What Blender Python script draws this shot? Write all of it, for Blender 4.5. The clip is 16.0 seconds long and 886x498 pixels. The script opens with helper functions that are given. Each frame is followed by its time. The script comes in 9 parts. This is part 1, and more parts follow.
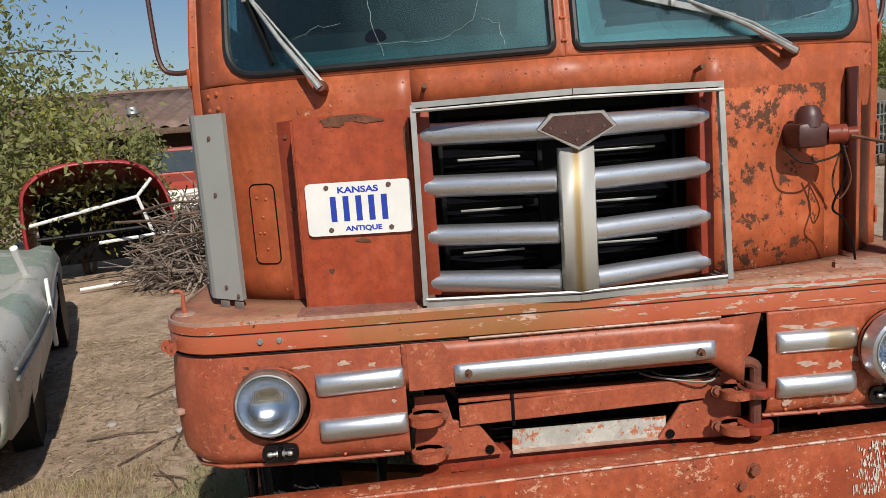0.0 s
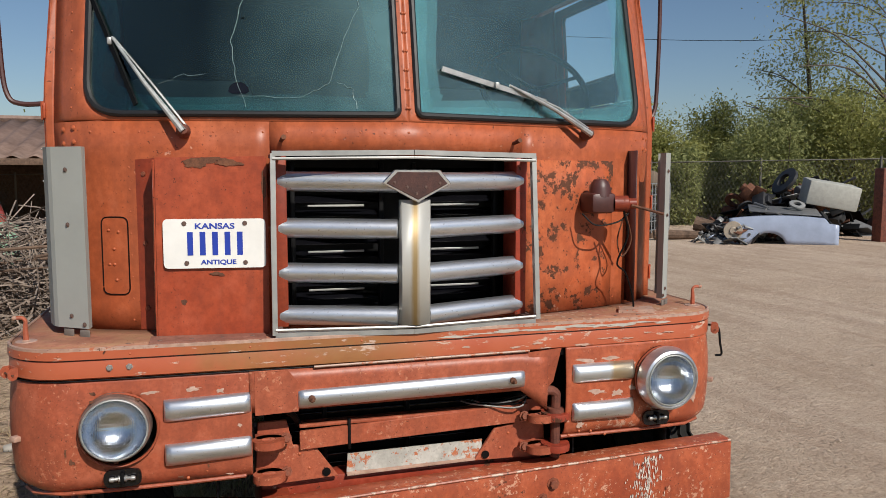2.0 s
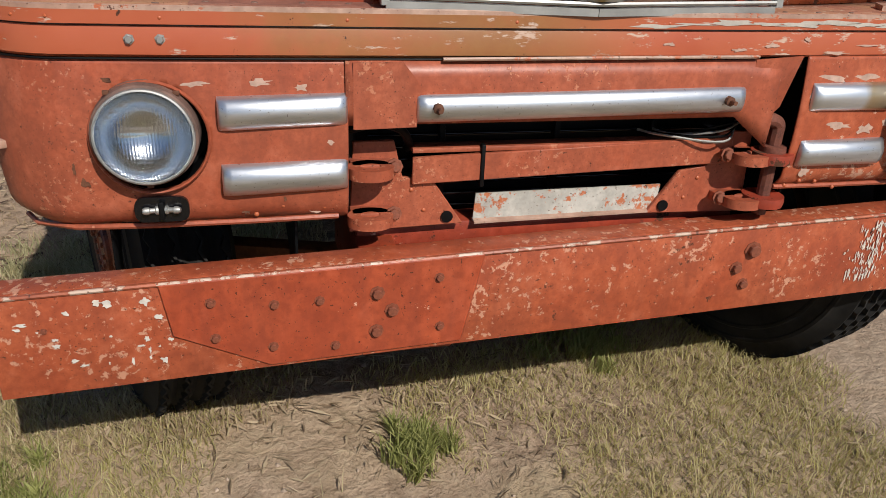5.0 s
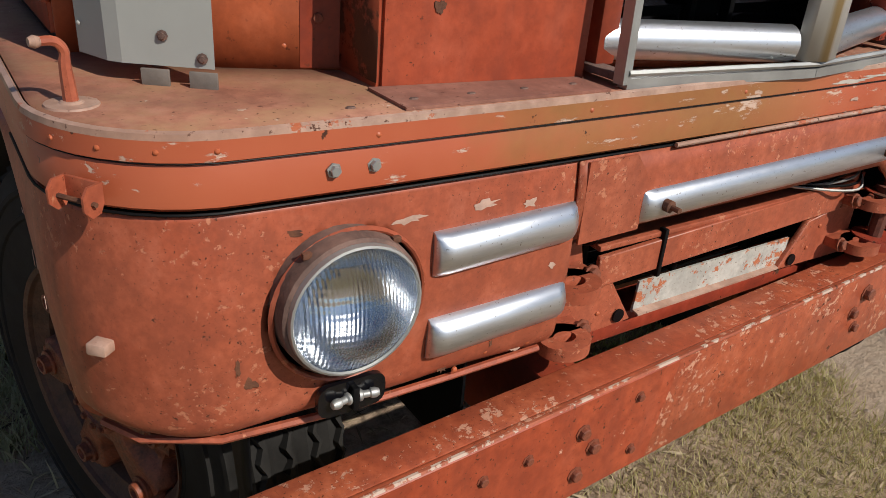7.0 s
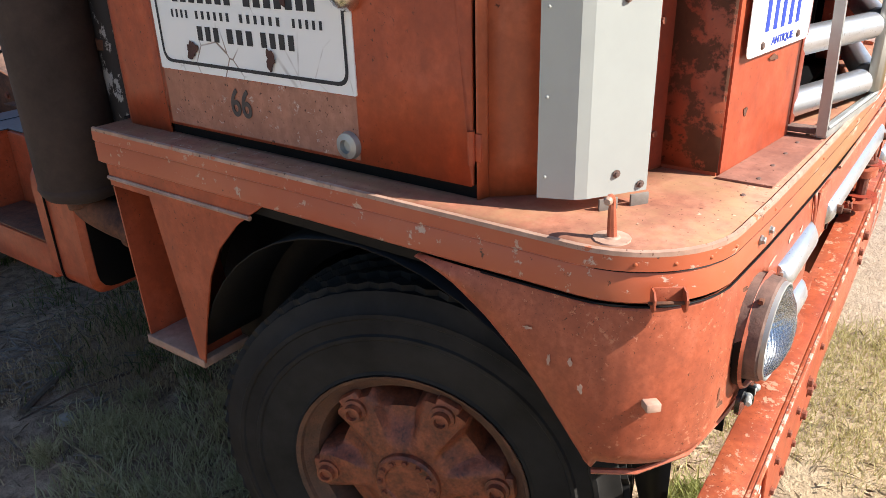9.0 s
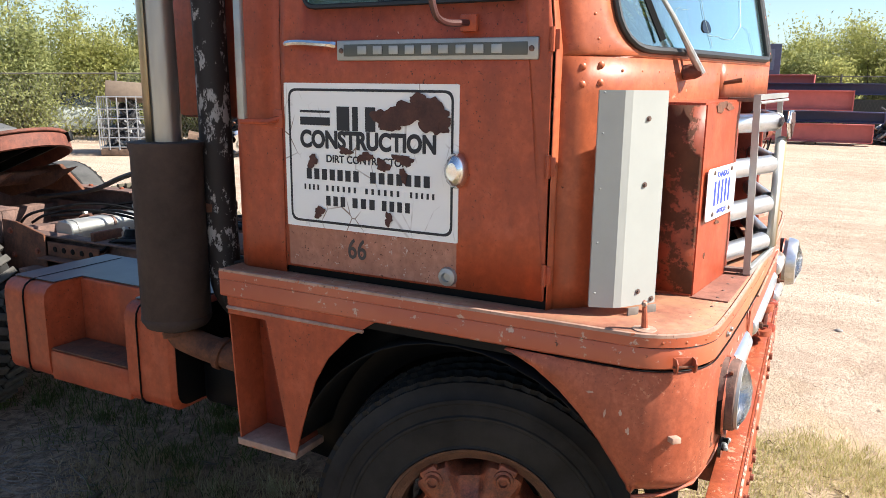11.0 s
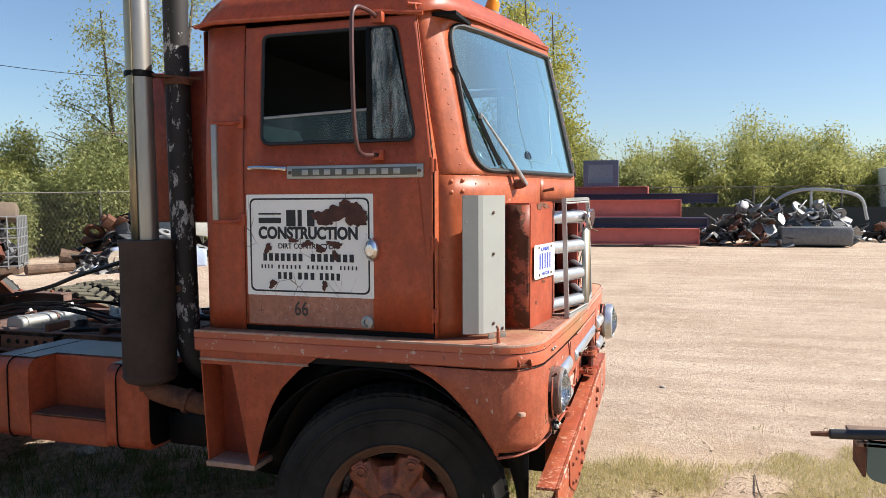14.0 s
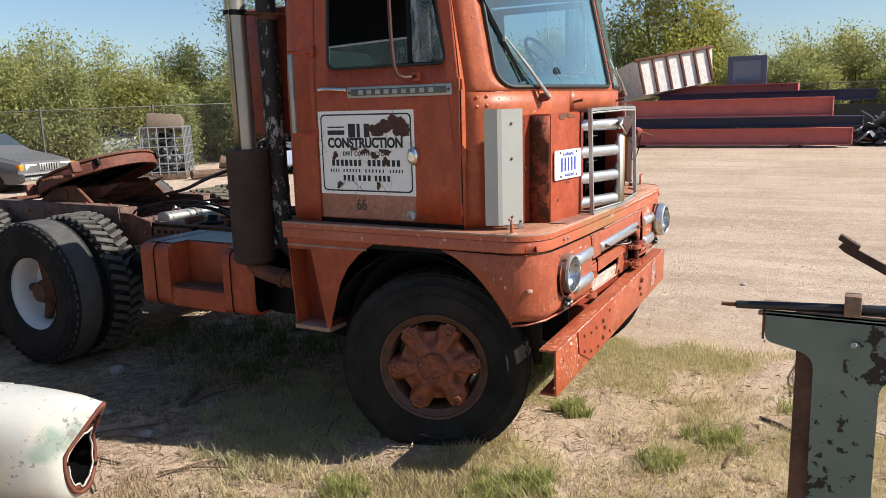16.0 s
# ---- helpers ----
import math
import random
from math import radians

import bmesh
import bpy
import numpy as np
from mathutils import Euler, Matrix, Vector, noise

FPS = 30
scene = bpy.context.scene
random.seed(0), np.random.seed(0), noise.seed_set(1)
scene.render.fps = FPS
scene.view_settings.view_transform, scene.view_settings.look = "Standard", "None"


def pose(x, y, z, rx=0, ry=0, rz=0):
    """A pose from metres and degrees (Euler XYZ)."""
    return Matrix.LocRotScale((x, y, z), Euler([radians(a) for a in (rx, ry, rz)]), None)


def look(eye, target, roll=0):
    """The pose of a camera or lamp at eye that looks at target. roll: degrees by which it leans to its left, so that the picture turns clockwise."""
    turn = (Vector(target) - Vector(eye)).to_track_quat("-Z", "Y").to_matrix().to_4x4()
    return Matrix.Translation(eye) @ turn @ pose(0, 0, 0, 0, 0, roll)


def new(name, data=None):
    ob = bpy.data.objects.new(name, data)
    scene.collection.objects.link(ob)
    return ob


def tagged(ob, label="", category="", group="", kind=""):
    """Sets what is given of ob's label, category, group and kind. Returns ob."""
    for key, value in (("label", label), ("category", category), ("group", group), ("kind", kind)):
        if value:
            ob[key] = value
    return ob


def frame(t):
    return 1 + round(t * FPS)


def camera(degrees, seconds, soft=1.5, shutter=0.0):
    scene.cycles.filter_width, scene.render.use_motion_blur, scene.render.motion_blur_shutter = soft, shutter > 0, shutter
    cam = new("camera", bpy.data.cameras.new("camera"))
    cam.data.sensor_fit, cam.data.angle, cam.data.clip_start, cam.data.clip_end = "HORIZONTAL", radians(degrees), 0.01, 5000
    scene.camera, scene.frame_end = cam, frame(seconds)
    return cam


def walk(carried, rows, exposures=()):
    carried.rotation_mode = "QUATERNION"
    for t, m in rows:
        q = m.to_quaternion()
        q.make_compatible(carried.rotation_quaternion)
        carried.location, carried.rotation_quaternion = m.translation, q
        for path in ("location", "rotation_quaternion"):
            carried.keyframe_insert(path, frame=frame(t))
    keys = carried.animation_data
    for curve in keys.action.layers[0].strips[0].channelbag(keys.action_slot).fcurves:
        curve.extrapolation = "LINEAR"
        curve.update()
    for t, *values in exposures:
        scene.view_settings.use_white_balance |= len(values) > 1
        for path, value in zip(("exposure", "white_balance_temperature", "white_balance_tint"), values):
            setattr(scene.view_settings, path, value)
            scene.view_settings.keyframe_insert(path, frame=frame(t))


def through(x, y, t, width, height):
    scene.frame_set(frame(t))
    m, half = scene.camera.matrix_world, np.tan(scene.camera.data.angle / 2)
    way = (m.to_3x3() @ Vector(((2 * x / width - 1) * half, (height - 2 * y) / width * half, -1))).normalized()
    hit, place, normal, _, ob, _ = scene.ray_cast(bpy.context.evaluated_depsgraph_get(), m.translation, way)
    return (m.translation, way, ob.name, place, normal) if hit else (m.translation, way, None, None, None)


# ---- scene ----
cam = camera(60.2, 16.0, soft=0.8)
METRES, EYE, TILT, LEAN, TURN = 6.7, 1.55, -8.0, 5.2, 0.0
PATH = [
    (0, (-0.449, -2.178, 1.756), (-0.38, -0.207, 1.425), -4.1),
    (0.5, (-0.564, -2.334, 1.75), (-0.332, -0.373, 1.434), -3.1),
    (1, (-0.579, -2.44, 1.753), (-0.184, -0.503, 1.45), -1.5),
    (1.5, (-0.586, -2.471, 1.76), (-0.084, -0.548, 1.538), -0.6),
    (2, (-0.596, -2.437, 1.744), (-0.031, -0.528, 1.546), 0.1),
    (2.5, (-0.602, -2.338, 1.722), (-0.02, -0.45, 1.41), 0.2),
    (3, (-0.595, -2.207, 1.681), (-0.015, -0.335, 1.281), 0.2),
    (3.5, (-0.58, -2.095, 1.632), (-0.026, -0.226, 1.182), 0.4),
    (4, (-0.572, -1.942, 1.524), (-0.115, -0.093, 0.916), 1.4),
    (4.2, (-0.585, -1.885, 1.481), (-0.167, -0.052, 0.799), 1.7),
    (6.3, (-1.021, -1.107, 1.41), (-0.224, 0.501, 0.526), 4.2),
    (6.5, (-1.09, -1.049, 1.441), (-0.211, 0.512, 0.553), 4.4),
    (7, (-1.285, -0.854, 1.506), (-0.252, 0.614, 0.624), 4.6),
    (7.5, (-1.433, -0.57, 1.546), (-0.305, 0.82, 0.655), 4.3),
    (8, (-1.624, -0.401, 1.615), (-0.358, 0.87, 0.73), 0.5),
    (8.5, (-1.921, -0.334, 1.7), (-0.528, 0.804, 0.826), -3.6),
    (8.7, (-2.037, -0.351, 1.715), (-0.614, 0.757, 0.849), -2.9),
    (10.8, (-2.938, -0.315, 1.812), (-1.231, 0.623, 1.357), 0.3),
    (11, (-3.012, -0.314, 1.829), (-1.28, 0.595, 1.41), 0.6),
    (11.5, (-3.235, -0.346, 1.849), (-1.482, 0.558, 1.519), 0.6),
    (12, (-3.401, -0.354, 1.873), (-1.627, 0.527, 1.594), -0.5),
    (12.5, (-3.592, -0.312, 1.874), (-1.788, 0.508, 1.606), -1.6),
    (13, (-3.772, -0.31, 1.856), (-1.936, 0.447, 1.624), -1.2),
    (13.5, (-3.901, -0.384, 1.835), (-2.0, 0.223, 1.702), -0.4),
    (14, (-4.05, -0.623, 1.801), (-2.152, -0.007, 1.675), -0.3),
    (14.5, (-4.147, -0.818, 1.823), (-2.258, -0.189, 1.634), -1.1),
    (15, (-4.251, -0.949, 1.831), (-2.399, -0.231, 1.592), -1.8),
    (15.5, (-4.373, -1.141, 1.842), (-2.567, -0.372, 1.461), -1.8),
    (16, (-4.441, -1.379, 1.846), (-2.727, -0.416, 1.477), -1.6),
]
EXPOSURES = [(0.0, -0.12), (4.0, -0.09), (7.0, -0.15), (7.5, 0.0), (8.0, 0.42), (8.6, 1.15), (10.8, 1.38), (12.0, 1.2), (13.0, 1.1), (14.0, 0.9), (16.0, 0.74)]
walk(cam, [(t, look(eye, target, roll)) for t, eye, target, roll in PATH], EXPOSURES)

# ---------------------------------------------------------------- world and sun
SUN_DIR = Vector((0.31, -1.0, 0.90)).normalized()          # towards the sun
world = bpy.data.worlds.new("sky")
scene.world = world
world.use_nodes = True
sky = world.node_tree.nodes.new("ShaderNodeTexSky")
sky.sky_type = "NISHITA"
sky.sun_disc = False
sky.sun_elevation = math.asin(SUN_DIR.z)
sky.sun_rotation = math.atan2(SUN_DIR.x, SUN_DIR.y)
sky.air_density, sky.dust_density, sky.ozone_density = 1.0, 0.6, 4.0
background = world.node_tree.nodes["Background"]
background.inputs["Strength"].default_value = 0.078
world.node_tree.links.new(sky.outputs[0], background.inputs["Color"])
sun_data = bpy.data.lights.new("sun", "SUN")
sun_data.energy, sun_data.angle, sun_data.color = 5.0, radians(0.53), (1.0, 0.95, 0.87)
sun = new("sun", sun_data)
sun.matrix_world = look(SUN_DIR * 40, (0, 0, 0))


# ---------------------------------------------------------------- mesh helpers
def link(name, bm, material, parent=None, label="", smooth=35, thick=0.0):
    """One mesh object out of a bmesh."""
    bmesh.ops.recalc_face_normals(bm, faces=bm.faces[:])
    me = bpy.data.meshes.new(name)
    bm.to_mesh(me)
    bm.free()
    if smooth:
        me.polygons.foreach_set("use_smooth", [True] * len(me.polygons))
        me.set_sharp_from_angle(angle=radians(smooth))
    me.materials.append(material)
    ob = new(name, me)
    ob.parent = parent
    if thick:
        mod = ob.modifiers.new("thickness", "SOLIDIFY")
        mod.thickness, mod.offset = thick, 0.0
    if label:
        ob["label"] = label
    return ob


def part(name, bm, material, parent, label="", smooth=35, thick=0.0):
    return link(name, bm, material, parent, label, smooth, thick)


def thing(name, label, category, group="", at=None, kind=""):
    """An Empty that holds the parts of one thing."""
    ob = new(name)
    ob.empty_display_size = 0.1
    if at is not None:
        ob.matrix_world = at
    return tagged(ob, label, category, group, kind)


def piece(name, me, m, parent, label=""):
    ob = new(name, me)
    ob.parent = parent
    ob.matrix_basis = m
    if label:
        ob["label"] = label
    return ob


def mesh_of(bm, material, smooth=35):
    me = bpy.data.meshes.new("shape")
    bmesh.ops.recalc_face_normals(bm, faces=bm.faces[:])
    bm.to_mesh(me)
    bm.free()
    if smooth:
        me.polygons.foreach_set("use_smooth", [True] * len(me.polygons))
        me.set_sharp_from_angle(angle=radians(smooth))
    me.materials.append(material)
    return me


def raw(name, verts, faces, material, parent=None, smooth=False):
    me = bpy.data.meshes.new(name)
    me.from_pydata(verts, [], faces)
    if smooth:
        me.polygons.foreach_set("use_smooth", [True] * len(me.polygons))
    me.materials.append(material)
    me.update()
    ob = new(name, me)
    ob.parent = parent
    return ob


def box(lo, hi, bevel=0.0, bm=None, m=None, seg=2):
    bm = bm or bmesh.new()
    c = [(a + b) / 2 for a, b in zip(lo, hi)]
    s = [abs(b - a) for a, b in zip(lo, hi)]
    tmp = bmesh.new()
    bmesh.ops.create_cube(tmp, size=1.0, matrix=Matrix.Translation(c) @ Matrix.Diagonal((*s, 1)))
    if bevel:
        bmesh.ops.bevel(tmp, geom=tmp.edges[:], offset=min(bevel, min(s) * 0.45), segments=seg, affect="EDGES", profile=0.5)
    if m is not None:
        bmesh.ops.transform(tmp, matrix=m, verts=tmp.verts[:])
    merge(bm, tmp)
    return bm


def merge(bm, other):
    me = bpy.data.meshes.new("tmp")
    other.to_mesh(me)
    other.free()
    bm.from_mesh(me)
    bpy.data.meshes.remove(me)
    return bm


def frames_along(pts):
    pts = [Vector(p) for p in pts]
    out, up = [], None
    for i, p in enumerate(pts):
        d = (pts[min(i + 1, len(pts) - 1)] - pts[max(i - 1, 0)]).normalized()
        if up is None:
            up = Vector((0, 0, 1)) if abs(d.z) < 0.9 else Vector((1, 0, 0))
        side = d.cross(up).normalized()
        up = side.cross(d).normalized()
        out.append((p, side, up))
    return out


def tube(pts, r, n=10, bm=None, caps=True, section=None):
    """A round bar (or a bar of the given section) along a line of points; r may be one radius a point."""
    bm = bm or bmesh.new()
    rs = r if isinstance(r, (list, tuple)) else [r] * len(pts)
    rings = []
    for (p, a, b), rad in zip(frames_along(pts), rs):
        if section:
            rings.append([bm.verts.new(p + a * u * rad + b * v * rad) for u, v in section])
        else:
            rings.append([bm.verts.new(p + (a * math.cos(k * math.tau / n) + b * math.sin(k * math.tau / n)) * rad) for k in range(n)])
    for r0, r1 in zip(rings, rings[1:]):
        k = len(r0)
        for i in range(k):
            bm.faces.new((r0[i], r0[(i + 1) % k], r1[(i + 1) % k], r1[i]))
    if caps:
        bm.faces.new(rings[0][::-1])
        bm.faces.new(rings[-1])
    return bm


def curve(pts, steps=6):
    """Catmull-Rom points through the given ones."""
    pts = [Vector(p) for p in pts]
    ext = [2 * pts[0] - pts[1]] + pts + [2 * pts[-1] - pts[-2]]
    out = []
    for i in range(1, len(ext) - 2):
        a, b, c, d = ext[i - 1:i + 3]
        for k in range(steps):
            t = k / steps
            out.append(0.5 * ((2 * b) + (c - a) * t + (2 * a - 5 * b + 4 * c - d) * t * t + (3 * b - 3 * c + d - a) * t ** 3))
    return out + [pts[-1]]


def lathe(profile, at, axis, n=32, bm=None, wobble=None):
    """A turned shape: profile of (radius, height along axis)."""
    bm = bm or bmesh.new()
    axis = Vector(axis).normalized()
    u = axis.orthogonal().normalized()
    v = axis.cross(u)
    rings = []
    for r, h in profile:
        if r < 1e-5:
            rings.append([bm.verts.new(Vector(at) + axis * h)])
            continue
        rings.append([bm.verts.new(Vector(at) + axis * h + (u * math.cos(k * math.tau / n) + v * math.sin(k * math.tau / n)) * r) for k in range(n)])
    for a, b in zip(rings, rings[1:]):
        for i in range(n):
            j = (i + 1) % n
            if len(a) == 1 and len(b) == 1:
                continue
            if len(a) == 1:
                bm.faces.new((a[0], b[j], b[i]))
            elif len(b) == 1:
                bm.faces.new((a[i], a[j], b[0]))
            else:
                bm.faces.new((a[i], a[j], b[j], b[i]))
    return bm


def prism(points, push, bm=None, bevel=0.0):
    """A flat outline (3D points) pushed along a vector."""
    tmp = bmesh.new()
    f = tmp.faces.new([tmp.verts.new(p) for p in points])
    ext = bmesh.ops.extrude_face_region(tmp, geom=[f])
    bmesh.ops.translate(tmp, verts=[v for v in ext["geom"] if isinstance(v, bmesh.types.BMVert)], vec=push)
    bmesh.ops.recalc_face_normals(tmp, faces=tmp.faces[:])
    if bevel:
        bmesh.ops.bevel(tmp, geom=tmp.edges[:], offset=bevel, segments=1, affect="EDGES")
    if bm is None:
        return tmp
    return merge(bm, tmp)


def grid(f, nu, nv, bm=None, closed=False):
    """A sheet of f(u, v) with u, v in 0..1."""
    bm = bm or bmesh.new()
    vs = [[bm.verts.new(f(i / nu, j / nv)) for j in range(nv + 1)] for i in range(nu + 1)]
    for i in range(nu):
        for j in range(nv):
            bm.faces.new((vs[i][j], vs[i + 1][j], vs[i + 1][j + 1], vs[i][j + 1]))
    return bm


def round_rect(corners, radius, arc=6, side=6):
    """A closed outline through four 2D corners with rounded corners; the same count of points on each side."""
    out = []
    n = len(corners)
    rr = radius if isinstance(radius, (list, tuple)) else [radius] * n
    for i in range(n):
        p, a, b = Vector(corners[i]), Vector(corners[i - 1]), Vector(corners[(i + 1) % n])
        da, db = (a - p).normalized(), (b - p).normalized()
        s, e = p + da * rr[i], p + db * rr[i]
        for k in range(arc + 1):
            t = k / arc
            out.append((1 - t) ** 2 * s + 2 * t * (1 - t) * p + t * t * e)
        nxt = Vector(corners[(i + 1) % n])
        e2 = nxt + (p - nxt).normalized() * rr[(i + 1) % n]
        for k in range(1, side):
            out.append(e.lerp(e2, k / side))
    return out


def ring_panel(outer, inner, put, rings=3, bm=None):
    """A sheet between two closed outlines with the same number of points, laid on a surface by put(a, b)."""
    bm = bm or bmesh.new()
    loops = []
    for k in range(rings + 1):
        t = k / rings
        loops.append([bm.verts.new(put(*o.lerp(i, t))) for o, i in zip(outer, inner)])
    for a, b in zip(loops, loops[1:]):
        for i in range(len(a)):
            j = (i + 1) % len(a)
            bm.faces.new((a[i], a[j], b[j], b[i]))
    return bm


def frame_of(normal, spin=0.0):
    return Vector(normal).to_track_quat("Z", "Y").to_matrix().to_4x4() @ pose(0, 0, 0, 0, 0, spin)


def at_point(p, normal, spin=0.0, scale=1.0):
    return Matrix.Translation(p) @ frame_of(normal, spin) @ Matrix.Scale(scale, 4)


def words(text, size, material, m, parent, name="lettering", depth=0.0006, squeeze=1.0, bold=0.0):
    """Flat letters, centred on m, as a mesh."""
    cu = bpy.data.curves.new(name, "FONT")
    cu.body, cu.size, cu.extrude, cu.align_x, cu.align_y, cu.offset = text, size, depth, "CENTER", "CENTER", bold
    tmp = bpy.data.objects.new(name, cu)
    scene.collection.objects.link(tmp)
    me = bpy.data.meshes.new_from_object(tmp.evaluated_get(bpy.context.evaluated_depsgraph_get()))
    bpy.data.objects.remove(tmp)
    bpy.data.curves.remove(cu)
    me.materials.clear()
    me.materials.append(material)
    ob = new(name, me)
    ob.parent = parent
    ob.matrix_basis = m @ Matrix.Diagonal((squeeze, 1, 1, 1))
    return ob


def ground_z(x, y):
    """The yard falls gently towards the truck's near side."""
    s = 0.02 * (x + 1.1) - 0.004 * (y - 0.5)
    mound = 0.055 * math.exp(-((x + 1.1) ** 2 + 0.6 * (y - 0.55) ** 2) / 0.30)      # dirt banked round the sunk front wheel
    mound += 0.045 * math.exp(-((x - 0.9) ** 2 + 0.8 * (y - 3.985) ** 2) / 0.25)
    mound += 0.10 * math.exp(-((x - 0.9) ** 2 + 0.8 * (y - 5.3) ** 2) / 0.30)        # and under the far rear wheels
    return 0.45 * math.tanh(s / 0.45) + mound


# ---------------------------------------------------------------- materials
class Nodes:
    """A short way to write node trees."""

    def __init__(self, name, rough=0.6, metal=0.0):
        self.m = bpy.data.materials.new(name)
        self.m.use_nodes = True
        self.t = self.m.node_tree
        self.b = self.t.nodes["Principled BSDF"]
        self.out = self.t.nodes["Material Output"]
        self.b.inputs["Roughness"].default_value = rough
        self.b.inputs["Metallic"].default_value = metal

    def put(self, value, socket):
        if isinstance(value, bpy.types.NodeSocket):
            self.t.links.new(value, socket)
        else:
            socket.default_value = (*value, 1.0) if isinstance(value, tuple) and len(value) == 3 and socket.type == "RGBA" else value

    def node(self, kind, out=0, attrs=None, **ins):
        n = self.t.nodes.new("ShaderNode" + kind)
        attrs = attrs or {}
        if "operation" in attrs:
            n.operation = attrs["operation"]
        if "feature" in attrs:
            n.feature = attrs["feature"]
        if "bands_direction" in attrs:
            n.bands_direction = attrs["bands_direction"]
        for k, v in ins.items():
            self.put(v, n.inputs[int(k[1:]) if k[0] == "i" and k[1:].isdigit() else k.replace("_", " ")])
        return n.outputs[out]

    def coord(self, scale=(1, 1, 1), turn=(0, 0, 0)):
        c = self.node("TexCoord", "Object")
        if scale == (1, 1, 1) and turn == (0, 0, 0):
            return c
        return self.node("Mapping", 0, None, Vector=c, Scale=scale, Rotation=turn)

    def noise(self, scale, detail=4.0, rough=0.55, vec=None, distort=0.0):
        return self.node("TexNoise", 0, None, Vector=vec or self.coord(), Scale=scale, Detail=detail, Roughness=rough, Distortion=distort)

    def ramp(self, fac, stops):
        n = self.t.nodes.new("ShaderNodeValToRGB")
        self.put(fac, n.inputs[0])
        e = n.color_ramp.elements
        while len(e) < len(stops):
            e.new(0.5)
        for el, (p, c) in zip(e, stops):
            el.position = p
            el.color = (*c, 1) if isinstance(c, tuple) else (c, c, c, 1)
        return n.outputs[0]

    def mix(self, fac, a, b, blend="MIX"):
        n = self.t.nodes.new("ShaderNodeMix")
        n.data_type, n.blend_type = "RGBA", blend
        for v, i in ((fac, 0), (a, 6), (b, 7)):
            self.put(v, n.inputs[i])
        return n.outputs[2]

    def math(self, op, a, b=0.0, c=0.0):
        return self.node("Math", 0, {"operation": op}, i0=a, i1=b, i2=c)

    def bump(self, height, strength=0.3, dist=0.01):
        self.put(self.node("Bump", 0, None, Height=height, Strength=strength, Distance=dist), self.b.inputs["Normal"])

    def done(self, color=None, rough=None):
        if color is not None:
            self.put(color, self.b.inputs["Base Color"])
        if rough is not None:
            self.put(rough, self.b.inputs["Roughness"])
        return self.m


def paint(name, base, faded, chip=0.62, rust=0.70, primer=(0.62, 0.34, 0.24), rough=0.34, size=1.0, stain=None):
    """Old sprayed enamel: faded patches, chips down to primer, rust spots and dirt runs."""
    n = Nodes(name)
    c = n.mix(n.ramp(n.noise(2.3 * size, 5), [(0.35, 0.0), (0.7, 1.0)]), base, faded)
    fine = n.noise(38 * size, 8, 0.65)
    c = n.mix(n.math("MULTIPLY", n.ramp(fine, [(0.40, 0.0), (0.62, 1.0)]), 0.46), c, tuple(0.55 * v for v in base))
    runs = n.noise(7, 4, 0.6, n.coord((3.5, 3.5, 0.35)))
    c = n.mix(n.math("MULTIPLY", n.ramp(runs, [(0.48, 0.0), (0.8, 1.0)]), 0.5), c, tuple(0.42 * v + 0.015 for v in base))
    blot = n.noise(9 * size, 6, 0.7, n.coord((1, 1, 0.8), (0.7, 0.1, 0.4)))
    c = n.mix(n.math("MULTIPLY", n.ramp(blot, [(0.46, 0.0), (0.60, 1.0)]), 0.5), c, tuple(0.62 * v + 0.008 for v in base))
    c = n.mix(n.math("MULTIPLY", n.ramp(blot, [(0.32, 1.0), (0.45, 0.0)]), 0.4), c, tuple(min(1.0, 1.1 * v + 0.02) for v in faded))
    area = n.noise(2.1 * size, 3, 0.6)
    spots = n.math("ADD", n.math("MULTIPLY", n.noise(34 * size, 7, 0.68), 0.6), n.math("MULTIPLY", area, 0.4))
    chips = n.ramp(spots, [(chip - 0.005, 0.0), (chip + 0.012, 1.0)])
    c = n.mix(chips, c, primer)
    where = n.noise(1.3 * size, 3, 0.6, n.coord((1, 1, 1), (0.5, 0.9, 0.2)))
    rusty = n.math("ADD", n.math("MULTIPLY", n.noise(21 * size, 9, 0.7, n.coord((1, 1, 1), (0.3, 0.2, 0.8))), 0.6), n.math("MULTIPLY", where, 0.4))
    rmask = n.ramp(rusty, [(rust - 0.004, 0.0), (rust + 0.02, 1.0)])
    c = n.mix(rmask, c, n.mix(fine, (0.035, 0.014, 0.009), (0.14, 0.05, 0.022)))
    if stain:
        film = n.noise(6, 9, 0.75, n.coord((1, 1, 1), (0.9, 0.3, 0.6)))
        c = n.mix(n.ramp(film, [(0.44, 0.0), (0.62, 0.8)]), c, stain)
        c = n.mix(n.ramp(film, [(0.33, 0.7), (0.42, 0.0)]), c, tuple(0.45 * v for v in base))
    dents = n.math("ADD", n.math("MULTIPLY", n.noise(3.2, 3, 0.5), 4.0), n.math("MULTIPLY", n.noise(13, 4, 0.6), 1.4))
    pits = n.math("MULTIPLY", n.ramp(n.noise(110 * size, 4, 0.6), [(0.635, 0.0), (0.675, 1.0)]), n.ramp(area, [(0.38, 0.0), (0.55, 1.0)]))
    c = n.mix(pits, c, (0.075, 0.024, 0.013))
    n.bump(n.math("SUBTRACT", n.math("ADD", dents, n.math("MULTIPLY", fine, 0.25)), n.math("ADD", chips, rmask)), 0.4, 0.002)
    r = n.math("ADD", rough, n.math("MULTIPLY", n.math("ADD", rmask, n.math("MULTIPLY", area, 0.35)), 0.45))
    n.b.inputs["Specular IOR Level"].default_value = 0.36
    return n.done(c, r)


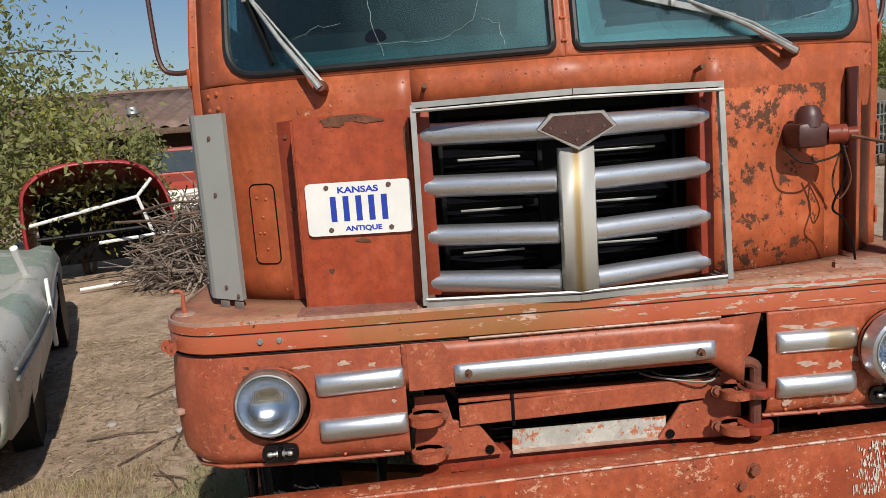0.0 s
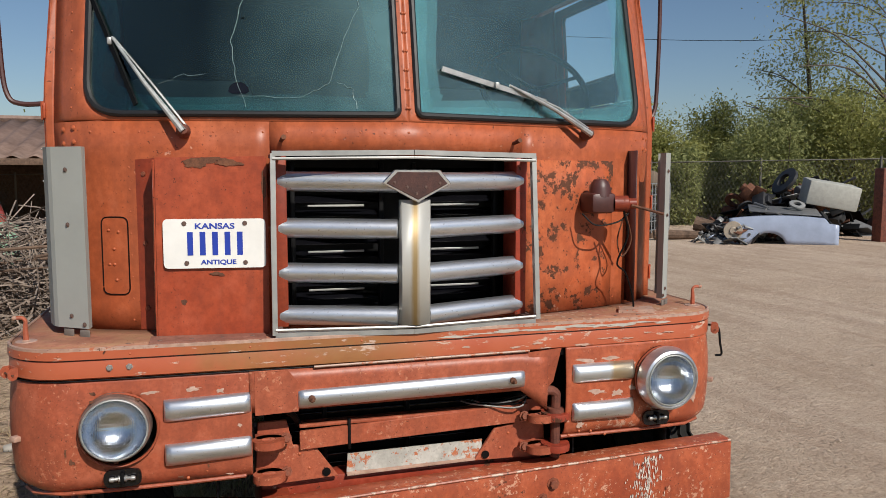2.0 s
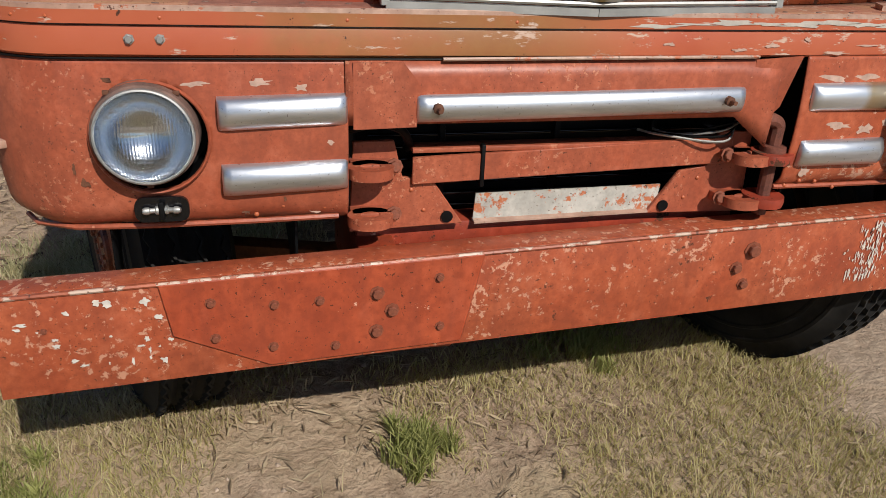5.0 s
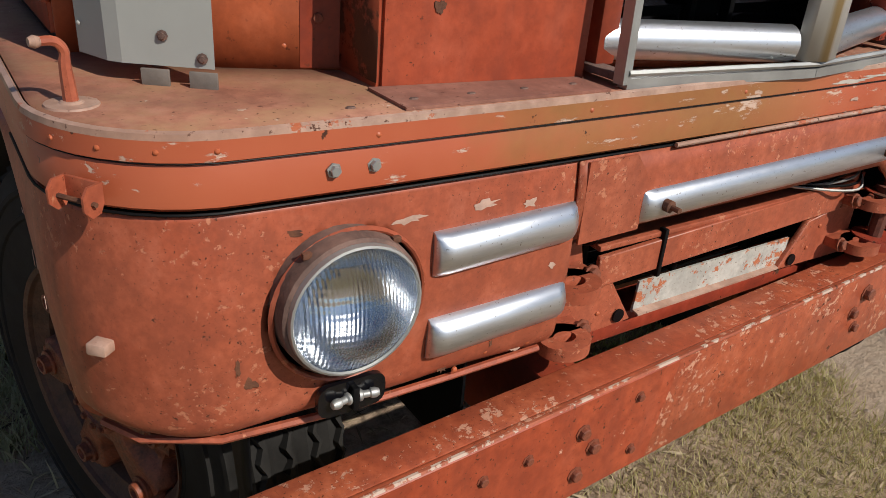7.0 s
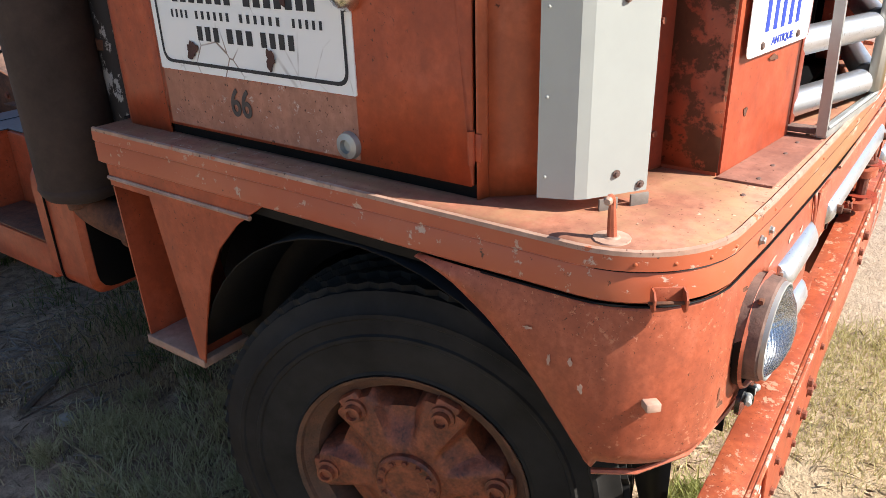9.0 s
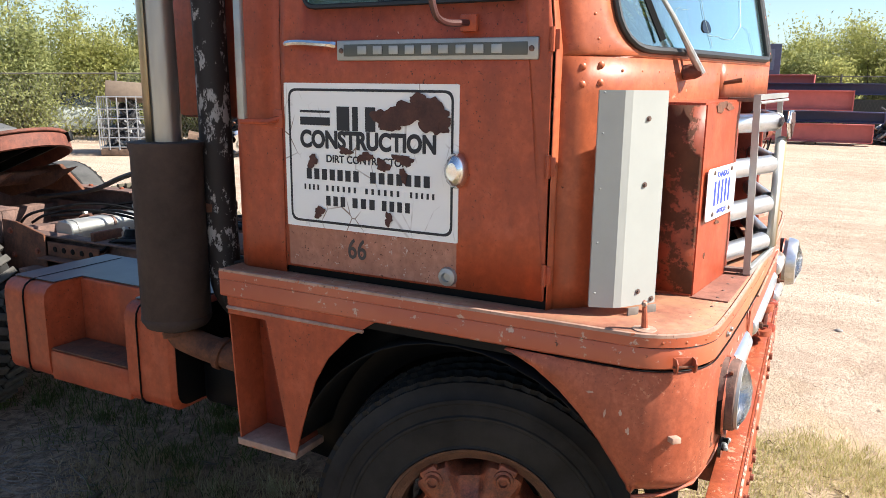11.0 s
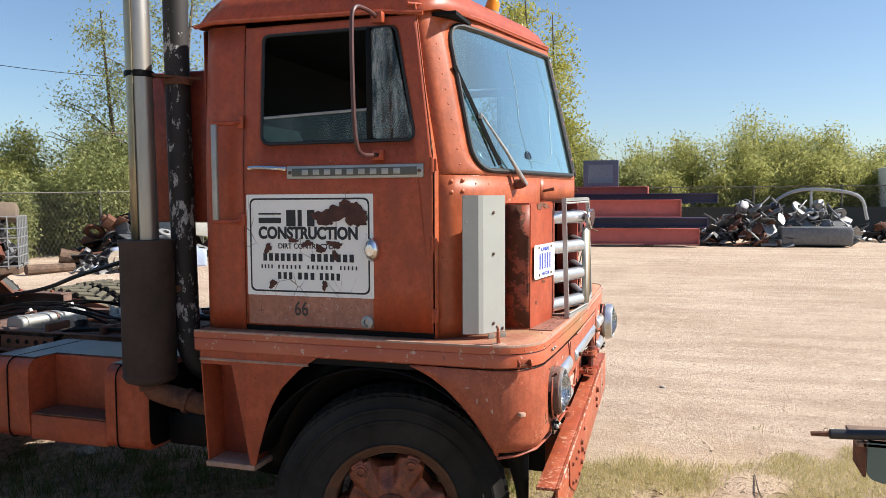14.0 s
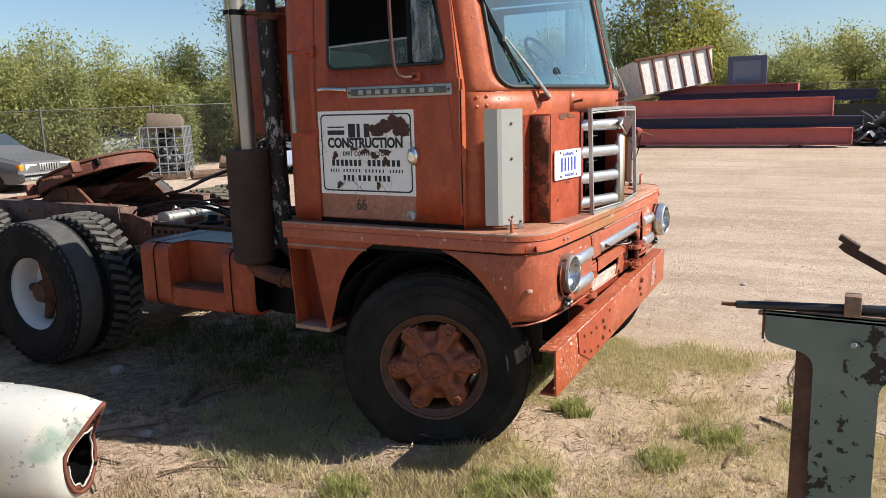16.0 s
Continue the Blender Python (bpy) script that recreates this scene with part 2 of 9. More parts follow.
def rusted(name, dark=(0.05, 0.02, 0.012), light=(0.2, 0.075, 0.035), rough=0.85, scale=14):
    n = Nodes(name)
    a, b = n.noise(scale, 8, 0.7), n.noise(scale * 6, 6, 0.7)
    n.bump(b, 0.5, 0.004)
    return n.done(n.mix(n.ramp(n.math("ADD", n.math("MULTIPLY", a, 0.7), n.math("MULTIPLY", b, 0.3)), [(0.36, 0.0), (0.66, 1.0)]), dark, light), rough)


def plain(name, color, rough=0.6, metal=0.0, vary=0.25, scale=12, bumpy=0.15):
    n = Nodes(name, rough, metal)
    a = n.noise(scale, 7, 0.65)
    n.bump(n.noise(scale * 5, 5, 0.65), bumpy, 0.003)
    low = tuple(v * (1 - vary) for v in color)
    return n.done(n.mix(n.ramp(a, [(0.3, 0.0), (0.7, 1.0)]), low, color), n.math("ADD", rough - 0.1, n.math("MULTIPLY", a, 0.2)))


ORANGE, ORANGE_FADED = (0.42, 0.096, 0.035), (0.46, 0.124, 0.052)
paint_front = paint("paint_front", ORANGE, ORANGE_FADED, chip=0.612, rust=0.635, primer=(0.52, 0.25, 0.16))
paint_worn = paint("paint_worn", (0.37, 0.084, 0.040), (0.43, 0.12, 0.062), chip=0.597, rust=0.625, primer=(0.48, 0.18, 0.10), size=2.0)
paint_side = paint("paint_side", (0.39, 0.070, 0.026), (0.43, 0.092, 0.038), chip=0.67, rust=0.68)
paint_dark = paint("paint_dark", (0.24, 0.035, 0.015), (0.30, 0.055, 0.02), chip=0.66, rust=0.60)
arm_shade_paint = plain("arm_shade_paint", (0.085, 0.028, 0.024), 0.45, 0.0, 0.4, 14)
paint_box = paint("paint_box", (0.34, 0.055, 0.022), (0.42, 0.085, 0.035), chip=0.66, rust=0.595)
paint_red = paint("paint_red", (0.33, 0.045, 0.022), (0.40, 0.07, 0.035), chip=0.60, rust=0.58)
rim_worn = paint("rim_worn", (0.42, 0.24, 0.17), (0.47, 0.33, 0.26), chip=0.58, rust=0.66, primer=(0.42, 0.12, 0.055))
chrome = Nodes("worn_chrome", 0.3, 0.92)
_a = chrome.noise(9, 8, 0.7, chrome.coord((0.4, 1, 3)))
_b = chrome.noise(70, 6, 0.7)
_p = chrome.ramp(chrome.noise(160, 3, 0.6), [(0.66, 0.0), (0.70, 1.0)])
chrome.bump(chrome.math("ADD", chrome.noise(5, 3), chrome.math("MULTIPLY", _b, 0.06)), 0.14, 0.01)
_c = chrome.mix(chrome.ramp(_a, [(0.40, 0.0), (0.72, 1.0)]), (0.70, 0.72, 0.76), (0.46, 0.47, 0.49))
chrome = chrome.done(chrome.mix(chrome.math("MULTIPLY", _p, 0.7), _c, (0.16, 0.12, 0.09)),
                     chrome.math("ADD", 0.21, chrome.math("ADD", chrome.math("MULTIPLY", _a, 0.18), chrome.math("MULTIPLY", _b, 0.10))))
stained_chrome = Nodes("stained_chrome", 0.34, 0.85)
_x = stained_chrome.node("SeparateXYZ", 0, None, Vector=stained_chrome.coord())
_x = stained_chrome.math("ADD", _x, stained_chrome.math("MULTIPLY", stained_chrome.math("SUBTRACT", stained_chrome.noise(24, 4, 0.6, stained_chrome.coord((1, 1, 0.3))), 0.5), 0.06))
stained_chrome = stained_chrome.done(stained_chrome.mix(stained_chrome.ramp(_x, [(0.69, 0.0), (0.72, 0.8), (0.79, 0.6)]), (0.66, 0.68, 0.71), (0.46, 0.31, 0.12)))
bright_chrome = plain("bright_chrome", (0.75, 0.75, 0.75), 0.22, 1.0, 0.15, 20, 0.03)
alloy = plain("dull_aluminium", (0.46, 0.46, 0.44), 0.52, 0.75, 0.3, 9, 0.08)
post_alloy = Nodes("stained_aluminium", 0.45, 0.35)
_x = post_alloy.node("SeparateXYZ", 0, None, Vector=post_alloy.coord())
_s = post_alloy.math("ABSOLUTE", post_alloy.math("SUBTRACT", _x, 0.0))
_s = post_alloy.math("ADD", _s, post_alloy.math("MULTIPLY", post_alloy.math("SUBTRACT", post_alloy.noise(30, 4, 0.6, post_alloy.coord((1, 1, 0.15))), 0.5), 0.02))
post_alloy = post_alloy.done(post_alloy.mix(post_alloy.ramp(_s, [(0.004, 1.0), (0.016, 0.0)]), (0.50, 0.49, 0.45), (0.34, 0.24, 0.11)))
deflector_grey = plain("deflector_grey", (0.34, 0.35, 0.325), 0.75, 0.0, 0.14, 4, 0.05)
# Rust covers much of it; the base is darkened to carry the side's shade.
rusty_shaded_side = paint("rusty_shaded_side", (0.26, 0.052, 0.024), (0.30, 0.065, 0.03), chip=0.72, rust=0.475, size=0.45)
rust = rusted("rust")
rust_red = rusted("rust_red", (0.06, 0.020, 0.013), (0.22, 0.062, 0.034), 0.75)
rust_wheel = rusted("rust_wheel", (0.055, 0.016, 0.010), (0.40, 0.105, 0.046), 0.46, 24)
rust_rim = rusted("rust_rim", (0.05, 0.026, 0.018), (0.15, 0.065, 0.038), 0.6, 20)
frame_grime = rusted("frame_grime", (0.05, 0.032, 0.027), (0.22, 0.125, 0.095), 0.8, 9)
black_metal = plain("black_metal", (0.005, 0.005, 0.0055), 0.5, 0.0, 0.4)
black_gloss = plain("black_gloss", (0.006, 0.006, 0.008), 0.16, 0.0, 0.4, 20, 0.1)
rubber = plain("tyre_rubber", (0.033, 0.031, 0.029), 0.75, 0.0, 0.75, 5, 0.25)
rubber_dusty = plain("dusty_rubber", (0.115, 0.108, 0.097), 0.9, 0.0, 0.5, 14, 0.2)
gasket = plain("gasket_rubber", (0.010, 0.010, 0.011), 0.5, 0.0, 0.3)
white_paint = plain("white_paint", (0.80, 0.79, 0.75), 0.55, 0.0, 0.12, 9, 0.06)
blue_ink = plain("blue_ink", (0.015, 0.045, 0.36), 0.5, 0, 0.1)
faded_ink = plain("faded_ink", (0.075, 0.06, 0.055), 0.7, 0, 0.4, 30)
black_ink = plain("black_ink", (0.02, 0.02, 0.025), 0.6, 0, 0.3, 30)
amber = plain("amber_lens", (0.75, 0.25, 0.01), 0.2, 0, 0.1)
wood_old = rusted("old_timber", (0.05, 0.03, 0.02), (0.19, 0.12, 0.08), 0.9, 8)
muffler_brown = rusted("muffler_brown", (0.022, 0.013, 0.010), (0.060, 0.038, 0.030), 0.85, 4)
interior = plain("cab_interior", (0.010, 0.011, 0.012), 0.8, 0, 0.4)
for _m in (black_metal, rubber, interior, rubber_dusty):
    _m.node_tree.nodes["Principled BSDF"].inputs["Specular IOR Level"].default_value = 0.15
seat_vinyl = plain("seat_vinyl", (0.34, 0.37, 0.33), 0.55, 0, 0.2)
dash_teal = plain("dash_teal", (0.16, 0.27, 0.27), 0.6, 0, 0.3)

pipe_flaked = Nodes("flaked_pipe", 0.7)
_f = pipe_flaked.math("ADD", pipe_flaked.noise(24, 9, 0.75, pipe_flaked.coord((1.2, 1.2, 0.6))), pipe_flaked.math("MULTIPLY", pipe_flaked.math("SUBTRACT", pipe_flaked.noise(3.5, 3, 0.6), 0.5), 0.45))
pipe_flaked = pipe_flaked.done(pipe_flaked.mix(pipe_flaked.ramp(_f, [(0.565, 0.0), (0.59, 1.0)]), (0.018, 0.014, 0.013), (0.34, 0.33, 0.32)))
stack_metal = Nodes("stack_metal", 0.38, 0.8)
_f = stack_metal.noise(2.0, 4, 0.6, stack_metal.coord((3, 3, 0.4)))
stack_metal = stack_metal.done(stack_metal.mix(stack_metal.ramp(_f, [(0.42, 0.0), (0.6, 1.0)]), (0.30, 0.28, 0.26), (0.44, 0.40, 0.33)))

def band_paint(name):
    """The deck's edge: olive stain near its middle, worn pale towards the driver's side."""
    n = Nodes(name)
    x = n.node("SeparateXYZ", 0, None, Vector=n.coord())
    fine, soft = n.noise(36, 8, 0.65), n.noise(5, 5, 0.6)
    c = n.mix(n.ramp(n.noise(3, 5), [(0.35, 0.0), (0.7, 1.0)]), (0.38, 0.08, 0.034), (0.44, 0.12, 0.055))
    place = n.math("ADD", x, n.math("MULTIPLY", n.math("SUBTRACT", soft, 0.5), 0.5))
    olive = n.ramp(n.math("MULTIPLY_ADD", place, 0.5, 0.5), [(0.14, 0.0), (0.24, 1.0), (0.46, 1.0), (0.58, 0.0)])
    c = n.mix(n.math("MULTIPLY", olive, n.ramp(soft, [(0.3, 0.25), (0.6, 0.75)])), c, n.mix(fine, (0.20, 0.09, 0.03), (0.28, 0.16, 0.05)))
    runs = n.noise(34, 8, 0.7, n.coord((0.3, 1, 1)))
    level = n.math("ADD", runs, n.math("MULTIPLY", n.ramp(n.math("MULTIPLY_ADD", x, 0.5, 0.5), [(0.5, 0.0), (0.72, 1.0)]), 0.045))
    pale = n.ramp(level, [(0.605, 0.0), (0.64, 1.0)])
    c = n.mix(pale, c, n.mix(fine, (0.44, 0.25, 0.17), (0.54, 0.43, 0.35)))
    spots = n.ramp(n.noise(30, 9, 0.7, n.coord((1, 1, 1), (0.3, 0.2, 0.8))), [(0.66, 0.0), (0.68, 1.0)])
    c = n.mix(spots, c, (0.06, 0.022, 0.012))
    n.bump(n.math("SUBTRACT", n.math("MULTIPLY", fine, 0.3), pale), 0.35, 0.002)
    return n.done(c, n.math("ADD", 0.36, n.math("MULTIPLY", pale, 0.35)))


paint_band = band_paint("paint_band")
door_primer = paint("door_primer", (0.40, 0.15, 0.09), (0.46, 0.22, 0.15), chip=0.62, rust=0.66, primer=(0.5, 0.36, 0.3))
sign_white = Nodes("sign_vinyl", 0.5)
_v = sign_white.node("TexVoronoi", 0, {"feature": "DISTANCE_TO_EDGE"}, Vector=sign_white.coord((1, 1, 0.7)), Scale=13.0)
_z = sign_white.noise(5, 3)
_cr = sign_white.math("MULTIPLY", sign_white.ramp(_v, [(0.006, 1.0), (0.022, 0.0)]), sign_white.ramp(_z, [(0.48, 0.0), (0.6, 1.0)]))
sign_white = sign_white.done(sign_white.mix(_cr, (0.80, 0.79, 0.76), (0.2, 0.13, 0.09)))


def glazing(name, haze_color, haze, tint, ior=1.5, spread=None, streak=False, sheen=0.0):
    """Old laminated glass: clear tint, gloss, and a milky film that thickens in clouds."""
    n = Nodes(name)
    t = n.t.nodes
    n.t.nodes.remove(n.b)
    film = n.ramp(n.noise(1.6, 4, 0.6) if not streak else n.noise(9, 6, 0.7, n.coord((1, 1.6, 0.35))), [(0.25 if not streak else 0.46, haze[0]), (0.75, haze[1])])
    if spread:
        x = n.node("SeparateXYZ", 0, None, Vector=n.coord())
        side = n.ramp(n.math("MULTIPLY_ADD", x, 0.5, 0.5), [(0.5 + 0.5 * spread[0], 0.05), (0.5 + 0.5 * spread[1], 1.0)])
        film = n.math("MULTIPLY", film, side)
    clear = n.node("BsdfTransparent", 0, None, Color=tint)
    milky = n.node("BsdfDiffuse", 0, None, Color=haze_color)
    gloss = n.node("BsdfGlossy", 0, None, Color=(0.84, 1.0, 0.93) if sheen else (1.0, 1.0, 1.0), Roughness=0.14 if sheen else 0.03)
    fres = n.node("Fresnel", 0, None, IOR=ior)
    if sheen:
        facing = n.node("LayerWeight", "Facing", None, Blend=0.5)
        fres = n.math("MINIMUM", n.math("ADD", fres, n.math("MULTIPLY", n.math("MULTIPLY", facing, facing), sheen)), 0.9)
    body = n.node("MixShader", 0, None, i0=film, i1=clear, i2=milky)
    n.put(n.node("MixShader", 0, None, i0=fres, i1=body, i2=gloss), n.out.inputs["Surface"])
    return n.m


glass_screen = glazing("windscreen_glass", (0.24, 0.44, 0.47), (0.06, 0.50), (0.40, 0.55, 0.56), 1.45, (-0.62, 0.02), sheen=1.5)
glass_screen_hazy = glazing("hazy_windscreen_glass", (0.24, 0.44, 0.50), (0.05, 0.22), (0.88, 0.98, 0.99), 1.5, sheen=0.7)
glass_cloud = glazing("clouded_glass", (0.15, 0.40, 0.42), (0.10, 0.45), (0.9, 1.0, 1.0))
glass_side = glazing("door_glass", (0.34, 0.37, 0.35), (0.0, 0.30), (0.6, 0.70, 0.68), 1.32, None, True)
glass_vent = glazing("dusty_vent_glass", (0.42, 0.43, 0.40), (0.03, 1.0), (0.6, 0.70, 0.68), 1.35, None, True)
glass_clear = glazing("clear_glass", (0.4, 0.45, 0.48), (0.02, 0.08), (0.8, 0.85, 0.86))
glass_edge = glazing("milky_edge", (0.30, 0.62, 0.60), (0.55, 0.9), (0.5, 0.7, 0.7))
crack_white = plain("crack_white", (0.25, 0.35, 0.345), 0.4)
lens_glass = Nodes("lamp_lens", 0.12)
lens_glass.b.inputs["Transmission Weight"].default_value = 1.0
lens_glass.b.inputs["IOR"].default_value = 1.2
_w = lens_glass.node("TexWave", 0, {"bands_direction": "X"}, Vector=lens_glass.coord(), Scale=55.0, Distortion=0.3)
_h = lens_glass.node("TexWave", 0, {"bands_direction": "Z"}, Vector=lens_glass.coord(), Scale=30.0, Distortion=1.5)
_k = lens_glass.ramp(lens_glass.noise(22, 2, 0.5, lens_glass.coord((0.7, 1, 1.6))), [(0.45, 0.0), (0.55, 1.0)])
lens_glass.bump(lens_glass.math("ADD", _w, lens_glass.math("MULTIPLY", _h, lens_glass.math("MULTIPLY", _k, 0.8))), 0.6, 0.005)
lens_glass = lens_glass.done((0.93, 0.96, 0.98))
mirror_metal = plain("reflector", (0.66, 0.69, 0.73), 0.16, 1.0, 0.05, 30, 0.02)

# ================================================================ the truck
truck = thing("truck", "weathered orange cab-over semi tractor parked on dry grass", "truck")

rivet_bm = lathe([(0.0, 0.0032), (0.0026, 0.0028), (0.0048, 0.001), (0.0052, -0.002)], (0, 0, 0), (0, 0, 1), 8)
RIVET = mesh_of(rivet_bm, paint_front)
# Deflector grey, darkened to carry the shade on its feet.
foot_shade_grey = plain("foot_shade_grey", (0.20, 0.17, 0.145), 0.8, 0.0, 0.4, 30)
RIVET_GREY = mesh_of(lathe([(0.0, 0.0045), (0.004, 0.004), (0.007, 0.0015), (0.0075, -0.002)], (0, 0, 0), (0, 0, 1), 8), deflector_grey)
BOLT_DARK = mesh_of(lathe([(0.0, 0.009), (0.009, 0.008), (0.010, 0.002), (0.016, 0.001), (0.016, -0.002)], (0, 0, 0), (0, 0, 1), 8), frame_grime)
bolt_bm = lathe([(0.0, 0.012), (0.011, 0.012), (0.0125, 0.010), (0.0125, 0.002), (0.018, 0.002), (0.018, -0.002)], (0, 0, 0), (0, 0, 1), 8)
bolt_rust = rusted("bolt_rust", (0.11, 0.032, 0.016), (0.33, 0.085, 0.038), 0.7)
BOLT = mesh_of(bolt_bm, bolt_rust, 25)
BOLT_GREY = mesh_of(lathe([(0.0, 0.012), (0.010, 0.012), (0.0115, 0.010), (0.0115, 0.002), (0.016, 0.002), (0.016, -0.002)], (0, 0, 0), (0, 0, 1), 6), alloy, 25)
SCREW = mesh_of(lathe([(0.0, 0.005), (0.006, 0.004), (0.008, 0.0), (0.008, -0.002)], (0, 0, 0), (0, 0, 1), 8), frame_grime)


def front_y(x, z):
    """The cab's front: two flat halves that meet in a shallow V, rounded at the corners, leaning back above the sill."""
    a = abs(x)
    y = -0.035 + 0.235 * a + 0.35 * max(0.0, a - 0.66) ** 2
    if a > 0.96:
        y += 3.2 * (a - 0.96) ** 2
    return y + 0.225 * max(0.0, z - 1.93)


def on_front(x, z):
    return (x, front_y(x, z), z)


def front_normal(x, z):
    e = 0.01
    return Vector((-(front_y(x + e, z) - front_y(x - e, z)) / (2 * e), 1, -(front_y(x, z + e) - front_y(x, z - e)) / (2 * e))).normalized() * -1


def side_x(z):
    return -1.126 if z < 2.0 else -1.126 + 0.075 * (z - 2.0)


SILL, SCREEN_LOW, BROW = 1.235, 1.905, 2.60

# front skin below the windscreen: two sides and the strip above the grille
cab = part("cab_shell", grid(lambda u, v: on_front(-1.10 + 0.67 * u, SILL + (SCREEN_LOW - SILL) * v), 14, 8), paint_front, truck, thick=0.004)
part("front_panel", grid(lambda u, v: on_front(0.43 + 0.67 * u, SILL + (SCREEN_LOW - SILL) * v), 14, 8), paint_front, truck, thick=0.004)
part("front_panel", grid(lambda u, v: on_front(-0.43 + 0.86 * u, 1.80 + (SCREEN_LOW - 1.80) * v), 16, 2), paint_front, truck, thick=0.004)
part("front_panel", grid(lambda u, v: on_front(-0.43 + 0.86 * u, SILL + 0.02 * v), 16, 1), paint_front, truck, thick=0.004)

# windscreen halves
for s in (-1, 1):
    def lay(a, b, s=s):
        return on_front(s * a, b)
    outer = round_rect([(0.0, SCREEN_LOW), (1.10, SCREEN_LOW), (1.075, BROW), (0.0, BROW)], 0.003, 6, 8)
    inner = round_rect([(0.032, 1.928), (0.985, 1.928), (0.962, 2.545), (0.032, 2.545)], [0.02, 0.11, 0.10, 0.02], 6, 8)
    part("windscreen_surround", ring_panel(outer, inner, lay, 3), paint_front, truck, thick=0.004)
    rim = [Vector(on_front(s * p.x, p.y)) + Vector((0, -0.004, 0)) for p in inner]
    part("windscreen_gasket", tube(rim + [rim[0], rim[1]], 0.011, 8, caps=False), gasket, truck, "black rubber windscreen gasket")
    mid = Vector((0.5, 2.236))
    shrunk = [p.lerp(mid, 0.035) for p in inner]
    nearer = [p.lerp(mid, 0.99) for p in inner]
    pane = part("windscreen", ring_panel(inner, nearer, lay, 10), glass_screen if s < 0 else glass_screen_hazy, truck, "hazy teal windscreen glass with cracks")
    for k0, k1 in ((0.0, 0.05), (0.0, 0.11), (0.0, 0.19)):
        part("delaminated_film", ring_panel([p.lerp(mid, k0) for p in inner], [p.lerp(mid, k1 + 0.02 * math.sin(i * 0.9)) for i, p in enumerate(inner)], lambda a, b, s=s, k1=k1: Vector(on_front(s * a, b)) + Vector((0, 0.003 + 0.03 * k1, 0)), 3), glass_cloud, pane)


def crack(pts, r=0.0013):
    r *= 0.42
    line = []
    for a, b in zip(pts, pts[1:]):
        for k in range(5):
            x, z = (a[0] + (b[0] - a[0]) * k / 5, a[1] + (b[1] - a[1]) * k / 5)
            line.append(Vector(on_front(x + random.uniform(-0.004, 0.004), z + random.uniform(-0.004, 0.004))) + Vector((0, -0.003, 0)))
    line.append(Vector(on_front(*pts[-1])) + Vector((0, -0.003, 0)))
    part("crack", tube(line, r, 4), crack_white, truck, "white crack in the windscreen")


crack([(-0.49, 2.50), (-0.50, 2.30), (-0.54, 2.16), (-0.53, 2.05), (-0.50, 1.95)], 0.002)
crack([(-0.17, 2.52), (-0.14, 2.28), (-0.22, 2.10), (-0.24, 2.03), (-0.33, 1.98), (-0.52, 1.985)], 0.0016)
crack([(-0.22, 2.03), (-0.17, 2.01), (-0.16, 1.945)], 0.0013)
crack([(-0.76, 2.02), (-0.70, 2.05), (-0.62, 2.055)], 0.0013)
crack([(0.06, 2.12), (0.12, 2.08), (0.17, 2.06)], 0.0012)
part("chipped_star", prism([Vector(on_front(-0.52 + 0.032 * math.cos(a) * (1 if math.sin(a) > -0.3 else 0.7), 2.0 + 0.03 * max(math.sin(a), -0.25))) + Vector((0, -0.003, 0)) for a in [k * math.tau / 14 for k in range(14)]], (0, 0.001, 0)), black_gloss, truck, "dark chipped hole in the glass")

# roof and brow
def roof_at(u, v):
    """u across, v from front to back."""
    a = -1 + 2 * u
    x = 1.09 * a
    y0 = front_y(x * 0.96, BROW) - 0.012
    y = y0 + (1.52 - y0) * v
    edge = min((1 - abs(a)) / 0.16, 1.0)
    ends = min(v / 0.22, 1.0) * min((1 - v) / 0.14, 1.0)
    rise = 0.19 * math.sin(edge * math.pi / 2) ** 0.8 * (math.sin(ends * math.pi / 2) ** 0.7 if ends > 0 else 0)
    return (x, y, 2.585 - 0.02 * (1 - v) * (abs(a) > 0.999) + rise)


part("roof", grid(roof_at, 32, 24), paint_side, truck, "faded orange domed cab roof", thick=0.005)
part("brow_trim", tube([Vector(on_front(x / 20 * 1.09, BROW)) + Vector((0, -0.006, 0)) for x in range(-20, 21)], 0.009, 6), paint_side, truck)
for s in (-1, 1):
    part("drip_rail", tube([(s * 1.085, 0.42, 2.56), (s * 1.10, 0.6, 2.575), (s * 1.10, 1.40, 2.59), (s * 1.085, 1.5, 2.58)], 0.010, 6), paint_side, truck)
for x in (-0.62, -0.30, 0.30, 0.62):
    lamp = part("clearance_lamp", lathe([(0.0, 0.07), (0.022, 0.066), (0.034, 0.045), (0.038, 0.0)], (x, front_y(x, BROW) + 0.15, 2.735), (0, -0.25, 1), 14), amber, truck, "amber roof clearance lamp")
    part("lamp_base", lathe([(0.046, 0.004), (0.046, -0.03)], (x, front_y(x, BROW) + 0.15, 2.735), (0, -0.25, 1), 14), alloy, lamp)

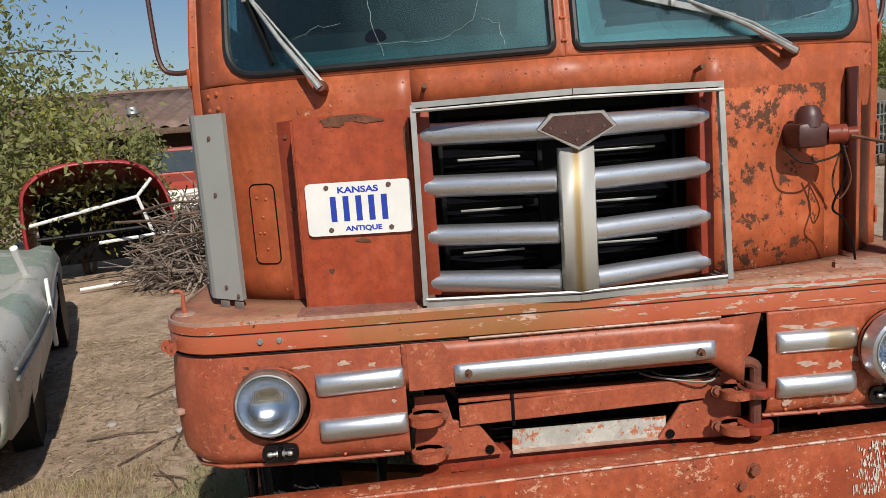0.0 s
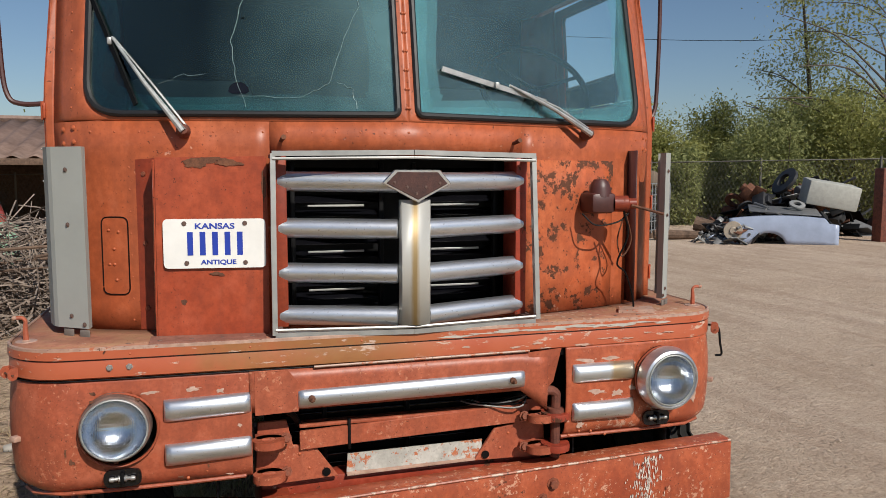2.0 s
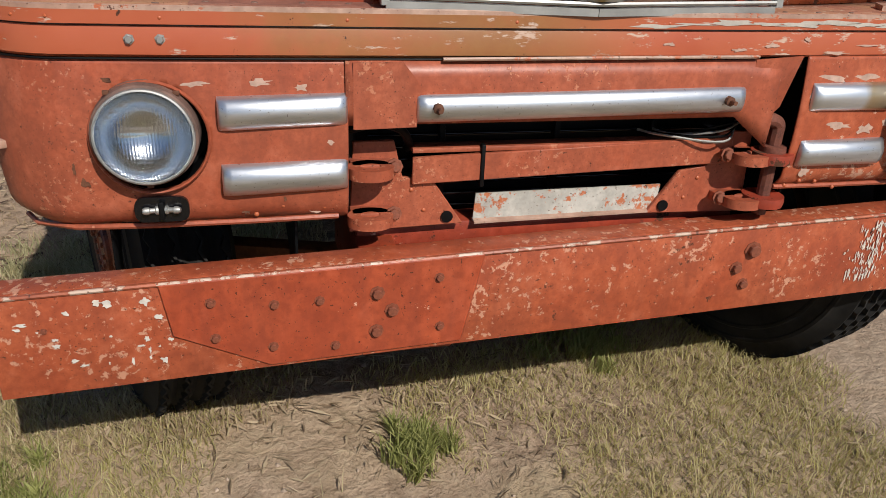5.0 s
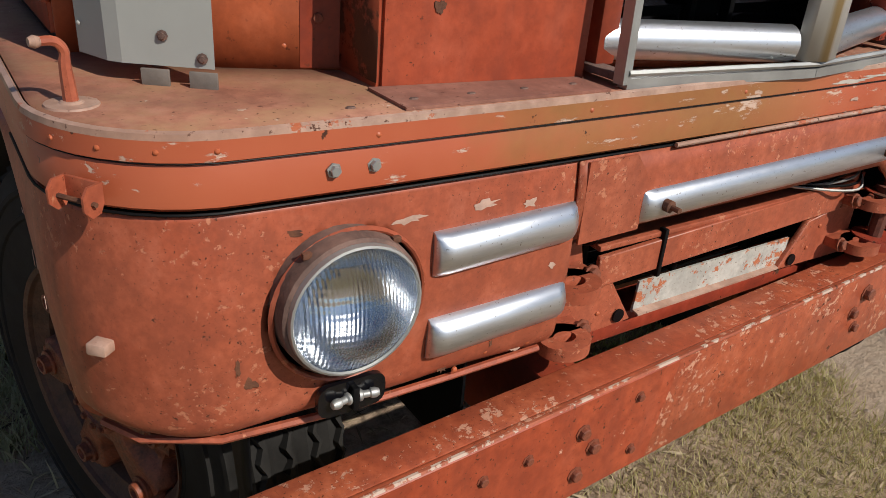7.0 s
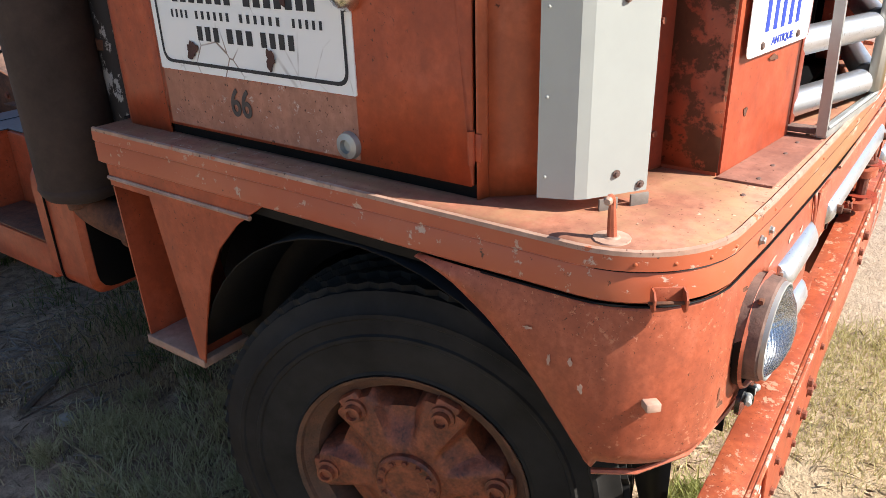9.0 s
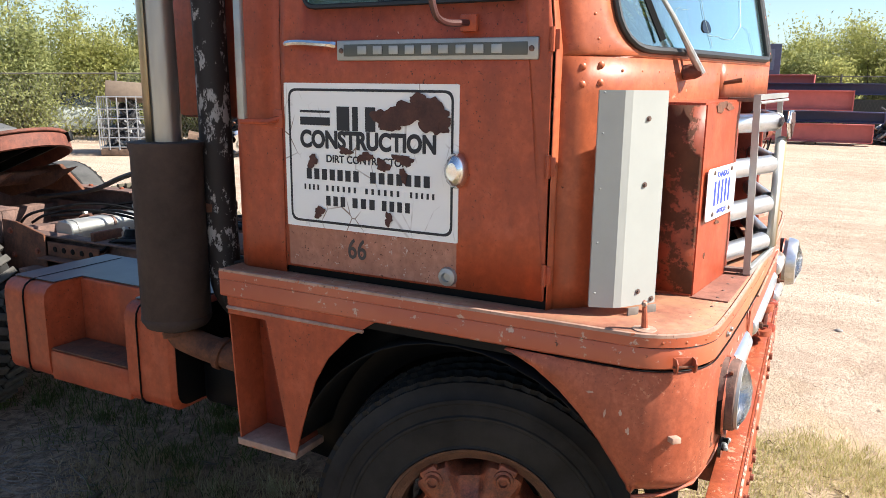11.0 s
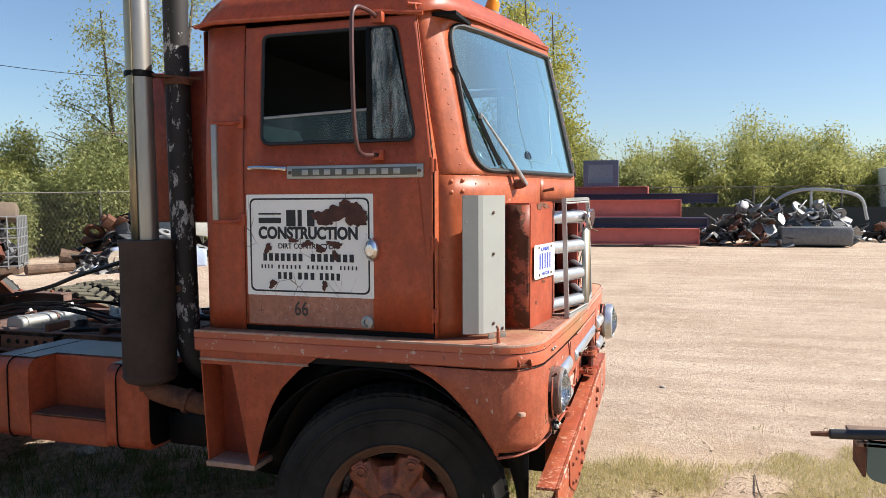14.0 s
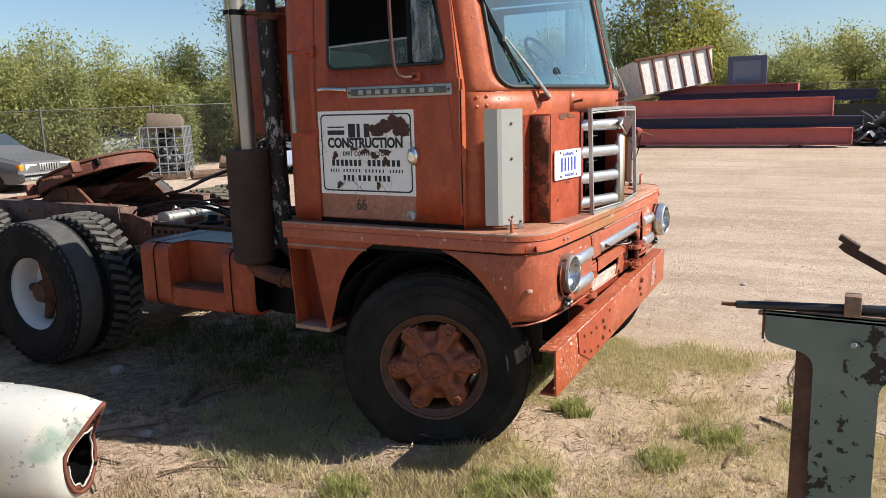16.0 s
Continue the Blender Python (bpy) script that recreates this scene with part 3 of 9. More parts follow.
# sides: front pillar, door, rear quarter, back wall
for s in (-1, 1):
    def lay(a, b, s=s):
        return (s * -side_x(b), a, b)

    def pillar(u, v, s=s):
        z = SILL + (2.60 - SILL) * v
        top = 0.082 * max(0.0, (z - 1.95) / 0.6)
        y1 = 0.362 + top
        x0 = 1.10 - 0.025 * max(0.0, (z - SCREEN_LOW) / (BROW - SCREEN_LOW))
        y0 = front_y(x0, z)
        xs = -side_x(z)
        t = u
        x = x0 + (xs - x0) * math.sin(t * math.pi / 2)
        return (s * x, y0 + (y1 - y0) * t, z)
    part("corner_post", grid(pillar, 6, 16), paint_front, truck, thick=0.004)
    part("rear_quarter", grid(lambda u, v, s=s: (lambda z, t: (s * (-side_x(z) - 0.13 * max(0.0, (t - 0.55) / 0.45) ** 2), 1.242 + 0.27 * t, z))(SILL + (2.57 - SILL) * v, u), 10, 10), paint_side, truck, thick=0.004)
    # door with its window opening
    outer_fix = round_rect([(0.368, 1.262), (1.236, 1.262), (1.236, 2.555), (0.450, 2.555), (0.368, 1.96)], 0.004, 6, 8)
    inner = round_rect([(0.440, 2.048), (1.148, 2.048), (1.148, 2.515), (0.535, 2.515), (0.463, 2.16)], [0.045, 0.045, 0.03, 0.03, 0.02], 6, 8)
    door = part("door", ring_panel(outer_fix, inner, lay, 4), paint_side, truck, "orange cab door with a cracked white company sign", thick=0.012)
    part("window_gasket", tube([Vector(lay(p.x, p.y)) + Vector((s * 0.004, 0, 0)) for p in inner] + [Vector(lay(inner[0].x, inner[0].y)) + Vector((s * 0.004, 0, 0))], 0.008, 6, caps=False), gasket, door)
    post = part("vent_post", box((s * 1.108, 0.632, 2.05), (s * 1.128, 0.655, 2.51), 0.004), black_metal, door)
    vent = round_rect([(0.452, 2.058), (0.632, 2.058), (0.632, 2.505), (0.545, 2.505)], 0.02, 3, 3)
    q = part("vent_window", prism([Vector((s * 1.116, p.x, p.y)) for p in vent], (s * 0.004, 0, 0)), glass_vent, door, "dusty quarter window")
    q.visible_shadow = False
    low = [(0.655, 2.058), (1.14, 2.058), (1.14, 2.16), (0.655, 2.178)]
    q = part("door_glass", prism([Vector((s * 1.112, a, b)) for a, b in low], (s * 0.004, 0, 0)), glass_side, door, "door glass wound nearly down")
    q.visible_shadow = False
    part("glass_edge", tube([(s * 1.114, 0.655, 2.18), (s * 1.114, 1.14, 2.162)], 0.006, 6), alloy, door)
    handle = part("door_handle", tube(curve([(s * 1.15, 1.205, 1.945), (s * 1.155, 1.15, 1.948), (s * 1.152, 1.06, 1.943), (s * 1.135, 1.03, 1.940)], 5), [0.006] + [0.010] * 12 + [0.012] * 3, 8), bright_chrome, door, "chrome door handle")
    pull = part("grab_knob", lathe([(0.0, 0.050), (0.016, 0.048), (0.027, 0.038), (0.033, 0.022), (0.034, 0.010), (0.026, 0.0)], (s * 1.126, 0.628, 1.60), (s, 0, 0), 16), bright_chrome, door, "round chrome knob")
    bmesh_scale = Matrix.Diagonal((1, 1, 1.5, 1))
    pull.data.transform(Matrix.Translation((0, 0, 1.60)) @ bmesh_scale @ Matrix.Translation((0, 0, -1.60)))
    keyhole = part("lock", lathe([(0.0, 0.012), (0.012, 0.012), (0.014, 0.022), (0.026, 0.018), (0.030, 0.0)], (s * 1.126, 0.655, 1.296), (s, 0, 0), 16), alloy, door, "round step lock")
    for z in (1.945, 1.625, 1.335):
        part("hinge", tube([(s * 1.134, 0.368, z - 0.03), (s * 1.134, 0.368, z + 0.03)], 0.007, 8), paint_side, door)
        part("hinge_leaf", box((s * 1.124, 0.350, z - 0.025), (s * 1.131, 0.386, z + 0.025), 0.002), paint_side, door)
    part("door_gap", box((s * 1.105, 0.36, 1.236), (s * 1.12, 1.24, 1.262)), black_metal, truck)
    # grab rail behind the door
    rail = part("grab_rail", box((s * 1.185, 1.325, 1.72), (s * 1.205, 1.352, 2.135), 0.006), alloy, truck, "aluminium grab rail")
    for z in (1.715, 2.14):
        part("rail_bracket", tube([(s * 1.12, 1.25, z + 0.01), (s * 1.16, 1.27, z), (s * 1.198, 1.345, z)], 0.010, 8), paint_side, rail)
        part("bracket_plate", box((s * 1.122, 1.235, z - 0.02), (s * 1.134, 1.27, z + 0.035), 0.003), paint_side, rail)
    # badge bar under the window
    plate_grey = bpy.data.materials.get("plate_grey") or plain("plate_grey", (0.11, 0.115, 0.10), 0.55, 0.2)
    badge = part("nameplate", box((s * 1.128, 0.402, 1.895), (s * 1.142, 1.022, 1.952), 0.005), alloy, door, "dull chrome nameplate bar with worn raised marks")
    part("nameplate_field", box((s * 1.1425, 0.43, 1.907), (s * 1.1445, 0.995, 1.940), 0.002), plate_grey, badge)
    for i in range(9):
        y = 0.50 + i * 0.052
        part("raised_mark", box((s * 1.1445, y, 1.912), (s * 1.148, y + 0.030, 1.935), 0.002), alloy, badge)
    for y in (0.42, 1.005):
        piece("screw", SCREW, at_point((s * 1.143, y, 1.923), (s, 0, 0)), badge)
    # mirror arm
    arm = part("mirror_arm", tube(curve([(s * 1.13, 0.60, 2.545), (s * 1.21, 0.615, 2.56), (s * 1.30, 0.625, 2.545), (s * 1.315, 0.63, 2.45), (s * 1.31, 0.628, 2.15), (s * 1.295, 0.622, 2.02), (s * 1.25, 0.615, 1.985), (s * 1.135, 0.60, 1.99)], 6), 0.009, 8), arm_shade_paint, truck, "bent tubular mirror arm")
    for z in (2.545, 1.99):
        part("arm_foot", box((s * 1.11, 0.575, z - 0.022), (s * 1.145, 0.625, z + 0.022), 0.004), paint_side, arm)
    # white wind deflectors on the front corners
    p0, p1, p2 = Vector((s * 0.985, 0.105, 0)), Vector((s * 1.090, 0.178, 0)), Vector((s * 1.116, 0.245, 0))
    if s > 0:
        p0, p1, p2 = Vector((1.045, 0.125, 0)), Vector((1.085, 0.155, 0)), Vector((1.112, 0.245, 0))
    bm = bmesh.new()
    col = []
    for z in (1.262, 1.822):
        col.append([bm.verts.new(p + Vector((0, 0, z))) for p in ((p0 + Vector((s * -0.004, 0.03, 0))), p0, p1 + Vector((s * -0.010, -0.007, 0)), p1 + Vector((s * 0.004, 0.009, 0)), p2, p2 + Vector((s * -0.02, 0.008, 0)))])
    for i in range(5):
        bm.faces.new((col[0][i], col[0][i + 1], col[1][i + 1], col[1][i]))
    guard = part("wind_deflector", bm, deflector_grey, truck, "pale grey sheet-metal corner wind deflector", smooth=0, thick=0.003)
    for z in (1.30, 1.584, 1.752):
        c = (p0 + p1) / 2 + Vector((0, -0.004, 0))
        piece("bolt", BOLT_DARK, at_point((c.x, c.y, z), ((p0 - p1).cross(Vector((0, 0, 1))) * -s), 0, 0.45), guard)
    c = p0.lerp(p1, 0.12)
    piece("bolt", BOLT_DARK, at_point((c.x, c.y - 0.004, 1.275), ((p0 - p1).cross(Vector((0, 0, 1))) * -s), 0, 0.45), guard)
    for z in (1.285, 1.42, 1.56, 1.70, 1.80):
        for k in (0.8,):
            c = p1.lerp(p2, k)
            piece("rivet", RIVET_GREY, at_point((c.x + s * 0.006, c.y, z + 0.02 * k), (s * 0.9, -0.42, 0), 0, 0.4), guard)
    for k in (0.12, 0.60):
        c = p0.lerp(p1, k)
        part("deflector_foot", box((-0.018, -0.003, 1.2365), (0.018, 0.002, 1.258), 0.001, m=Matrix.Translation((c.x, c.y - 0.004, 0)) @ Matrix.Rotation(math.atan2((p1 - p0).y, (p1 - p0).x), 4, "Z")), foot_shade_grey, guard)

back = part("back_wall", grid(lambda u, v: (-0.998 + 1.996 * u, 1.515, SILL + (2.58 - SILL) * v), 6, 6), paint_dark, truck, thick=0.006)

# the company sign on the near door: white vinyl, black rule, letters, bars for names and numbers
SX = -1.1345
sign = part("door_sign", prism([Vector((SX, p.x, p.y)) for p in round_rect([(0.626, 1.395), (1.225, 1.395), (1.225, 1.832), (0.626, 1.832)], 0.004, 2, 2)], (0.003, 0, 0)), sign_white, truck, "cracked white company sign with black letters and rust patches")
o = round_rect([(0.642, 1.411), (1.209, 1.411), (1.209, 1.816), (0.642, 1.816)], 0.03, 6, 6)
i_ = round_rect([(0.6495, 1.4185), (1.2015, 1.4185), (1.2015, 1.8085), (0.6495, 1.8085)], 0.026, 6, 6)
part("sign_rule", ring_panel(o, i_, lambda a, b: (SX - 0.001, a, b), 1), black_ink, sign)
side_m = lambda y, z: Matrix.Translation((SX - 0.0012, y, z)) @ Matrix(((0, 0, -1, 0), (-1, 0, 0, 0), (0, 1, 0, 0), (0, 0, 0, 1)))
words("CONSTRUCTION", 0.070, black_ink, side_m(0.930, 1.664), sign, bold=0.0030, squeeze=0.86)
words("DIRT CONTRACTOR", 0.031, black_ink, side_m(0.930, 1.609), sign, squeeze=0.97, bold=0.0006)


def sign_bar(y0, y1, z0, z1):
    part("bar", prism([(SX - 0.0012, y0, z0), (SX - 0.0012, y1, z0), (SX - 0.0012, y1, z1), (SX - 0.0012, y0, z1)], (0.0004, 0, 0)), black_ink, sign)


sign_bar(1.055, 1.165, 1.745, 1.752)       # the logo as plain shapes
sign_bar(1.055, 1.165, 1.708, 1.732)
for y0, y1 in ((1.03, 0.985), (0.975, 0.955), (0.93, 0.895)):
    sign_bar(y1, y0, 1.695, 1.765)
def bar_row(y1, y0, z0, z1, count, fill):
    """A line of writing as plain bars, one a character."""
    w = (y1 - y0) / count
    for k in range(count):
        sign_bar(y0 + w * k, y0 + w * (k + fill), z0, z1)


for a, b in ((0.955, 1.155), (0.715, 0.925)):
    bar_row(b, a, 1.545, 1.578, 7, 0.66)           # a name
for a, b, n in ((1.10, 1.165, 4), (0.965, 1.085, 6), (0.815, 0.945, 6), (0.70, 0.79, 5)):
    bar_row(b, a, 1.512, 1.529, n, 0.40)           # an address
for a, b, n in ((1.005, 1.085, 3), (0.90, 0.99, 3), (0.78, 0.885, 4)):
    bar_row(b, a, 1.467, 1.497, n, 0.6)            # a number


sign_rust = rusted("sign_rust", (0.045, 0.018, 0.014), (0.10, 0.040, 0.028), 0.8, 20)


def blotch(y, z, ry, rz, seed, depth=0.0022):
    rnd = random.Random(seed)
    ring = []
    ph = [rnd.uniform(0, 6.28) for _ in range(5)]
    for k in range(26):
        a = k * math.tau / 26
        w = 1 + 0.22 * math.sin(2 * a + ph[0]) + 0.16 * math.sin(3 * a + ph[1]) + 0.12 * math.sin(5 * a + ph[2]) + 0.10 * math.sin(9 * a + ph[3])
        ring.append((SX - depth, y + ry * w * math.cos(a), z + rz * w * math.sin(a)))
    part("rust_patch", prism(ring, (0.0008, 0, 0)), sign_rust, sign, "brown rust patch where the sign has peeled")


for args in ((0.775, 1.752, 0.080, 0.034, 3), (0.705, 1.748, 0.045, 0.040, 5), (0.83, 1.725, 0.05, 0.026, 25), (0.75, 1.785, 0.04, 0.018, 27), (0.86, 1.735, 0.04, 0.03, 8), (0.68, 1.72, 0.03, 0.025, 9), (0.93, 1.622, 0.026, 0.014, 11),
             (1.12, 1.60, 0.016, 0.022, 12), (0.87, 1.60, 0.02, 0.02, 14), (0.80, 1.62, 0.035, 0.014, 15), (1.10, 1.445, 0.018, 0.018, 17), (0.85, 1.445, 0.014, 0.018, 19), (1.0, 1.635, 0.02, 0.012, 21), (0.80, 1.575, 0.012, 0.02, 23)):
    blotch(*args, depth=0.0022 + 0.0005 * (args[4] % 7))
bare = part("bare_panel", prism([(-1.1325, 0.63, 1.268), (-1.1325, 1.222, 1.268), (-1.1325, 1.222, 1.393), (-1.1325, 0.63, 1.393)], (0.0006, 0, 0)), door_primer, truck, "faded pinkish strip under the sign")
words("66", 0.085, faded_ink, Matrix.Translation((0.0015, 0, 0)) @ side_m(0.965, 1.338), bare, squeeze=0.8, bold=0.0012)

# rivet rows on the front
for x in [k * 0.075 for k in range(-13, 14)]:
    if abs(x) < 1.0:
        piece("rivet", RIVET, at_point(on_front(x, 1.872), front_normal(x, 1.872)), truck)
for s in (-1, 1):
    for z in [1.95 + k * 0.062 for k in range(10)]:
        x = s * (1.035 - 0.02 * (z - 1.93))
        piece("rivet", RIVET, at_point(on_front(x, z), front_normal(x, z)), truck)
        piece("rivet", RIVET, at_point((s * 0.0 + 0.004 * s, front_y(0, z) - 0.003, z), (0, -1, 0.2)), truck)
    for dx, dz in ((1.03, 1.885), (1.065, 1.88), (1.03, 1.84), (1.065, 1.835)):
        piece("bolt", RIVET, at_point(on_front(s * dx, dz), front_normal(s * dx, dz), 0, 2.0), truck)
    for z in [1.27 + k * 0.07 for k in range(8)]:
        x = s * 0.86
        piece("rivet", RIVET, at_point(on_front(x, z), front_normal(x, z)), truck)
    # pins for the grille cover
    x = s * 0.395
    part("cover_pin", tube([on_front(x, 1.845), (x + 0.004, front_y(x, 1.845) - 0.055, 1.855)], [0.006, 0.008], 8), rust, truck)
# little hatch beside the plate box
part("hatch_gap", tube([Vector(on_front(p.x, p.y)) + Vector((0, -0.004, 0)) for p in round_rect([(-0.952, 1.353), (-0.870, 1.353), (-0.870, 1.602), (-0.952, 1.602)], 0.022, 4, 1)] + [Vector(on_front(-0.952, 1.38)) + Vector((0, -0.004, 0))], 0.0022, 5, caps=False), black_metal, truck)
hatch = part("hatch", prism([Vector(on_front(p.x, p.y)) + Vector((0, -0.004, 0)) for p in round_rect([(-0.95, 1.355), (-0.872, 1.355), (-0.872, 1.60), (-0.95, 1.60)], 0.02, 4, 1)], (0, 0.003, 0)), paint_front, truck, "small riveted hatch cover")
for x, z in ((-0.93, 1.56), (-0.90, 1.555), (-0.915, 1.50), (-0.915, 1.45), (-0.93, 1.45), (-0.91, 1.40)):
    piece("rivet", RIVET, at_point(Vector(on_front(x, z)) + Vector((0, -0.005, 0)), front_normal(x, z)), hatch)

# box that carries the number plate
bx = bmesh.new()
pts = [(-0.785, 0.040), (-0.445, -0.002), (-0.445, 0.09), (-0.785, 0.17)]
low = [bx.verts.new((x, y, 1.237)) for x, y in pts]
high = [bx.verts.new((x + (0.006 if i in (0, 3) else 0), y, 1.795 - (0.006 if i in (0, 3) else 0))) for i, (x, y) in enumerate(pts)]
for i in range(4):
    j = (i + 1) % 4
    bx.faces.new((low[i], low[j], high[j], high[i]))
bx.faces.new(high)
bmesh.ops.bevel(bx, geom=[e for e in bx.edges], offset=0.006, segments=2, affect="EDGES")
plate_box = part("air_box", bx, paint_box, truck, "orange sheet-metal box with rust along its top edge")
flange = part("box_flange", prism([Vector(on_front(x, z)) + Vector((0, -0.003, 0)) for x, z in ((-0.84, 1.24), (-0.77, 1.24), (-0.77, 1.79), (-0.84, 1.785))], (0, 0.003, 0)), paint_dark, plate_box)
for z in (1.31, 1.52, 1.74):
    piece("bolt", BOLT, at_point(on_front(-0.815, z), front_normal(-0.815, z), 0, 0.6), plate_box)
pm = Matrix.Translation((-0.604, 0.0085, 1.527)) @ Matrix.Rotation(-math.atan2(0.042, 0.34), 4, "Z") @ Matrix(((1, 0, 0, 0), (0, 0, -1, 0), (0, 1, 0, 0), (0, 0, 0, 1)))
bm = prism([Vector((p.x, p.y, 0)) for p in round_rect([(-0.1525, -0.076), (0.1525, -0.076), (0.1525, 0.076), (-0.1525, 0.076)], 0.016, 4, 1)], (0, 0, 0.0015))
plate = part("number_plate", bm, white_paint, truck, "white number plate with blue bars, bolted on")
plate.matrix_basis = pm
words("KANSAS", 0.024, blue_ink, pm @ Matrix.Translation((0, 0.056, 0.0020)), plate, squeeze=1.25, bold=0.0006).matrix_basis = Matrix.Translation((0, 0.053, 0.0020)) @ Matrix.Diagonal((1.35, 1, 1, 1))
words("ANTIQUE", 0.0195, blue_ink, pm, plate, squeeze=1.2, bold=0.0006).matrix_basis = Matrix.Translation((0.01, -0.058, 0.0020)) @ Matrix.Diagonal((1.25, 1, 1, 1))
for k in range(5):
    x = -0.082 + 0.037 * k
    part("bar", box((x, -0.036, 0.0015), (x + 0.017, 0.036, 0.0024)), blue_ink, plate)
for x, y in ((-0.09, 0.062), (0.09, 0.062), (-0.085, -0.06), (0.09, -0.06)):
    piece("screw", SCREW, Matrix.Translation((x, y, 0.001)), plate)

def rust_blot(c, u_, v_, ru, rv, seed, push, parent):
    """An irregular rust scab on a flat face, spanned by u_ and v_ round c."""
    rnd = random.Random(seed)
    ph = [rnd.uniform(0, 6.28) for _ in range(5)]
    ring = []
    for k in range(30):
        a = k * math.tau / 30
        w = 1 + 0.20 * math.sin(2 * a + ph[0]) + 0.16 * math.sin(3 * a + ph[1]) + 0.12 * math.sin(5 * a + ph[2]) + 0.10 * math.sin(11 * a + ph[3])
        ring.append(Vector(c) + Vector(u_) * ru * w * math.cos(a) + Vector(v_) * rv * w * math.sin(a))
    part("rust_scab", prism(ring, push), rust, parent, "dark rust scab")


part("box_side", grid(lambda u, v: (-0.7865 + 0.006 * v, 0.0425 + 0.1195 * u, 1.245 + 0.537 * v), 2, 4), rusty_shaded_side, plate_box, "side of the box, brown with rust and darkened for shade", thick=0.0015)
for x, z, ru, rv, sd in ((-0.63, 1.782, 0.06, 0.008, 6), (-0.455, 1.70, 0.006, 0.05, 7), (-0.70, 1.345, 0.007, 0.010, 8), (-0.66, 1.77, 0.03, 0.012, 9), (-0.56, 1.775, 0.04, 0.010, 10), (-0.60, 1.432, 0.02, 0.006, 11)):
    rust_blot((x, 0.0402 - 0.1235 * (x + 0.785) - 0.0006 * (sd - 5), z), (0.9925, -0.1226, 0), (0, 0, 1), ru, rv, sd, (0, 0.001, 0), plate_box)

# matching flat panel beyond the grille, with its rusty valve
flat = part("patch_panel", grid(lambda u, v: Vector(on_front(0.445 + 0.40 * u, 1.24 + 0.55 * v)) + Vector((0, -0.006, 0)), 8, 4), paint("paint_flaking", (0.46, 0.10, 0.035), (0.52, 0.15, 0.06), chip=0.62, rust=0.54), truck, "orange panel with flaking rust", thick=0.003)
# Flange faces away from the sun; its shade is put into this darker paint.
part("patch_flange", grid(lambda u, v: (0.93 + 0.0 * u, front_y(0.93, 1.5) - 0.07 + 0.09 * u, 1.25 + 0.58 * v), 1, 2), arm_shade_paint, truck, thick=0.004)
valve = part("valve", box((0.685, 0.02, 1.60), (0.785, 0.14, 1.675), 0.018), arm_shade_paint, truck, "rusty cast valve with a looped cable")
part("valve_dome", lathe([(0.0, 0.035), (0.022, 0.032), (0.034, 0.016), (0.038, 0.0), (0.042, -0.03)], (0.735, 0.06, 1.69), (0, 0, 1), 16), arm_shade_paint, valve)
part("valve_port", lathe([(0.03, 0.0), (0.03, 0.05), (0.02, 0.055), (0.02, 0.08), (0.0, 0.08)], (0.78, 0.04, 1.635), (1, -0.3, 0), 12), paint_dark, valve)
part("valve_lever", tube([(0.83, 0.0, 1.63), (0.93, -0.05, 1.60)], 0.006, 6), rust, valve)
part("cable", tube(curve([(0.80, 0.0, 1.61), (0.83, 0.02, 1.52), (0.80, 0.04, 1.42), (0.84, 0.05, 1.38), (0.875, 0.06, 1.30), (0.885, 0.06, 1.245)], 6), 0.0035, 6), black_metal, valve)
part("cable", tube(curve([(0.66, 0.05, 1.60), (0.70, 0.02, 1.56), (0.78, 0.01, 1.57), (0.83, 0.02, 1.60)], 6), 0.003, 6), black_metal, valve)
part("cable", tube(curve([(0.82, 0.02, 1.60), (0.86, 0.05, 1.50), (0.83, 0.06, 1.44), (0.81, 0.06, 1.50), (0.82, 0.04, 1.58)], 6), 0.003, 6), rust, valve)
part("cable_foot", prism([(0.80, 0.02, 1.237), (0.93, -0.01, 1.237), (0.96, 0.06, 1.237), (0.84, 0.09, 1.237)], (0, 0, 0.012)), rim_worn, valve)

# ---------------------------------------------------------------- grille
def grille_y(x):
    return -0.100 + 0.125 * min(1.0, abs(x) / 0.43)


def frame_y(x, top):
    """The aluminium frame stands out from the bars at its sides."""
    return -0.098 + (0.047 if top else 0.030) * min(1.0, abs(x) / 0.43)


SQ = [(-0.8, -0.6), (0.8, -0.6), (0.8, 0.6), (-0.8, 0.6)]
grille = part("grille_frame", tube([(-0.434, frame_y(0.43, 0), 1.245), (-0.430, frame_y(0.43, 1), 1.802)], 0.013, section=SQ), alloy, truck, "bent aluminium grille frame with four round bars a side")
part("frame_bar", tube([(0.440, frame_y(0.43, 0), 1.252), (0.424, frame_y(0.43, 1), 1.802)], 0.013, section=SQ), alloy, grille)
for s in (-1, 1):
    for z in (1.252, 1.795):
        part("frame_clip", box((s * 0.405, -0.055, z - 0.006), (s * 0.437, 0.035, z + 0.006), 0.002), frame_grime, grille)
for top, z in ((0, 1.246), (1, 1.802)):
    mid_z = z + (0.006 if top else -0.006)
    for x in (-0.432, 0.430):
        a, b = sorted(((x, frame_y(x, top), z), (0.0, frame_y(0, top), mid_z)))
        part("frame_bar", tube([a, b], 0.013, section=SQ), alloy, grille)
        lip = Vector((0, -0.009, -0.016 if top else 0.016))
        part("frame_lip", tube([Vector(a) + lip, Vector(b) + lip], 0.005, 6), alloy, grille)
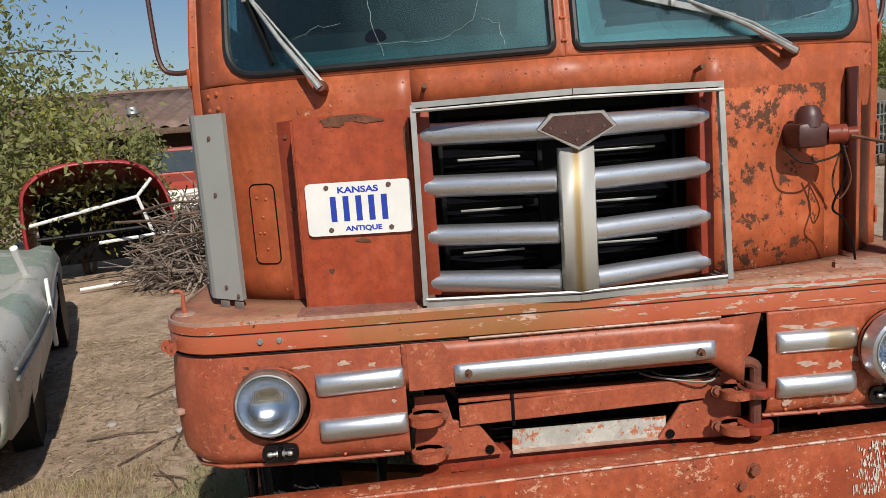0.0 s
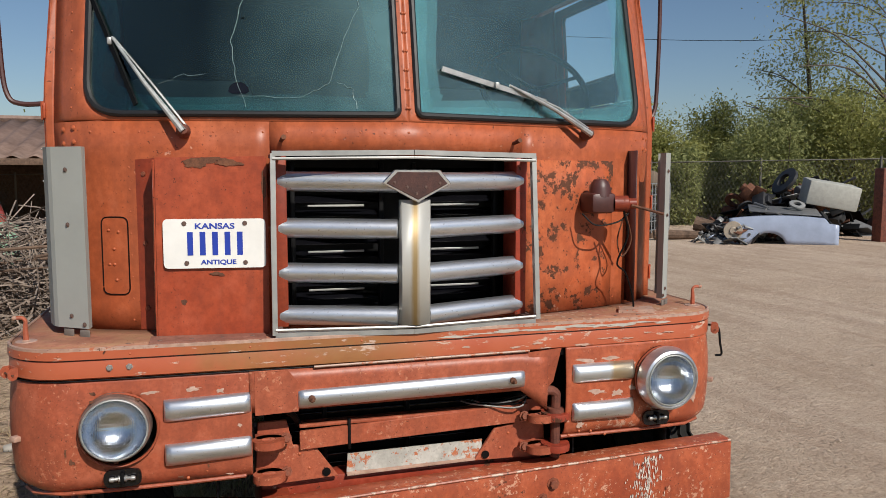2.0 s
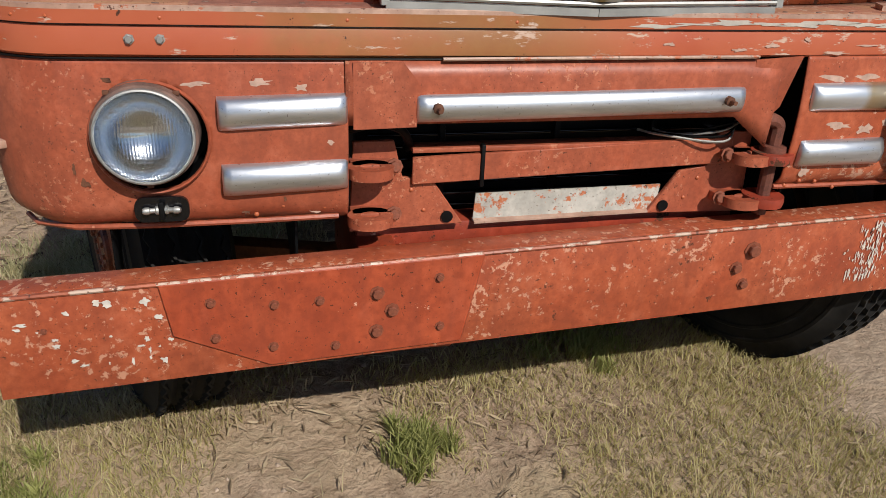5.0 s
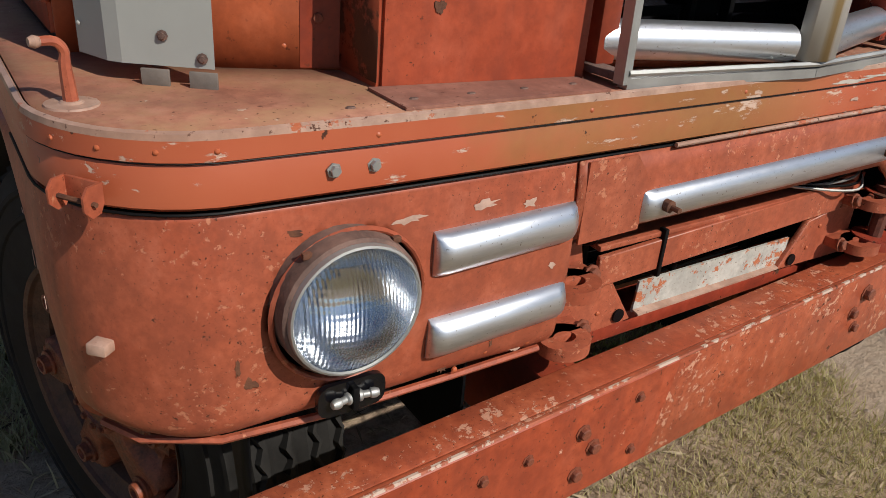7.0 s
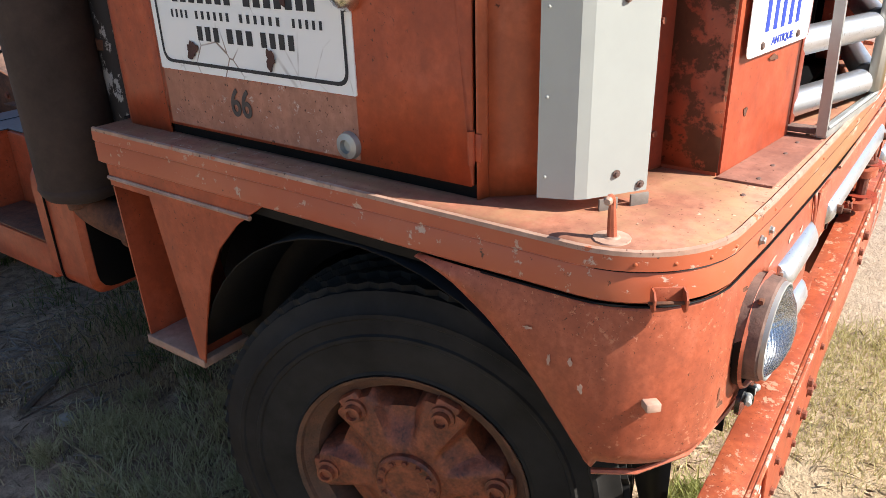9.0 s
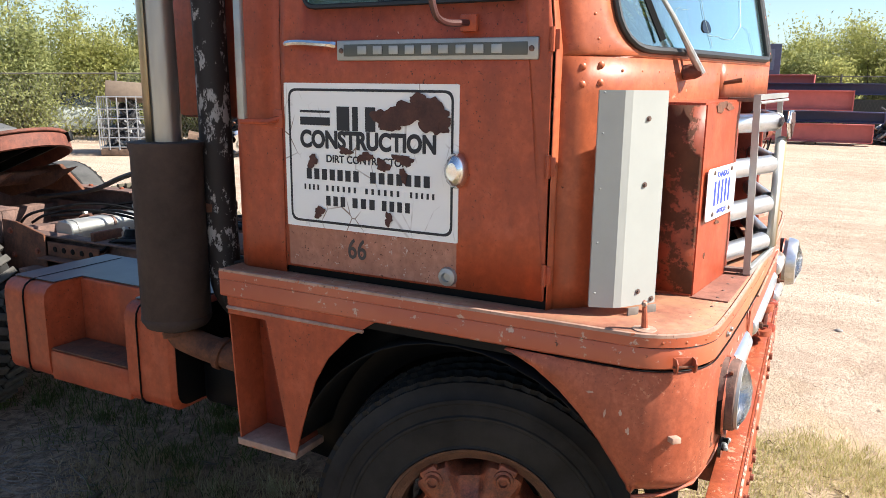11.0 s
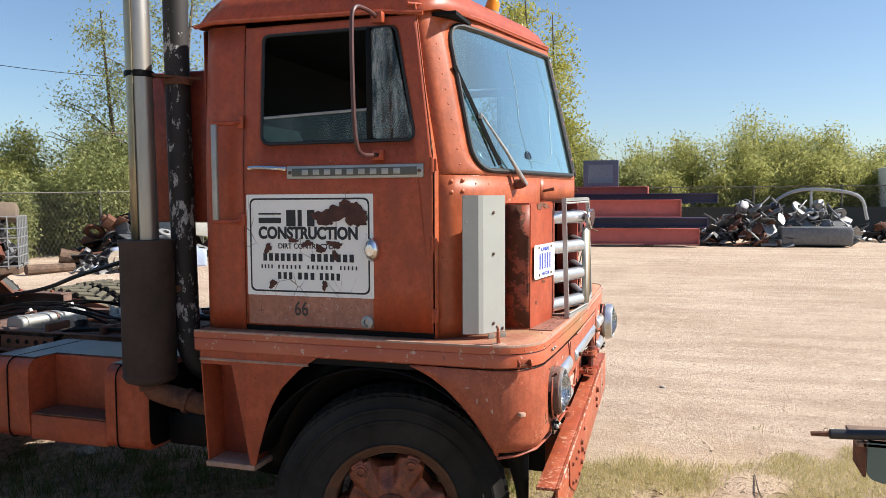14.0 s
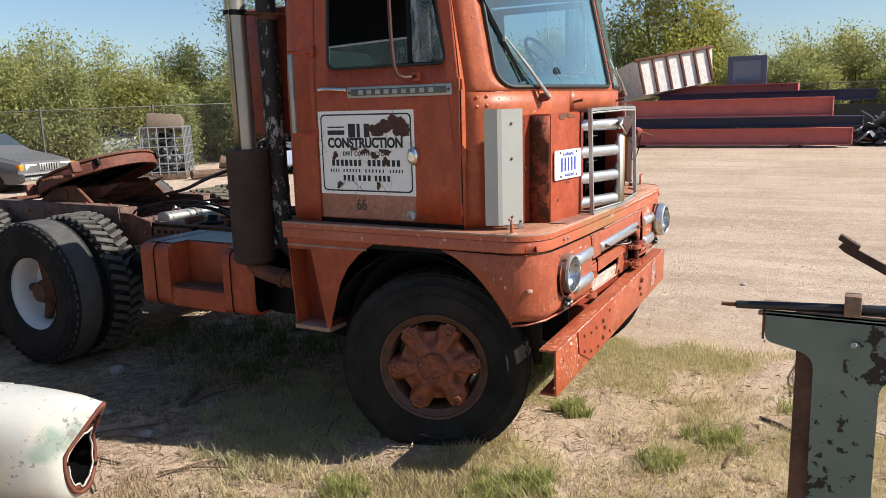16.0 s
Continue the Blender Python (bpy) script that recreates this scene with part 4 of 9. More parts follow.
for s in (-1, 1):
    for z in (1.718, 1.570, 1.427, 1.290):
        x0, x1 = s * 0.405, s * 0.048
        a, b = Vector((x0, grille_y(x0) + 0.012, z)), Vector((x1, grille_y(x1) + 0.016, z - 0.004))
        d = (b - a).normalized()
        n = 10
        ptsb = [a + d * ((b - a).length * k / n) for k in range(n + 1)]
        bar = tube([a - d * 0.012, a - d * 0.006] + ptsb + [b + d * 0.004], [0.018, 0.027] + [0.032] * (n + 1) + [0.028], 20)
        part("grille_bar", bar, chrome, grille, "tarnished chrome grille bar")
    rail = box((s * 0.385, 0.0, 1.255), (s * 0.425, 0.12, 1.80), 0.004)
    # The left cheek's darker paint stands in for its shade.
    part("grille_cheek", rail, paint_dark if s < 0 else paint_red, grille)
bm = bmesh.new()
sec = [(-0.050, 0.014), (-0.044, -0.004), (0.0, -0.016), (0.044, -0.004), (0.050, 0.014)]
rows_ = [[bm.verts.new((x + 0.006, grille_y(0) + y, z)) for x, y in sec] for z in (1.262, 1.45, 1.66)]
for r0, r1 in zip(rows_, rows_[1:]):
    for i in range(4):
        bm.faces.new((r0[i], r0[i + 1], r1[i + 1], r1[i]))
part("grille_post", bm, post_alloy, grille, "aluminium centre post with a rust-coloured streak", smooth=20, thick=0.004)
emblem_rust = rusted("emblem_rust", (0.03, 0.012, 0.010), (0.09, 0.032, 0.024), 0.7, 30)
dia = [(-0.108, 1.713), (-0.068, 1.754), (0.078, 1.754), (0.114, 1.711), (0.006, 1.652)]
part("emblem_rim", prism([(x, grille_y(0) - 0.030, z) for x, z in dia], (0, 0.012, 0), bevel=0.002), bright_chrome, grille, "chrome edge of the diamond emblem")
ctr = Vector((0.004, 0, 1.708))
part("emblem", prism([(ctr.x + (x - ctr.x) * 0.88, grille_y(0) - 0.034, ctr.z + (z - ctr.z) * 0.84) for x, z in dia], (0, 0.006, 0), bevel=0.0015), emblem_rust, grille, "rusted bare diamond emblem plate")
for x, z in ((-0.07, 1.715), (-0.03, 1.70), (0.03, 1.70), (0.075, 1.712), (0.0, 1.68)):
    piece("screw", SCREW, at_point((x, grille_y(0) - 0.034, z), (0, -1, 0), 0, 0.6), grille)

# radiator shutters in the dark behind the grille
shutters = part("radiator", box((-0.42, 0.22, 1.24), (0.42, 0.30, 1.86)), black_metal, truck, "black radiator shutters behind the grille")
for x0, x1 in ((-0.355, -0.055), (0.06, 0.36)):
    for x in (x0, x1):
        part("shutter_post", box((x - 0.008, 0.135, 1.26), (x + 0.008, 0.16, 1.78), 0.003), black_metal, shutters)
    for k in range(11):
        z = 1.275 + k * 0.047
        part("shutter_slat", box((x0, -0.012, -0.001), (x1, 0.026, 0.0012), 0.0008, m=pose(0, 0.155, z, 38)), black_gloss, shutters)
    # Pale strips stand in for glints of light on the black slats.
    for z in (1.345, 1.475, 1.63):
        part("slat_glint", box((x0 + 0.05, 0.140, z), (x1 - 0.06, 0.143, z + 0.007), 0.001), alloy, shutters)
part("shroud", box((-0.44, 0.08, 1.225), (0.44, 0.30, 1.238)), black_metal, shutters)
# Top sheet added to keep the sun off the shutters.
part("shroud", box((-0.44, 0.08, 1.80), (0.44, 0.30, 1.815)), black_metal, shutters)
for s in (-1, 1):
    part("shroud", box((s * 0.425, 0.08, 1.225), (s * 0.44, 0.30, 1.815)), black_metal, shutters)

# ---------------------------------------------------------------- wipers
wiper_grey = plain("wiper_grey", (0.50, 0.50, 0.49), 0.42, 0.5, 0.45, 30)


def wiper(base, bend, tip, blade0, blade1, blade):
    b, k, t = (Vector(on_front(*p)) for p in (base, bend, tip))
    out = Vector((0, -0.035, 0))
    arm = part("wiper", tube([b + Vector((0, -0.015, 0)), b + Vector((0, -0.05, 0)), k + out, t + Vector((0, -0.022, 0))], [0.012, 0.011, 0.007, 0.004], 8), wiper_grey, truck, "weathered wiper arm with a bare blade")
    part("arm_rod", tube([b + Vector((0.012, -0.03, 0.012)), k + out + Vector((0.014, 0.004, 0.008)), t + Vector((0.004, -0.018, 0))], [0.005, 0.004, 0.003], 6), wiper_grey, arm)
    part("wiper_pivot", lathe([(0.022, 0.0), (0.022, 0.03), (0.014, 0.05), (0.0, 0.052)], b, (0, -1, 0.1), 12), rust_red, arm)
    p0, p1 = Vector(on_front(*blade0)) + Vector((0, -0.014, 0)), Vector(on_front(*blade1)) + Vector((0, -0.014, 0))
    part("wiper_blade", tube([p0, p1], 0.007, section=[(-0.5, -1.2), (0.5, -1.2), (0.5, 1.2), (-0.5, 1.2)]), blade, arm)
    part("blade_clip", box((-0.007, -0.008, -0.011), (0.007, 0.008, 0.011), 0.003, m=Matrix.Translation(p0.lerp(p1, 0.5) + Vector((0, -0.012, 0)))), wiper_grey, arm)


wiper((-0.69, 1.872), (-0.80, 2.02), (-0.90, 2.17), (-0.83, 1.955), (-0.985, 2.36), black_metal)
wiper((0.705, 1.885), (0.56, 1.965), (0.38, 2.045), (0.125, 2.085), (0.53, 1.995), wiper_grey)

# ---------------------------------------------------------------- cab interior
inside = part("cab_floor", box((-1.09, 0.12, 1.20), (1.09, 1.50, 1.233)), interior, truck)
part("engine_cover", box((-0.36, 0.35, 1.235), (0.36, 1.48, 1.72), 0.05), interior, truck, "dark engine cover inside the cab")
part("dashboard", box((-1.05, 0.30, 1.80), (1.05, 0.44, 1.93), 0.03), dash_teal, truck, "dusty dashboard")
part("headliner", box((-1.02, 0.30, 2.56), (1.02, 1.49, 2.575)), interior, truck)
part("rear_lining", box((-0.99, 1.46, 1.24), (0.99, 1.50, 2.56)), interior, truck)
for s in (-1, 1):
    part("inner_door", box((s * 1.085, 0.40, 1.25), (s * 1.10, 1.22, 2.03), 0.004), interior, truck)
    seat = part("seat", box((s * 0.42, 0.78, 1.50), (s * 0.98, 1.28, 1.66), 0.05), seat_vinyl, truck, "pale vinyl seat")
    part("seat_back", box((s * 0.42, -0.07, -0.02), (s * 0.98, 0.07, 0.52), 0.06, m=pose(0, 1.29, 1.66, -10)), seat_vinyl, seat)
    part("seat_base", box((s * 0.5, 0.85, 1.233), (s * 0.9, 1.22, 1.50), 0.01), black_metal, seat)
wc, wn = Vector((0.72, 0.63, 2.10)), Vector((0, -0.80, 0.60)).normalized()
u = wn.orthogonal().normalized()
v = wn.cross(u)
ring = [wc + (u * math.cos(k * math.tau / 28) + v * math.sin(k * math.tau / 28)) * 0.24 for k in range(30)]
wheel = part("steering_wheel", tube(ring, 0.013, 8, caps=False), black_gloss, truck, "large black steering wheel")
for k in range(3):
    a = k * math.tau / 3 + 0.5
    part("spoke", tube([wc, wc + (u * math.cos(a) + v * math.sin(a)) * 0.235], 0.009, 6), black_gloss, wheel)
part("steering_column", tube([wc, wc - wn * 0.5], 0.025, 10), black_metal, wheel)

# ================================================================ fenders, deck and bumper
def deck_line(n_arc=10):
    """The deck's outer edge, from the near side's rear end round the front to the far side's rear end."""
    half = [(-1.212, 1.455), (-1.212, 1.15), (-1.212, 0.85), (-1.212, 0.55), (-1.212, 0.30)]
    cx, cy, r = -1.012, 0.125, 0.20
    for k in range(n_arc + 1):
        a = math.pi + (math.pi / 2) * k / n_arc
        half.append((cx + r * math.cos(a), cy + r * math.sin(a)))
    half += [(-0.85, -0.083), (-0.68, -0.088), (-0.51, -0.092), (-0.34, -0.095), (-0.17, -0.097), (0.0, -0.098)]
    return half + [(-x, y) for x, y in half[-2::-1]]


LINE = deck_line()


def inset(line, d):
    out = []
    for i, p in enumerate(line):
        a, b = Vector(line[max(i - 1, 0)]), Vector(line[min(i + 1, len(line) - 1)])
        t = (b - a).normalized()
        nrm = Vector((-t.y, t.x))
        out.append(Vector(p) + nrm * d)
    return out


def band(line, levels, bm=None):
    """A strip round the deck's edge: levels of (inset, height)."""
    bm = bm or bmesh.new()
    rows = [[bm.verts.new((p.x, p.y, z)) for p in inset(line, d)] for d, z in levels]
    for a, b in zip(rows, rows[1:]):
        for i in range(len(a) - 1):
            bm.faces.new((a[i], a[i + 1], b[i + 1], b[i]))
    return bm


# deck plate: from the edge in to the cab's foot
def deck_inner(p):
    x = max(-1.10, min(1.10, p[0] * 0.905))
    if p[1] > 0.36:
        return (math.copysign(1.10, p[0]), p[1])
    return (x, max(front_y(x, 1.3) + 0.02, -0.02))


bm = bmesh.new()
edge = inset(LINE, 0.012)
outer_v = [bm.verts.new((p.x, p.y, 1.235)) for p in edge]
rows_ = [outer_v]
for k in (0.33, 0.66, 1.0):
    rows_.append([bm.verts.new((p.x + (deck_inner(q)[0] - p.x) * k, p.y + (deck_inner(q)[1] - p.y) * k, 1.235)) for p, q in zip(edge, LINE)])
for a, b in zip(rows_, rows_[1:]):
    for i in range(len(a) - 1):
        bm.faces.new((a[i], a[i + 1], b[i + 1], b[i]))
deck_paint = paint("paint_deck", (0.36, 0.135, 0.08), (0.41, 0.21, 0.14), chip=0.60, rust=0.66, primer=(0.46, 0.33, 0.25), rough=0.7, stain=(0.33, 0.185, 0.095))
deck = part("deck", bm, deck_paint, truck, "dusty orange fender deck", thick=0.004)
part("deck_rim", band(LINE, [(0.010, 1.2365), (0.007, 1.2405), (0.001, 1.2385), (0.0, 1.230)]), rim_worn, deck, "pale worn rim of the deck")
part("deck_band", band(LINE, [(0.0, 1.231), (-0.001, 1.207), (0.002, 1.205)]), paint_band, deck)
part("deck_band", band(LINE, [(0.004, 1.204), (0.002, 1.200), (0.002, 1.152), (0.010, 1.146)]), paint_band, deck)
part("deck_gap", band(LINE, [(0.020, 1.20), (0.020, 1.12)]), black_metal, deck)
welt = [Vector((p.x, p.y, 1.1445)) for p in inset(LINE, 0.002)]
part("band_welt", tube(welt[4:22], 0.002, 6), black_metal, deck, "dark welt rod under the band")
part("band_welt", tube([p + Vector((0, -0.002, 0.0605)) for p in welt[6:-6]], 0.0009, 5), black_metal, deck)
part("floor_plate", prism([(-0.80, -0.062, 1.2375), (-0.46, -0.075, 1.2375), (-0.46, 0.0, 1.2375), (-0.80, 0.04, 1.2375)], (0, 0, 0.004)), paint("paint_floor_plate", (0.26, 0.10, 0.068), (0.32, 0.16, 0.115), chip=0.62, rust=0.62, rough=0.7), deck)
for i in range(20):
    x = -0.86 + 0.09 * i
    piece("screw", SCREW, Matrix.Translation((x, -0.045 + 0.02 * abs(x), 1.2378 + (0.004 if -0.80 < x < -0.46 else 0))) @ Matrix.Diagonal((0.9, 0.6, 0.3, 1)), deck)
for i, (x, y) in enumerate(LINE[8:-8]):
    if i % 2 == 0:
        piece("rivet", RIVET, at_point((x, y, 1.2185), (x * 0.1 if abs(x) < 1 else math.copysign(1, x), -1 if y < 0 else 0, 0), 0, 0.75), deck)
for x in (-0.907, -0.853):
    piece("bolt", BOLT_GREY, at_point((x, -0.080, 1.18), (0, -1, 0), 0, 0.62), deck)


# front fender skins under the deck: a sheet that follows the deck's edge
def skin(t0, t1, low, high, name, label="", bulge=0.012, material=None, steps=40, hole=None):
    """t: place along LINE, 0..1 of its length; low(t): height of the lower edge."""
    lens = [0.0]
    for a, b in zip(LINE, LINE[1:]):
        lens.append(lens[-1] + (Vector(b) - Vector(a)).length)

    def at(d):
        for i in range(len(LINE) - 1):
            if d <= lens[i + 1]:
                k = (d - lens[i]) / (lens[i + 1] - lens[i])
                a, b = Vector(LINE[i]), Vector(LINE[i + 1])
                t = (b - a).normalized()
                return a.lerp(b, k), Vector((-t.y, t.x))
        return Vector(LINE[-1]), Vector((0, 0))

    def f(u, v):
        d = t0 + (t1 - t0) * u
        p, nrm = at(d)
        z0 = low(d)
        z = high + (z0 - high) * v
        fall = 0.008 + 0.004 * v + (0.03 * max(0.0, (v - 0.86) / 0.14) ** 2) - bulge * math.sin(v * math.pi)
        q = p + nrm * fall
        return (q.x, q.y, z + 0.002 * math.sin(23 * d) * v)
    bm = grid(f, steps, 40)
    if hole:
        hx, hz, hr = hole
        away = lambda v: math.hypot(v.co.x - hx, v.co.z - hz)
        bmesh.ops.delete(bm, geom=[v for v in bm.verts if v.co.y < 0.05 and away(v) < hr - 0.006], context="VERTS")
        for v in bm.verts:
            d = away(v)
            if v.co.y < 0.05 and d < hr + 0.008:
                v.co.x, v.co.z = hx + (v.co.x - hx) * hr / d, hz + (v.co.z - hz) * hr / d
    return part(name, bm, material or paint_worn, truck, label, thick=0.004)


total = sum((Vector(b) - Vector(a)).length for a, b in zip(LINE, LINE[1:]))


def d_of_side(y):
    return 1.455 - y


# arch edge of the side skin: heights of the opening along the near side
def arch(y):
    pts = [(0.435, 1.142), (0.36, 1.098), (0.29, 1.042), (0.23, 0.982), (0.18, 0.922), (0.13, 0.852), (0.095, 0.802), (0.08, 0.785)]
    if y >= pts[0][0]:
        return 1.142
    for (a, za), (b, zb) in zip(pts, pts[1:]):
        if y >= b:
            return za + (zb - za) * (a - y) / (a - b)
    return 0.785


def low_left(d):
    y = 1.455 - d
    return arch(y) if y > 0.08 else 0.805


d_seam = None
run = 0.0
for a, b in zip(LINE, LINE[1:]):
    seg = (Vector(b) - Vector(a)).length
    if a[0] <= -0.51 <= b[0] and a[1] < 0:
        d_seam = run + (Vector((-0.51, -0.09)) - Vector(a)).length
        break
    run += seg
left_skin = skin(d_of_side(0.44), d_seam, low_left, 1.142, "fender", "dented orange front fender with worn paint", steps=130, hole=(-0.888, 0.996, 0.107))
right_skin = skin(total - d_seam + 0.03, total - d_of_side(0.44), lambda d: low_left(total - d) + 0.02, 1.148, "fender", "orange front fender with paint worn to primer", steps=130, hole=(0.918, 1.022, 0.107), material=paint("paint_fender_worn", (0.38, 0.075, 0.03), (0.47, 0.13, 0.06), chip=0.588, rust=0.63, primer=(0.54, 0.30, 0.21), size=1.5))
for s, fender in ((-1, left_skin), (1, right_skin)):
    up = 0.02 if s > 0 else 0.0
    part("fender_edge", tube([(s * 0.53, -0.075, 0.812 + up), (s * 0.70, -0.070, 0.808 + up), (s * 0.90, -0.062, 0.805 + up), (s * 1.05, -0.04, 0.80 + up), (s * 1.14, 0.02, 0.792 + up), (s * 1.175, 0.09, 0.786 + up)], 0.006, 6), paint_worn, fender)
    for x, z in ((0.60, 0.845), (0.645, 0.842), (0.56, 0.835), (0.70, 0.825)):
        piece("rivet", RIVET, at_point((s * x, -0.079, z), (0, -1, 0)), fender)

flake_pale = plain("flake_pale", (0.55, 0.36, 0.28), 0.7, 0, 0.4, 40)


def line_y(x):
    """How far forward the deck's edge stands at x."""
    a = abs(x)
    if a > 1.012:
        return 0.125 - math.sqrt(max(0.0, 0.04 - (a - 1.012) ** 2))
    pts = ((0.0, -0.098), (0.34, -0.095), (0.51, -0.092), (0.68, -0.088), (0.85, -0.083), (1.012, -0.075))
    for (a0, y0), (a1, y1) in zip(pts, pts[1:]):
        if a <= a1:
            return y0 + (y1 - y0) * (a - a0) / (a1 - a0)


def skin_y(x, z):
    """The face of the front fender at x and z."""
    up = 0.02 if x > 0 else 0.0
    v = max(0.0, min(1.0, (1.142 + 0.3 * up - z) / 0.337))
    return line_y(x) + 0.008 + 0.004 * v + 0.03 * max(0.0, (v - 0.86) / 0.14) ** 2 - 0.012 * math.sin(v * math.pi) - 0.0022


def scar(x, y, z, ru, rv, nrm, seed, material, parent):
    """A small ragged scar in the paint."""
    rnd = random.Random(seed)
    u_ = Vector((0, 0, 1)).cross(Vector(nrm)).normalized()
    ring = []
    for k in range(14):
        a = k * math.tau / 14
        w = rnd.uniform(0.45, 1.25)
        ring.append(Vector((x, y, z)) + u_ * ru * w * math.cos(a) + Vector((0, 0, rv * w * math.sin(a))))
    part("paint_scar", prism(ring, Vector(nrm) * 0.0006), material, parent)


for k, (x, z, ru, rv, m_) in enumerate(((-1.02, 0.905, 0.014, 0.012, rust), (-1.035, 0.935, 0.004, 0.016, rust), (-0.80, 1.098, 0.035, 0.006, flake_pale), (-0.68, 1.100, 0.030, 0.007, flake_pale), (-0.60, 1.09, 0.018, 0.008, flake_pale),
                                        (-0.96, 1.106, 0.020, 0.005, rust), (-0.72, 0.83, 0.012, 0.006, rust), (-0.58, 0.825, 0.016, 0.006, flake_pale), (-0.86, 0.818, 0.03, 0.005, rust), (-0.64, 0.86, 0.005, 0.006, rust), (-0.545, 0.98, 0.010, 0.006, flake_pale))):
    scar(x, skin_y(x, z), z, ru * 0.8, rv, (0.0 if abs(x) < 0.95 else -0.25, -1, 0), 300 + k, m_, left_skin)
for k, (y, z, ru, rv) in enumerate(((0.16, 1.02, 0.003, 0.014), (0.12, 1.03, 0.004, 0.008), (0.10, 0.985, 0.006, 0.010), (0.2, 1.07, 0.010, 0.004))):
    scar(-1.2185, y, z, ru, rv, (-1, 0, 0), 330 + k, flake_pale, left_skin)

# middle strip between the fenders
middle = part("centre_panel", grid(lambda u, v: (-0.505 + 0.985 * u - 0.01, -0.090 - 0.006 * math.sin(math.pi * v), 1.142 - (0.129 + 0.075 * max(0, (u - 0.9) / 0.1)) * v), 30, 4), paint_worn, truck, "orange centre panel", thick=0.004)
part("centre_patch", prism([(-0.50, -0.098, 1.005), (-0.37, -0.098, 1.008), (-0.36, -0.098, 1.09), (-0.40, -0.098, 1.140), (-0.50, -0.098, 1.140)], (0, 0.004, 0)), paint_worn, middle)
part("centre_dent", prism([(0.40, -0.094, 1.142), (0.52, -0.094, 1.150), (0.50, -0.075, 1.03), (0.45, -0.08, 0.985), (0.40, -0.092, 0.99)], (0, 0.004, 0)), paint_worn, middle, "torn bent corner of the panel")
part("centre_lip", tube([(-0.32, -0.100, 1.146), (0.40, -0.100, 1.150)], 0.004, 6), rim_worn, middle)


def half_bar(x0, x1, z, y, r, material, name, label, slope=0.0, parent=truck, wedge=0.02):
    """A half-round bright moulding with pressed ends."""
    sec = [(math.cos(a) * r, math.sin(a) * r * 0.85) for a in [math.pi * k / 8 for k in range(9)]]
    bm = bmesh.new()
    rings = []
    for x, k in ((x0, 0.55), (x0 + wedge * 0.25, 0.8), (x0 + wedge, 1.0), ((x0 + x1) / 2, 1.0), (x1 - wedge, 1.0), (x1 - wedge * 0.25, 0.8), (x1, 0.55)):
        rings.append([bm.verts.new((x, y - h * k, z + slope * (x - x0) + w)) for w, h in sec])
    for a, b in zip(rings, rings[1:]):
        for i in range(8):
            bm.faces.new((a[i], a[i + 1], b[i + 1], b[i]))
    bm.faces.new(rings[0])
    bm.faces.new(rings[-1][::-1])
    return part(name, bm, material, parent, label, smooth=50)


long_bar = half_bar(-0.37, 0.385, 1.046, -0.088, 0.031, chrome, "long_moulding", "long tarnished chrome moulding", 0.012)
for x, z in ((-0.33, 1.05), (0.335, 1.056)):
    part("moulding_bolt", lathe([(0.011, 0.0), (0.011, 0.012), (0.005, 0.014), (0.005, 0.03), (0.0, 0.03)], (x, -0.112, z), (0, -1, 0), 8), rust, long_bar)
for s in (-1, 1):
    for k, z in enumerate((1.04, 0.905)):
        z += 0.015 if s > 0 else 0
        half_bar(*sorted((s * (0.762 if s < 0 else 0.80), s * (0.512 if s < 0 else 0.565))), z, -0.086, 0.034, stained_chrome if s > 0 and k == 0 else chrome, "short_moulding", "chrome fender moulding", 0.03 if s < 0 else 0.0, left_skin if s < 0 else right_skin)

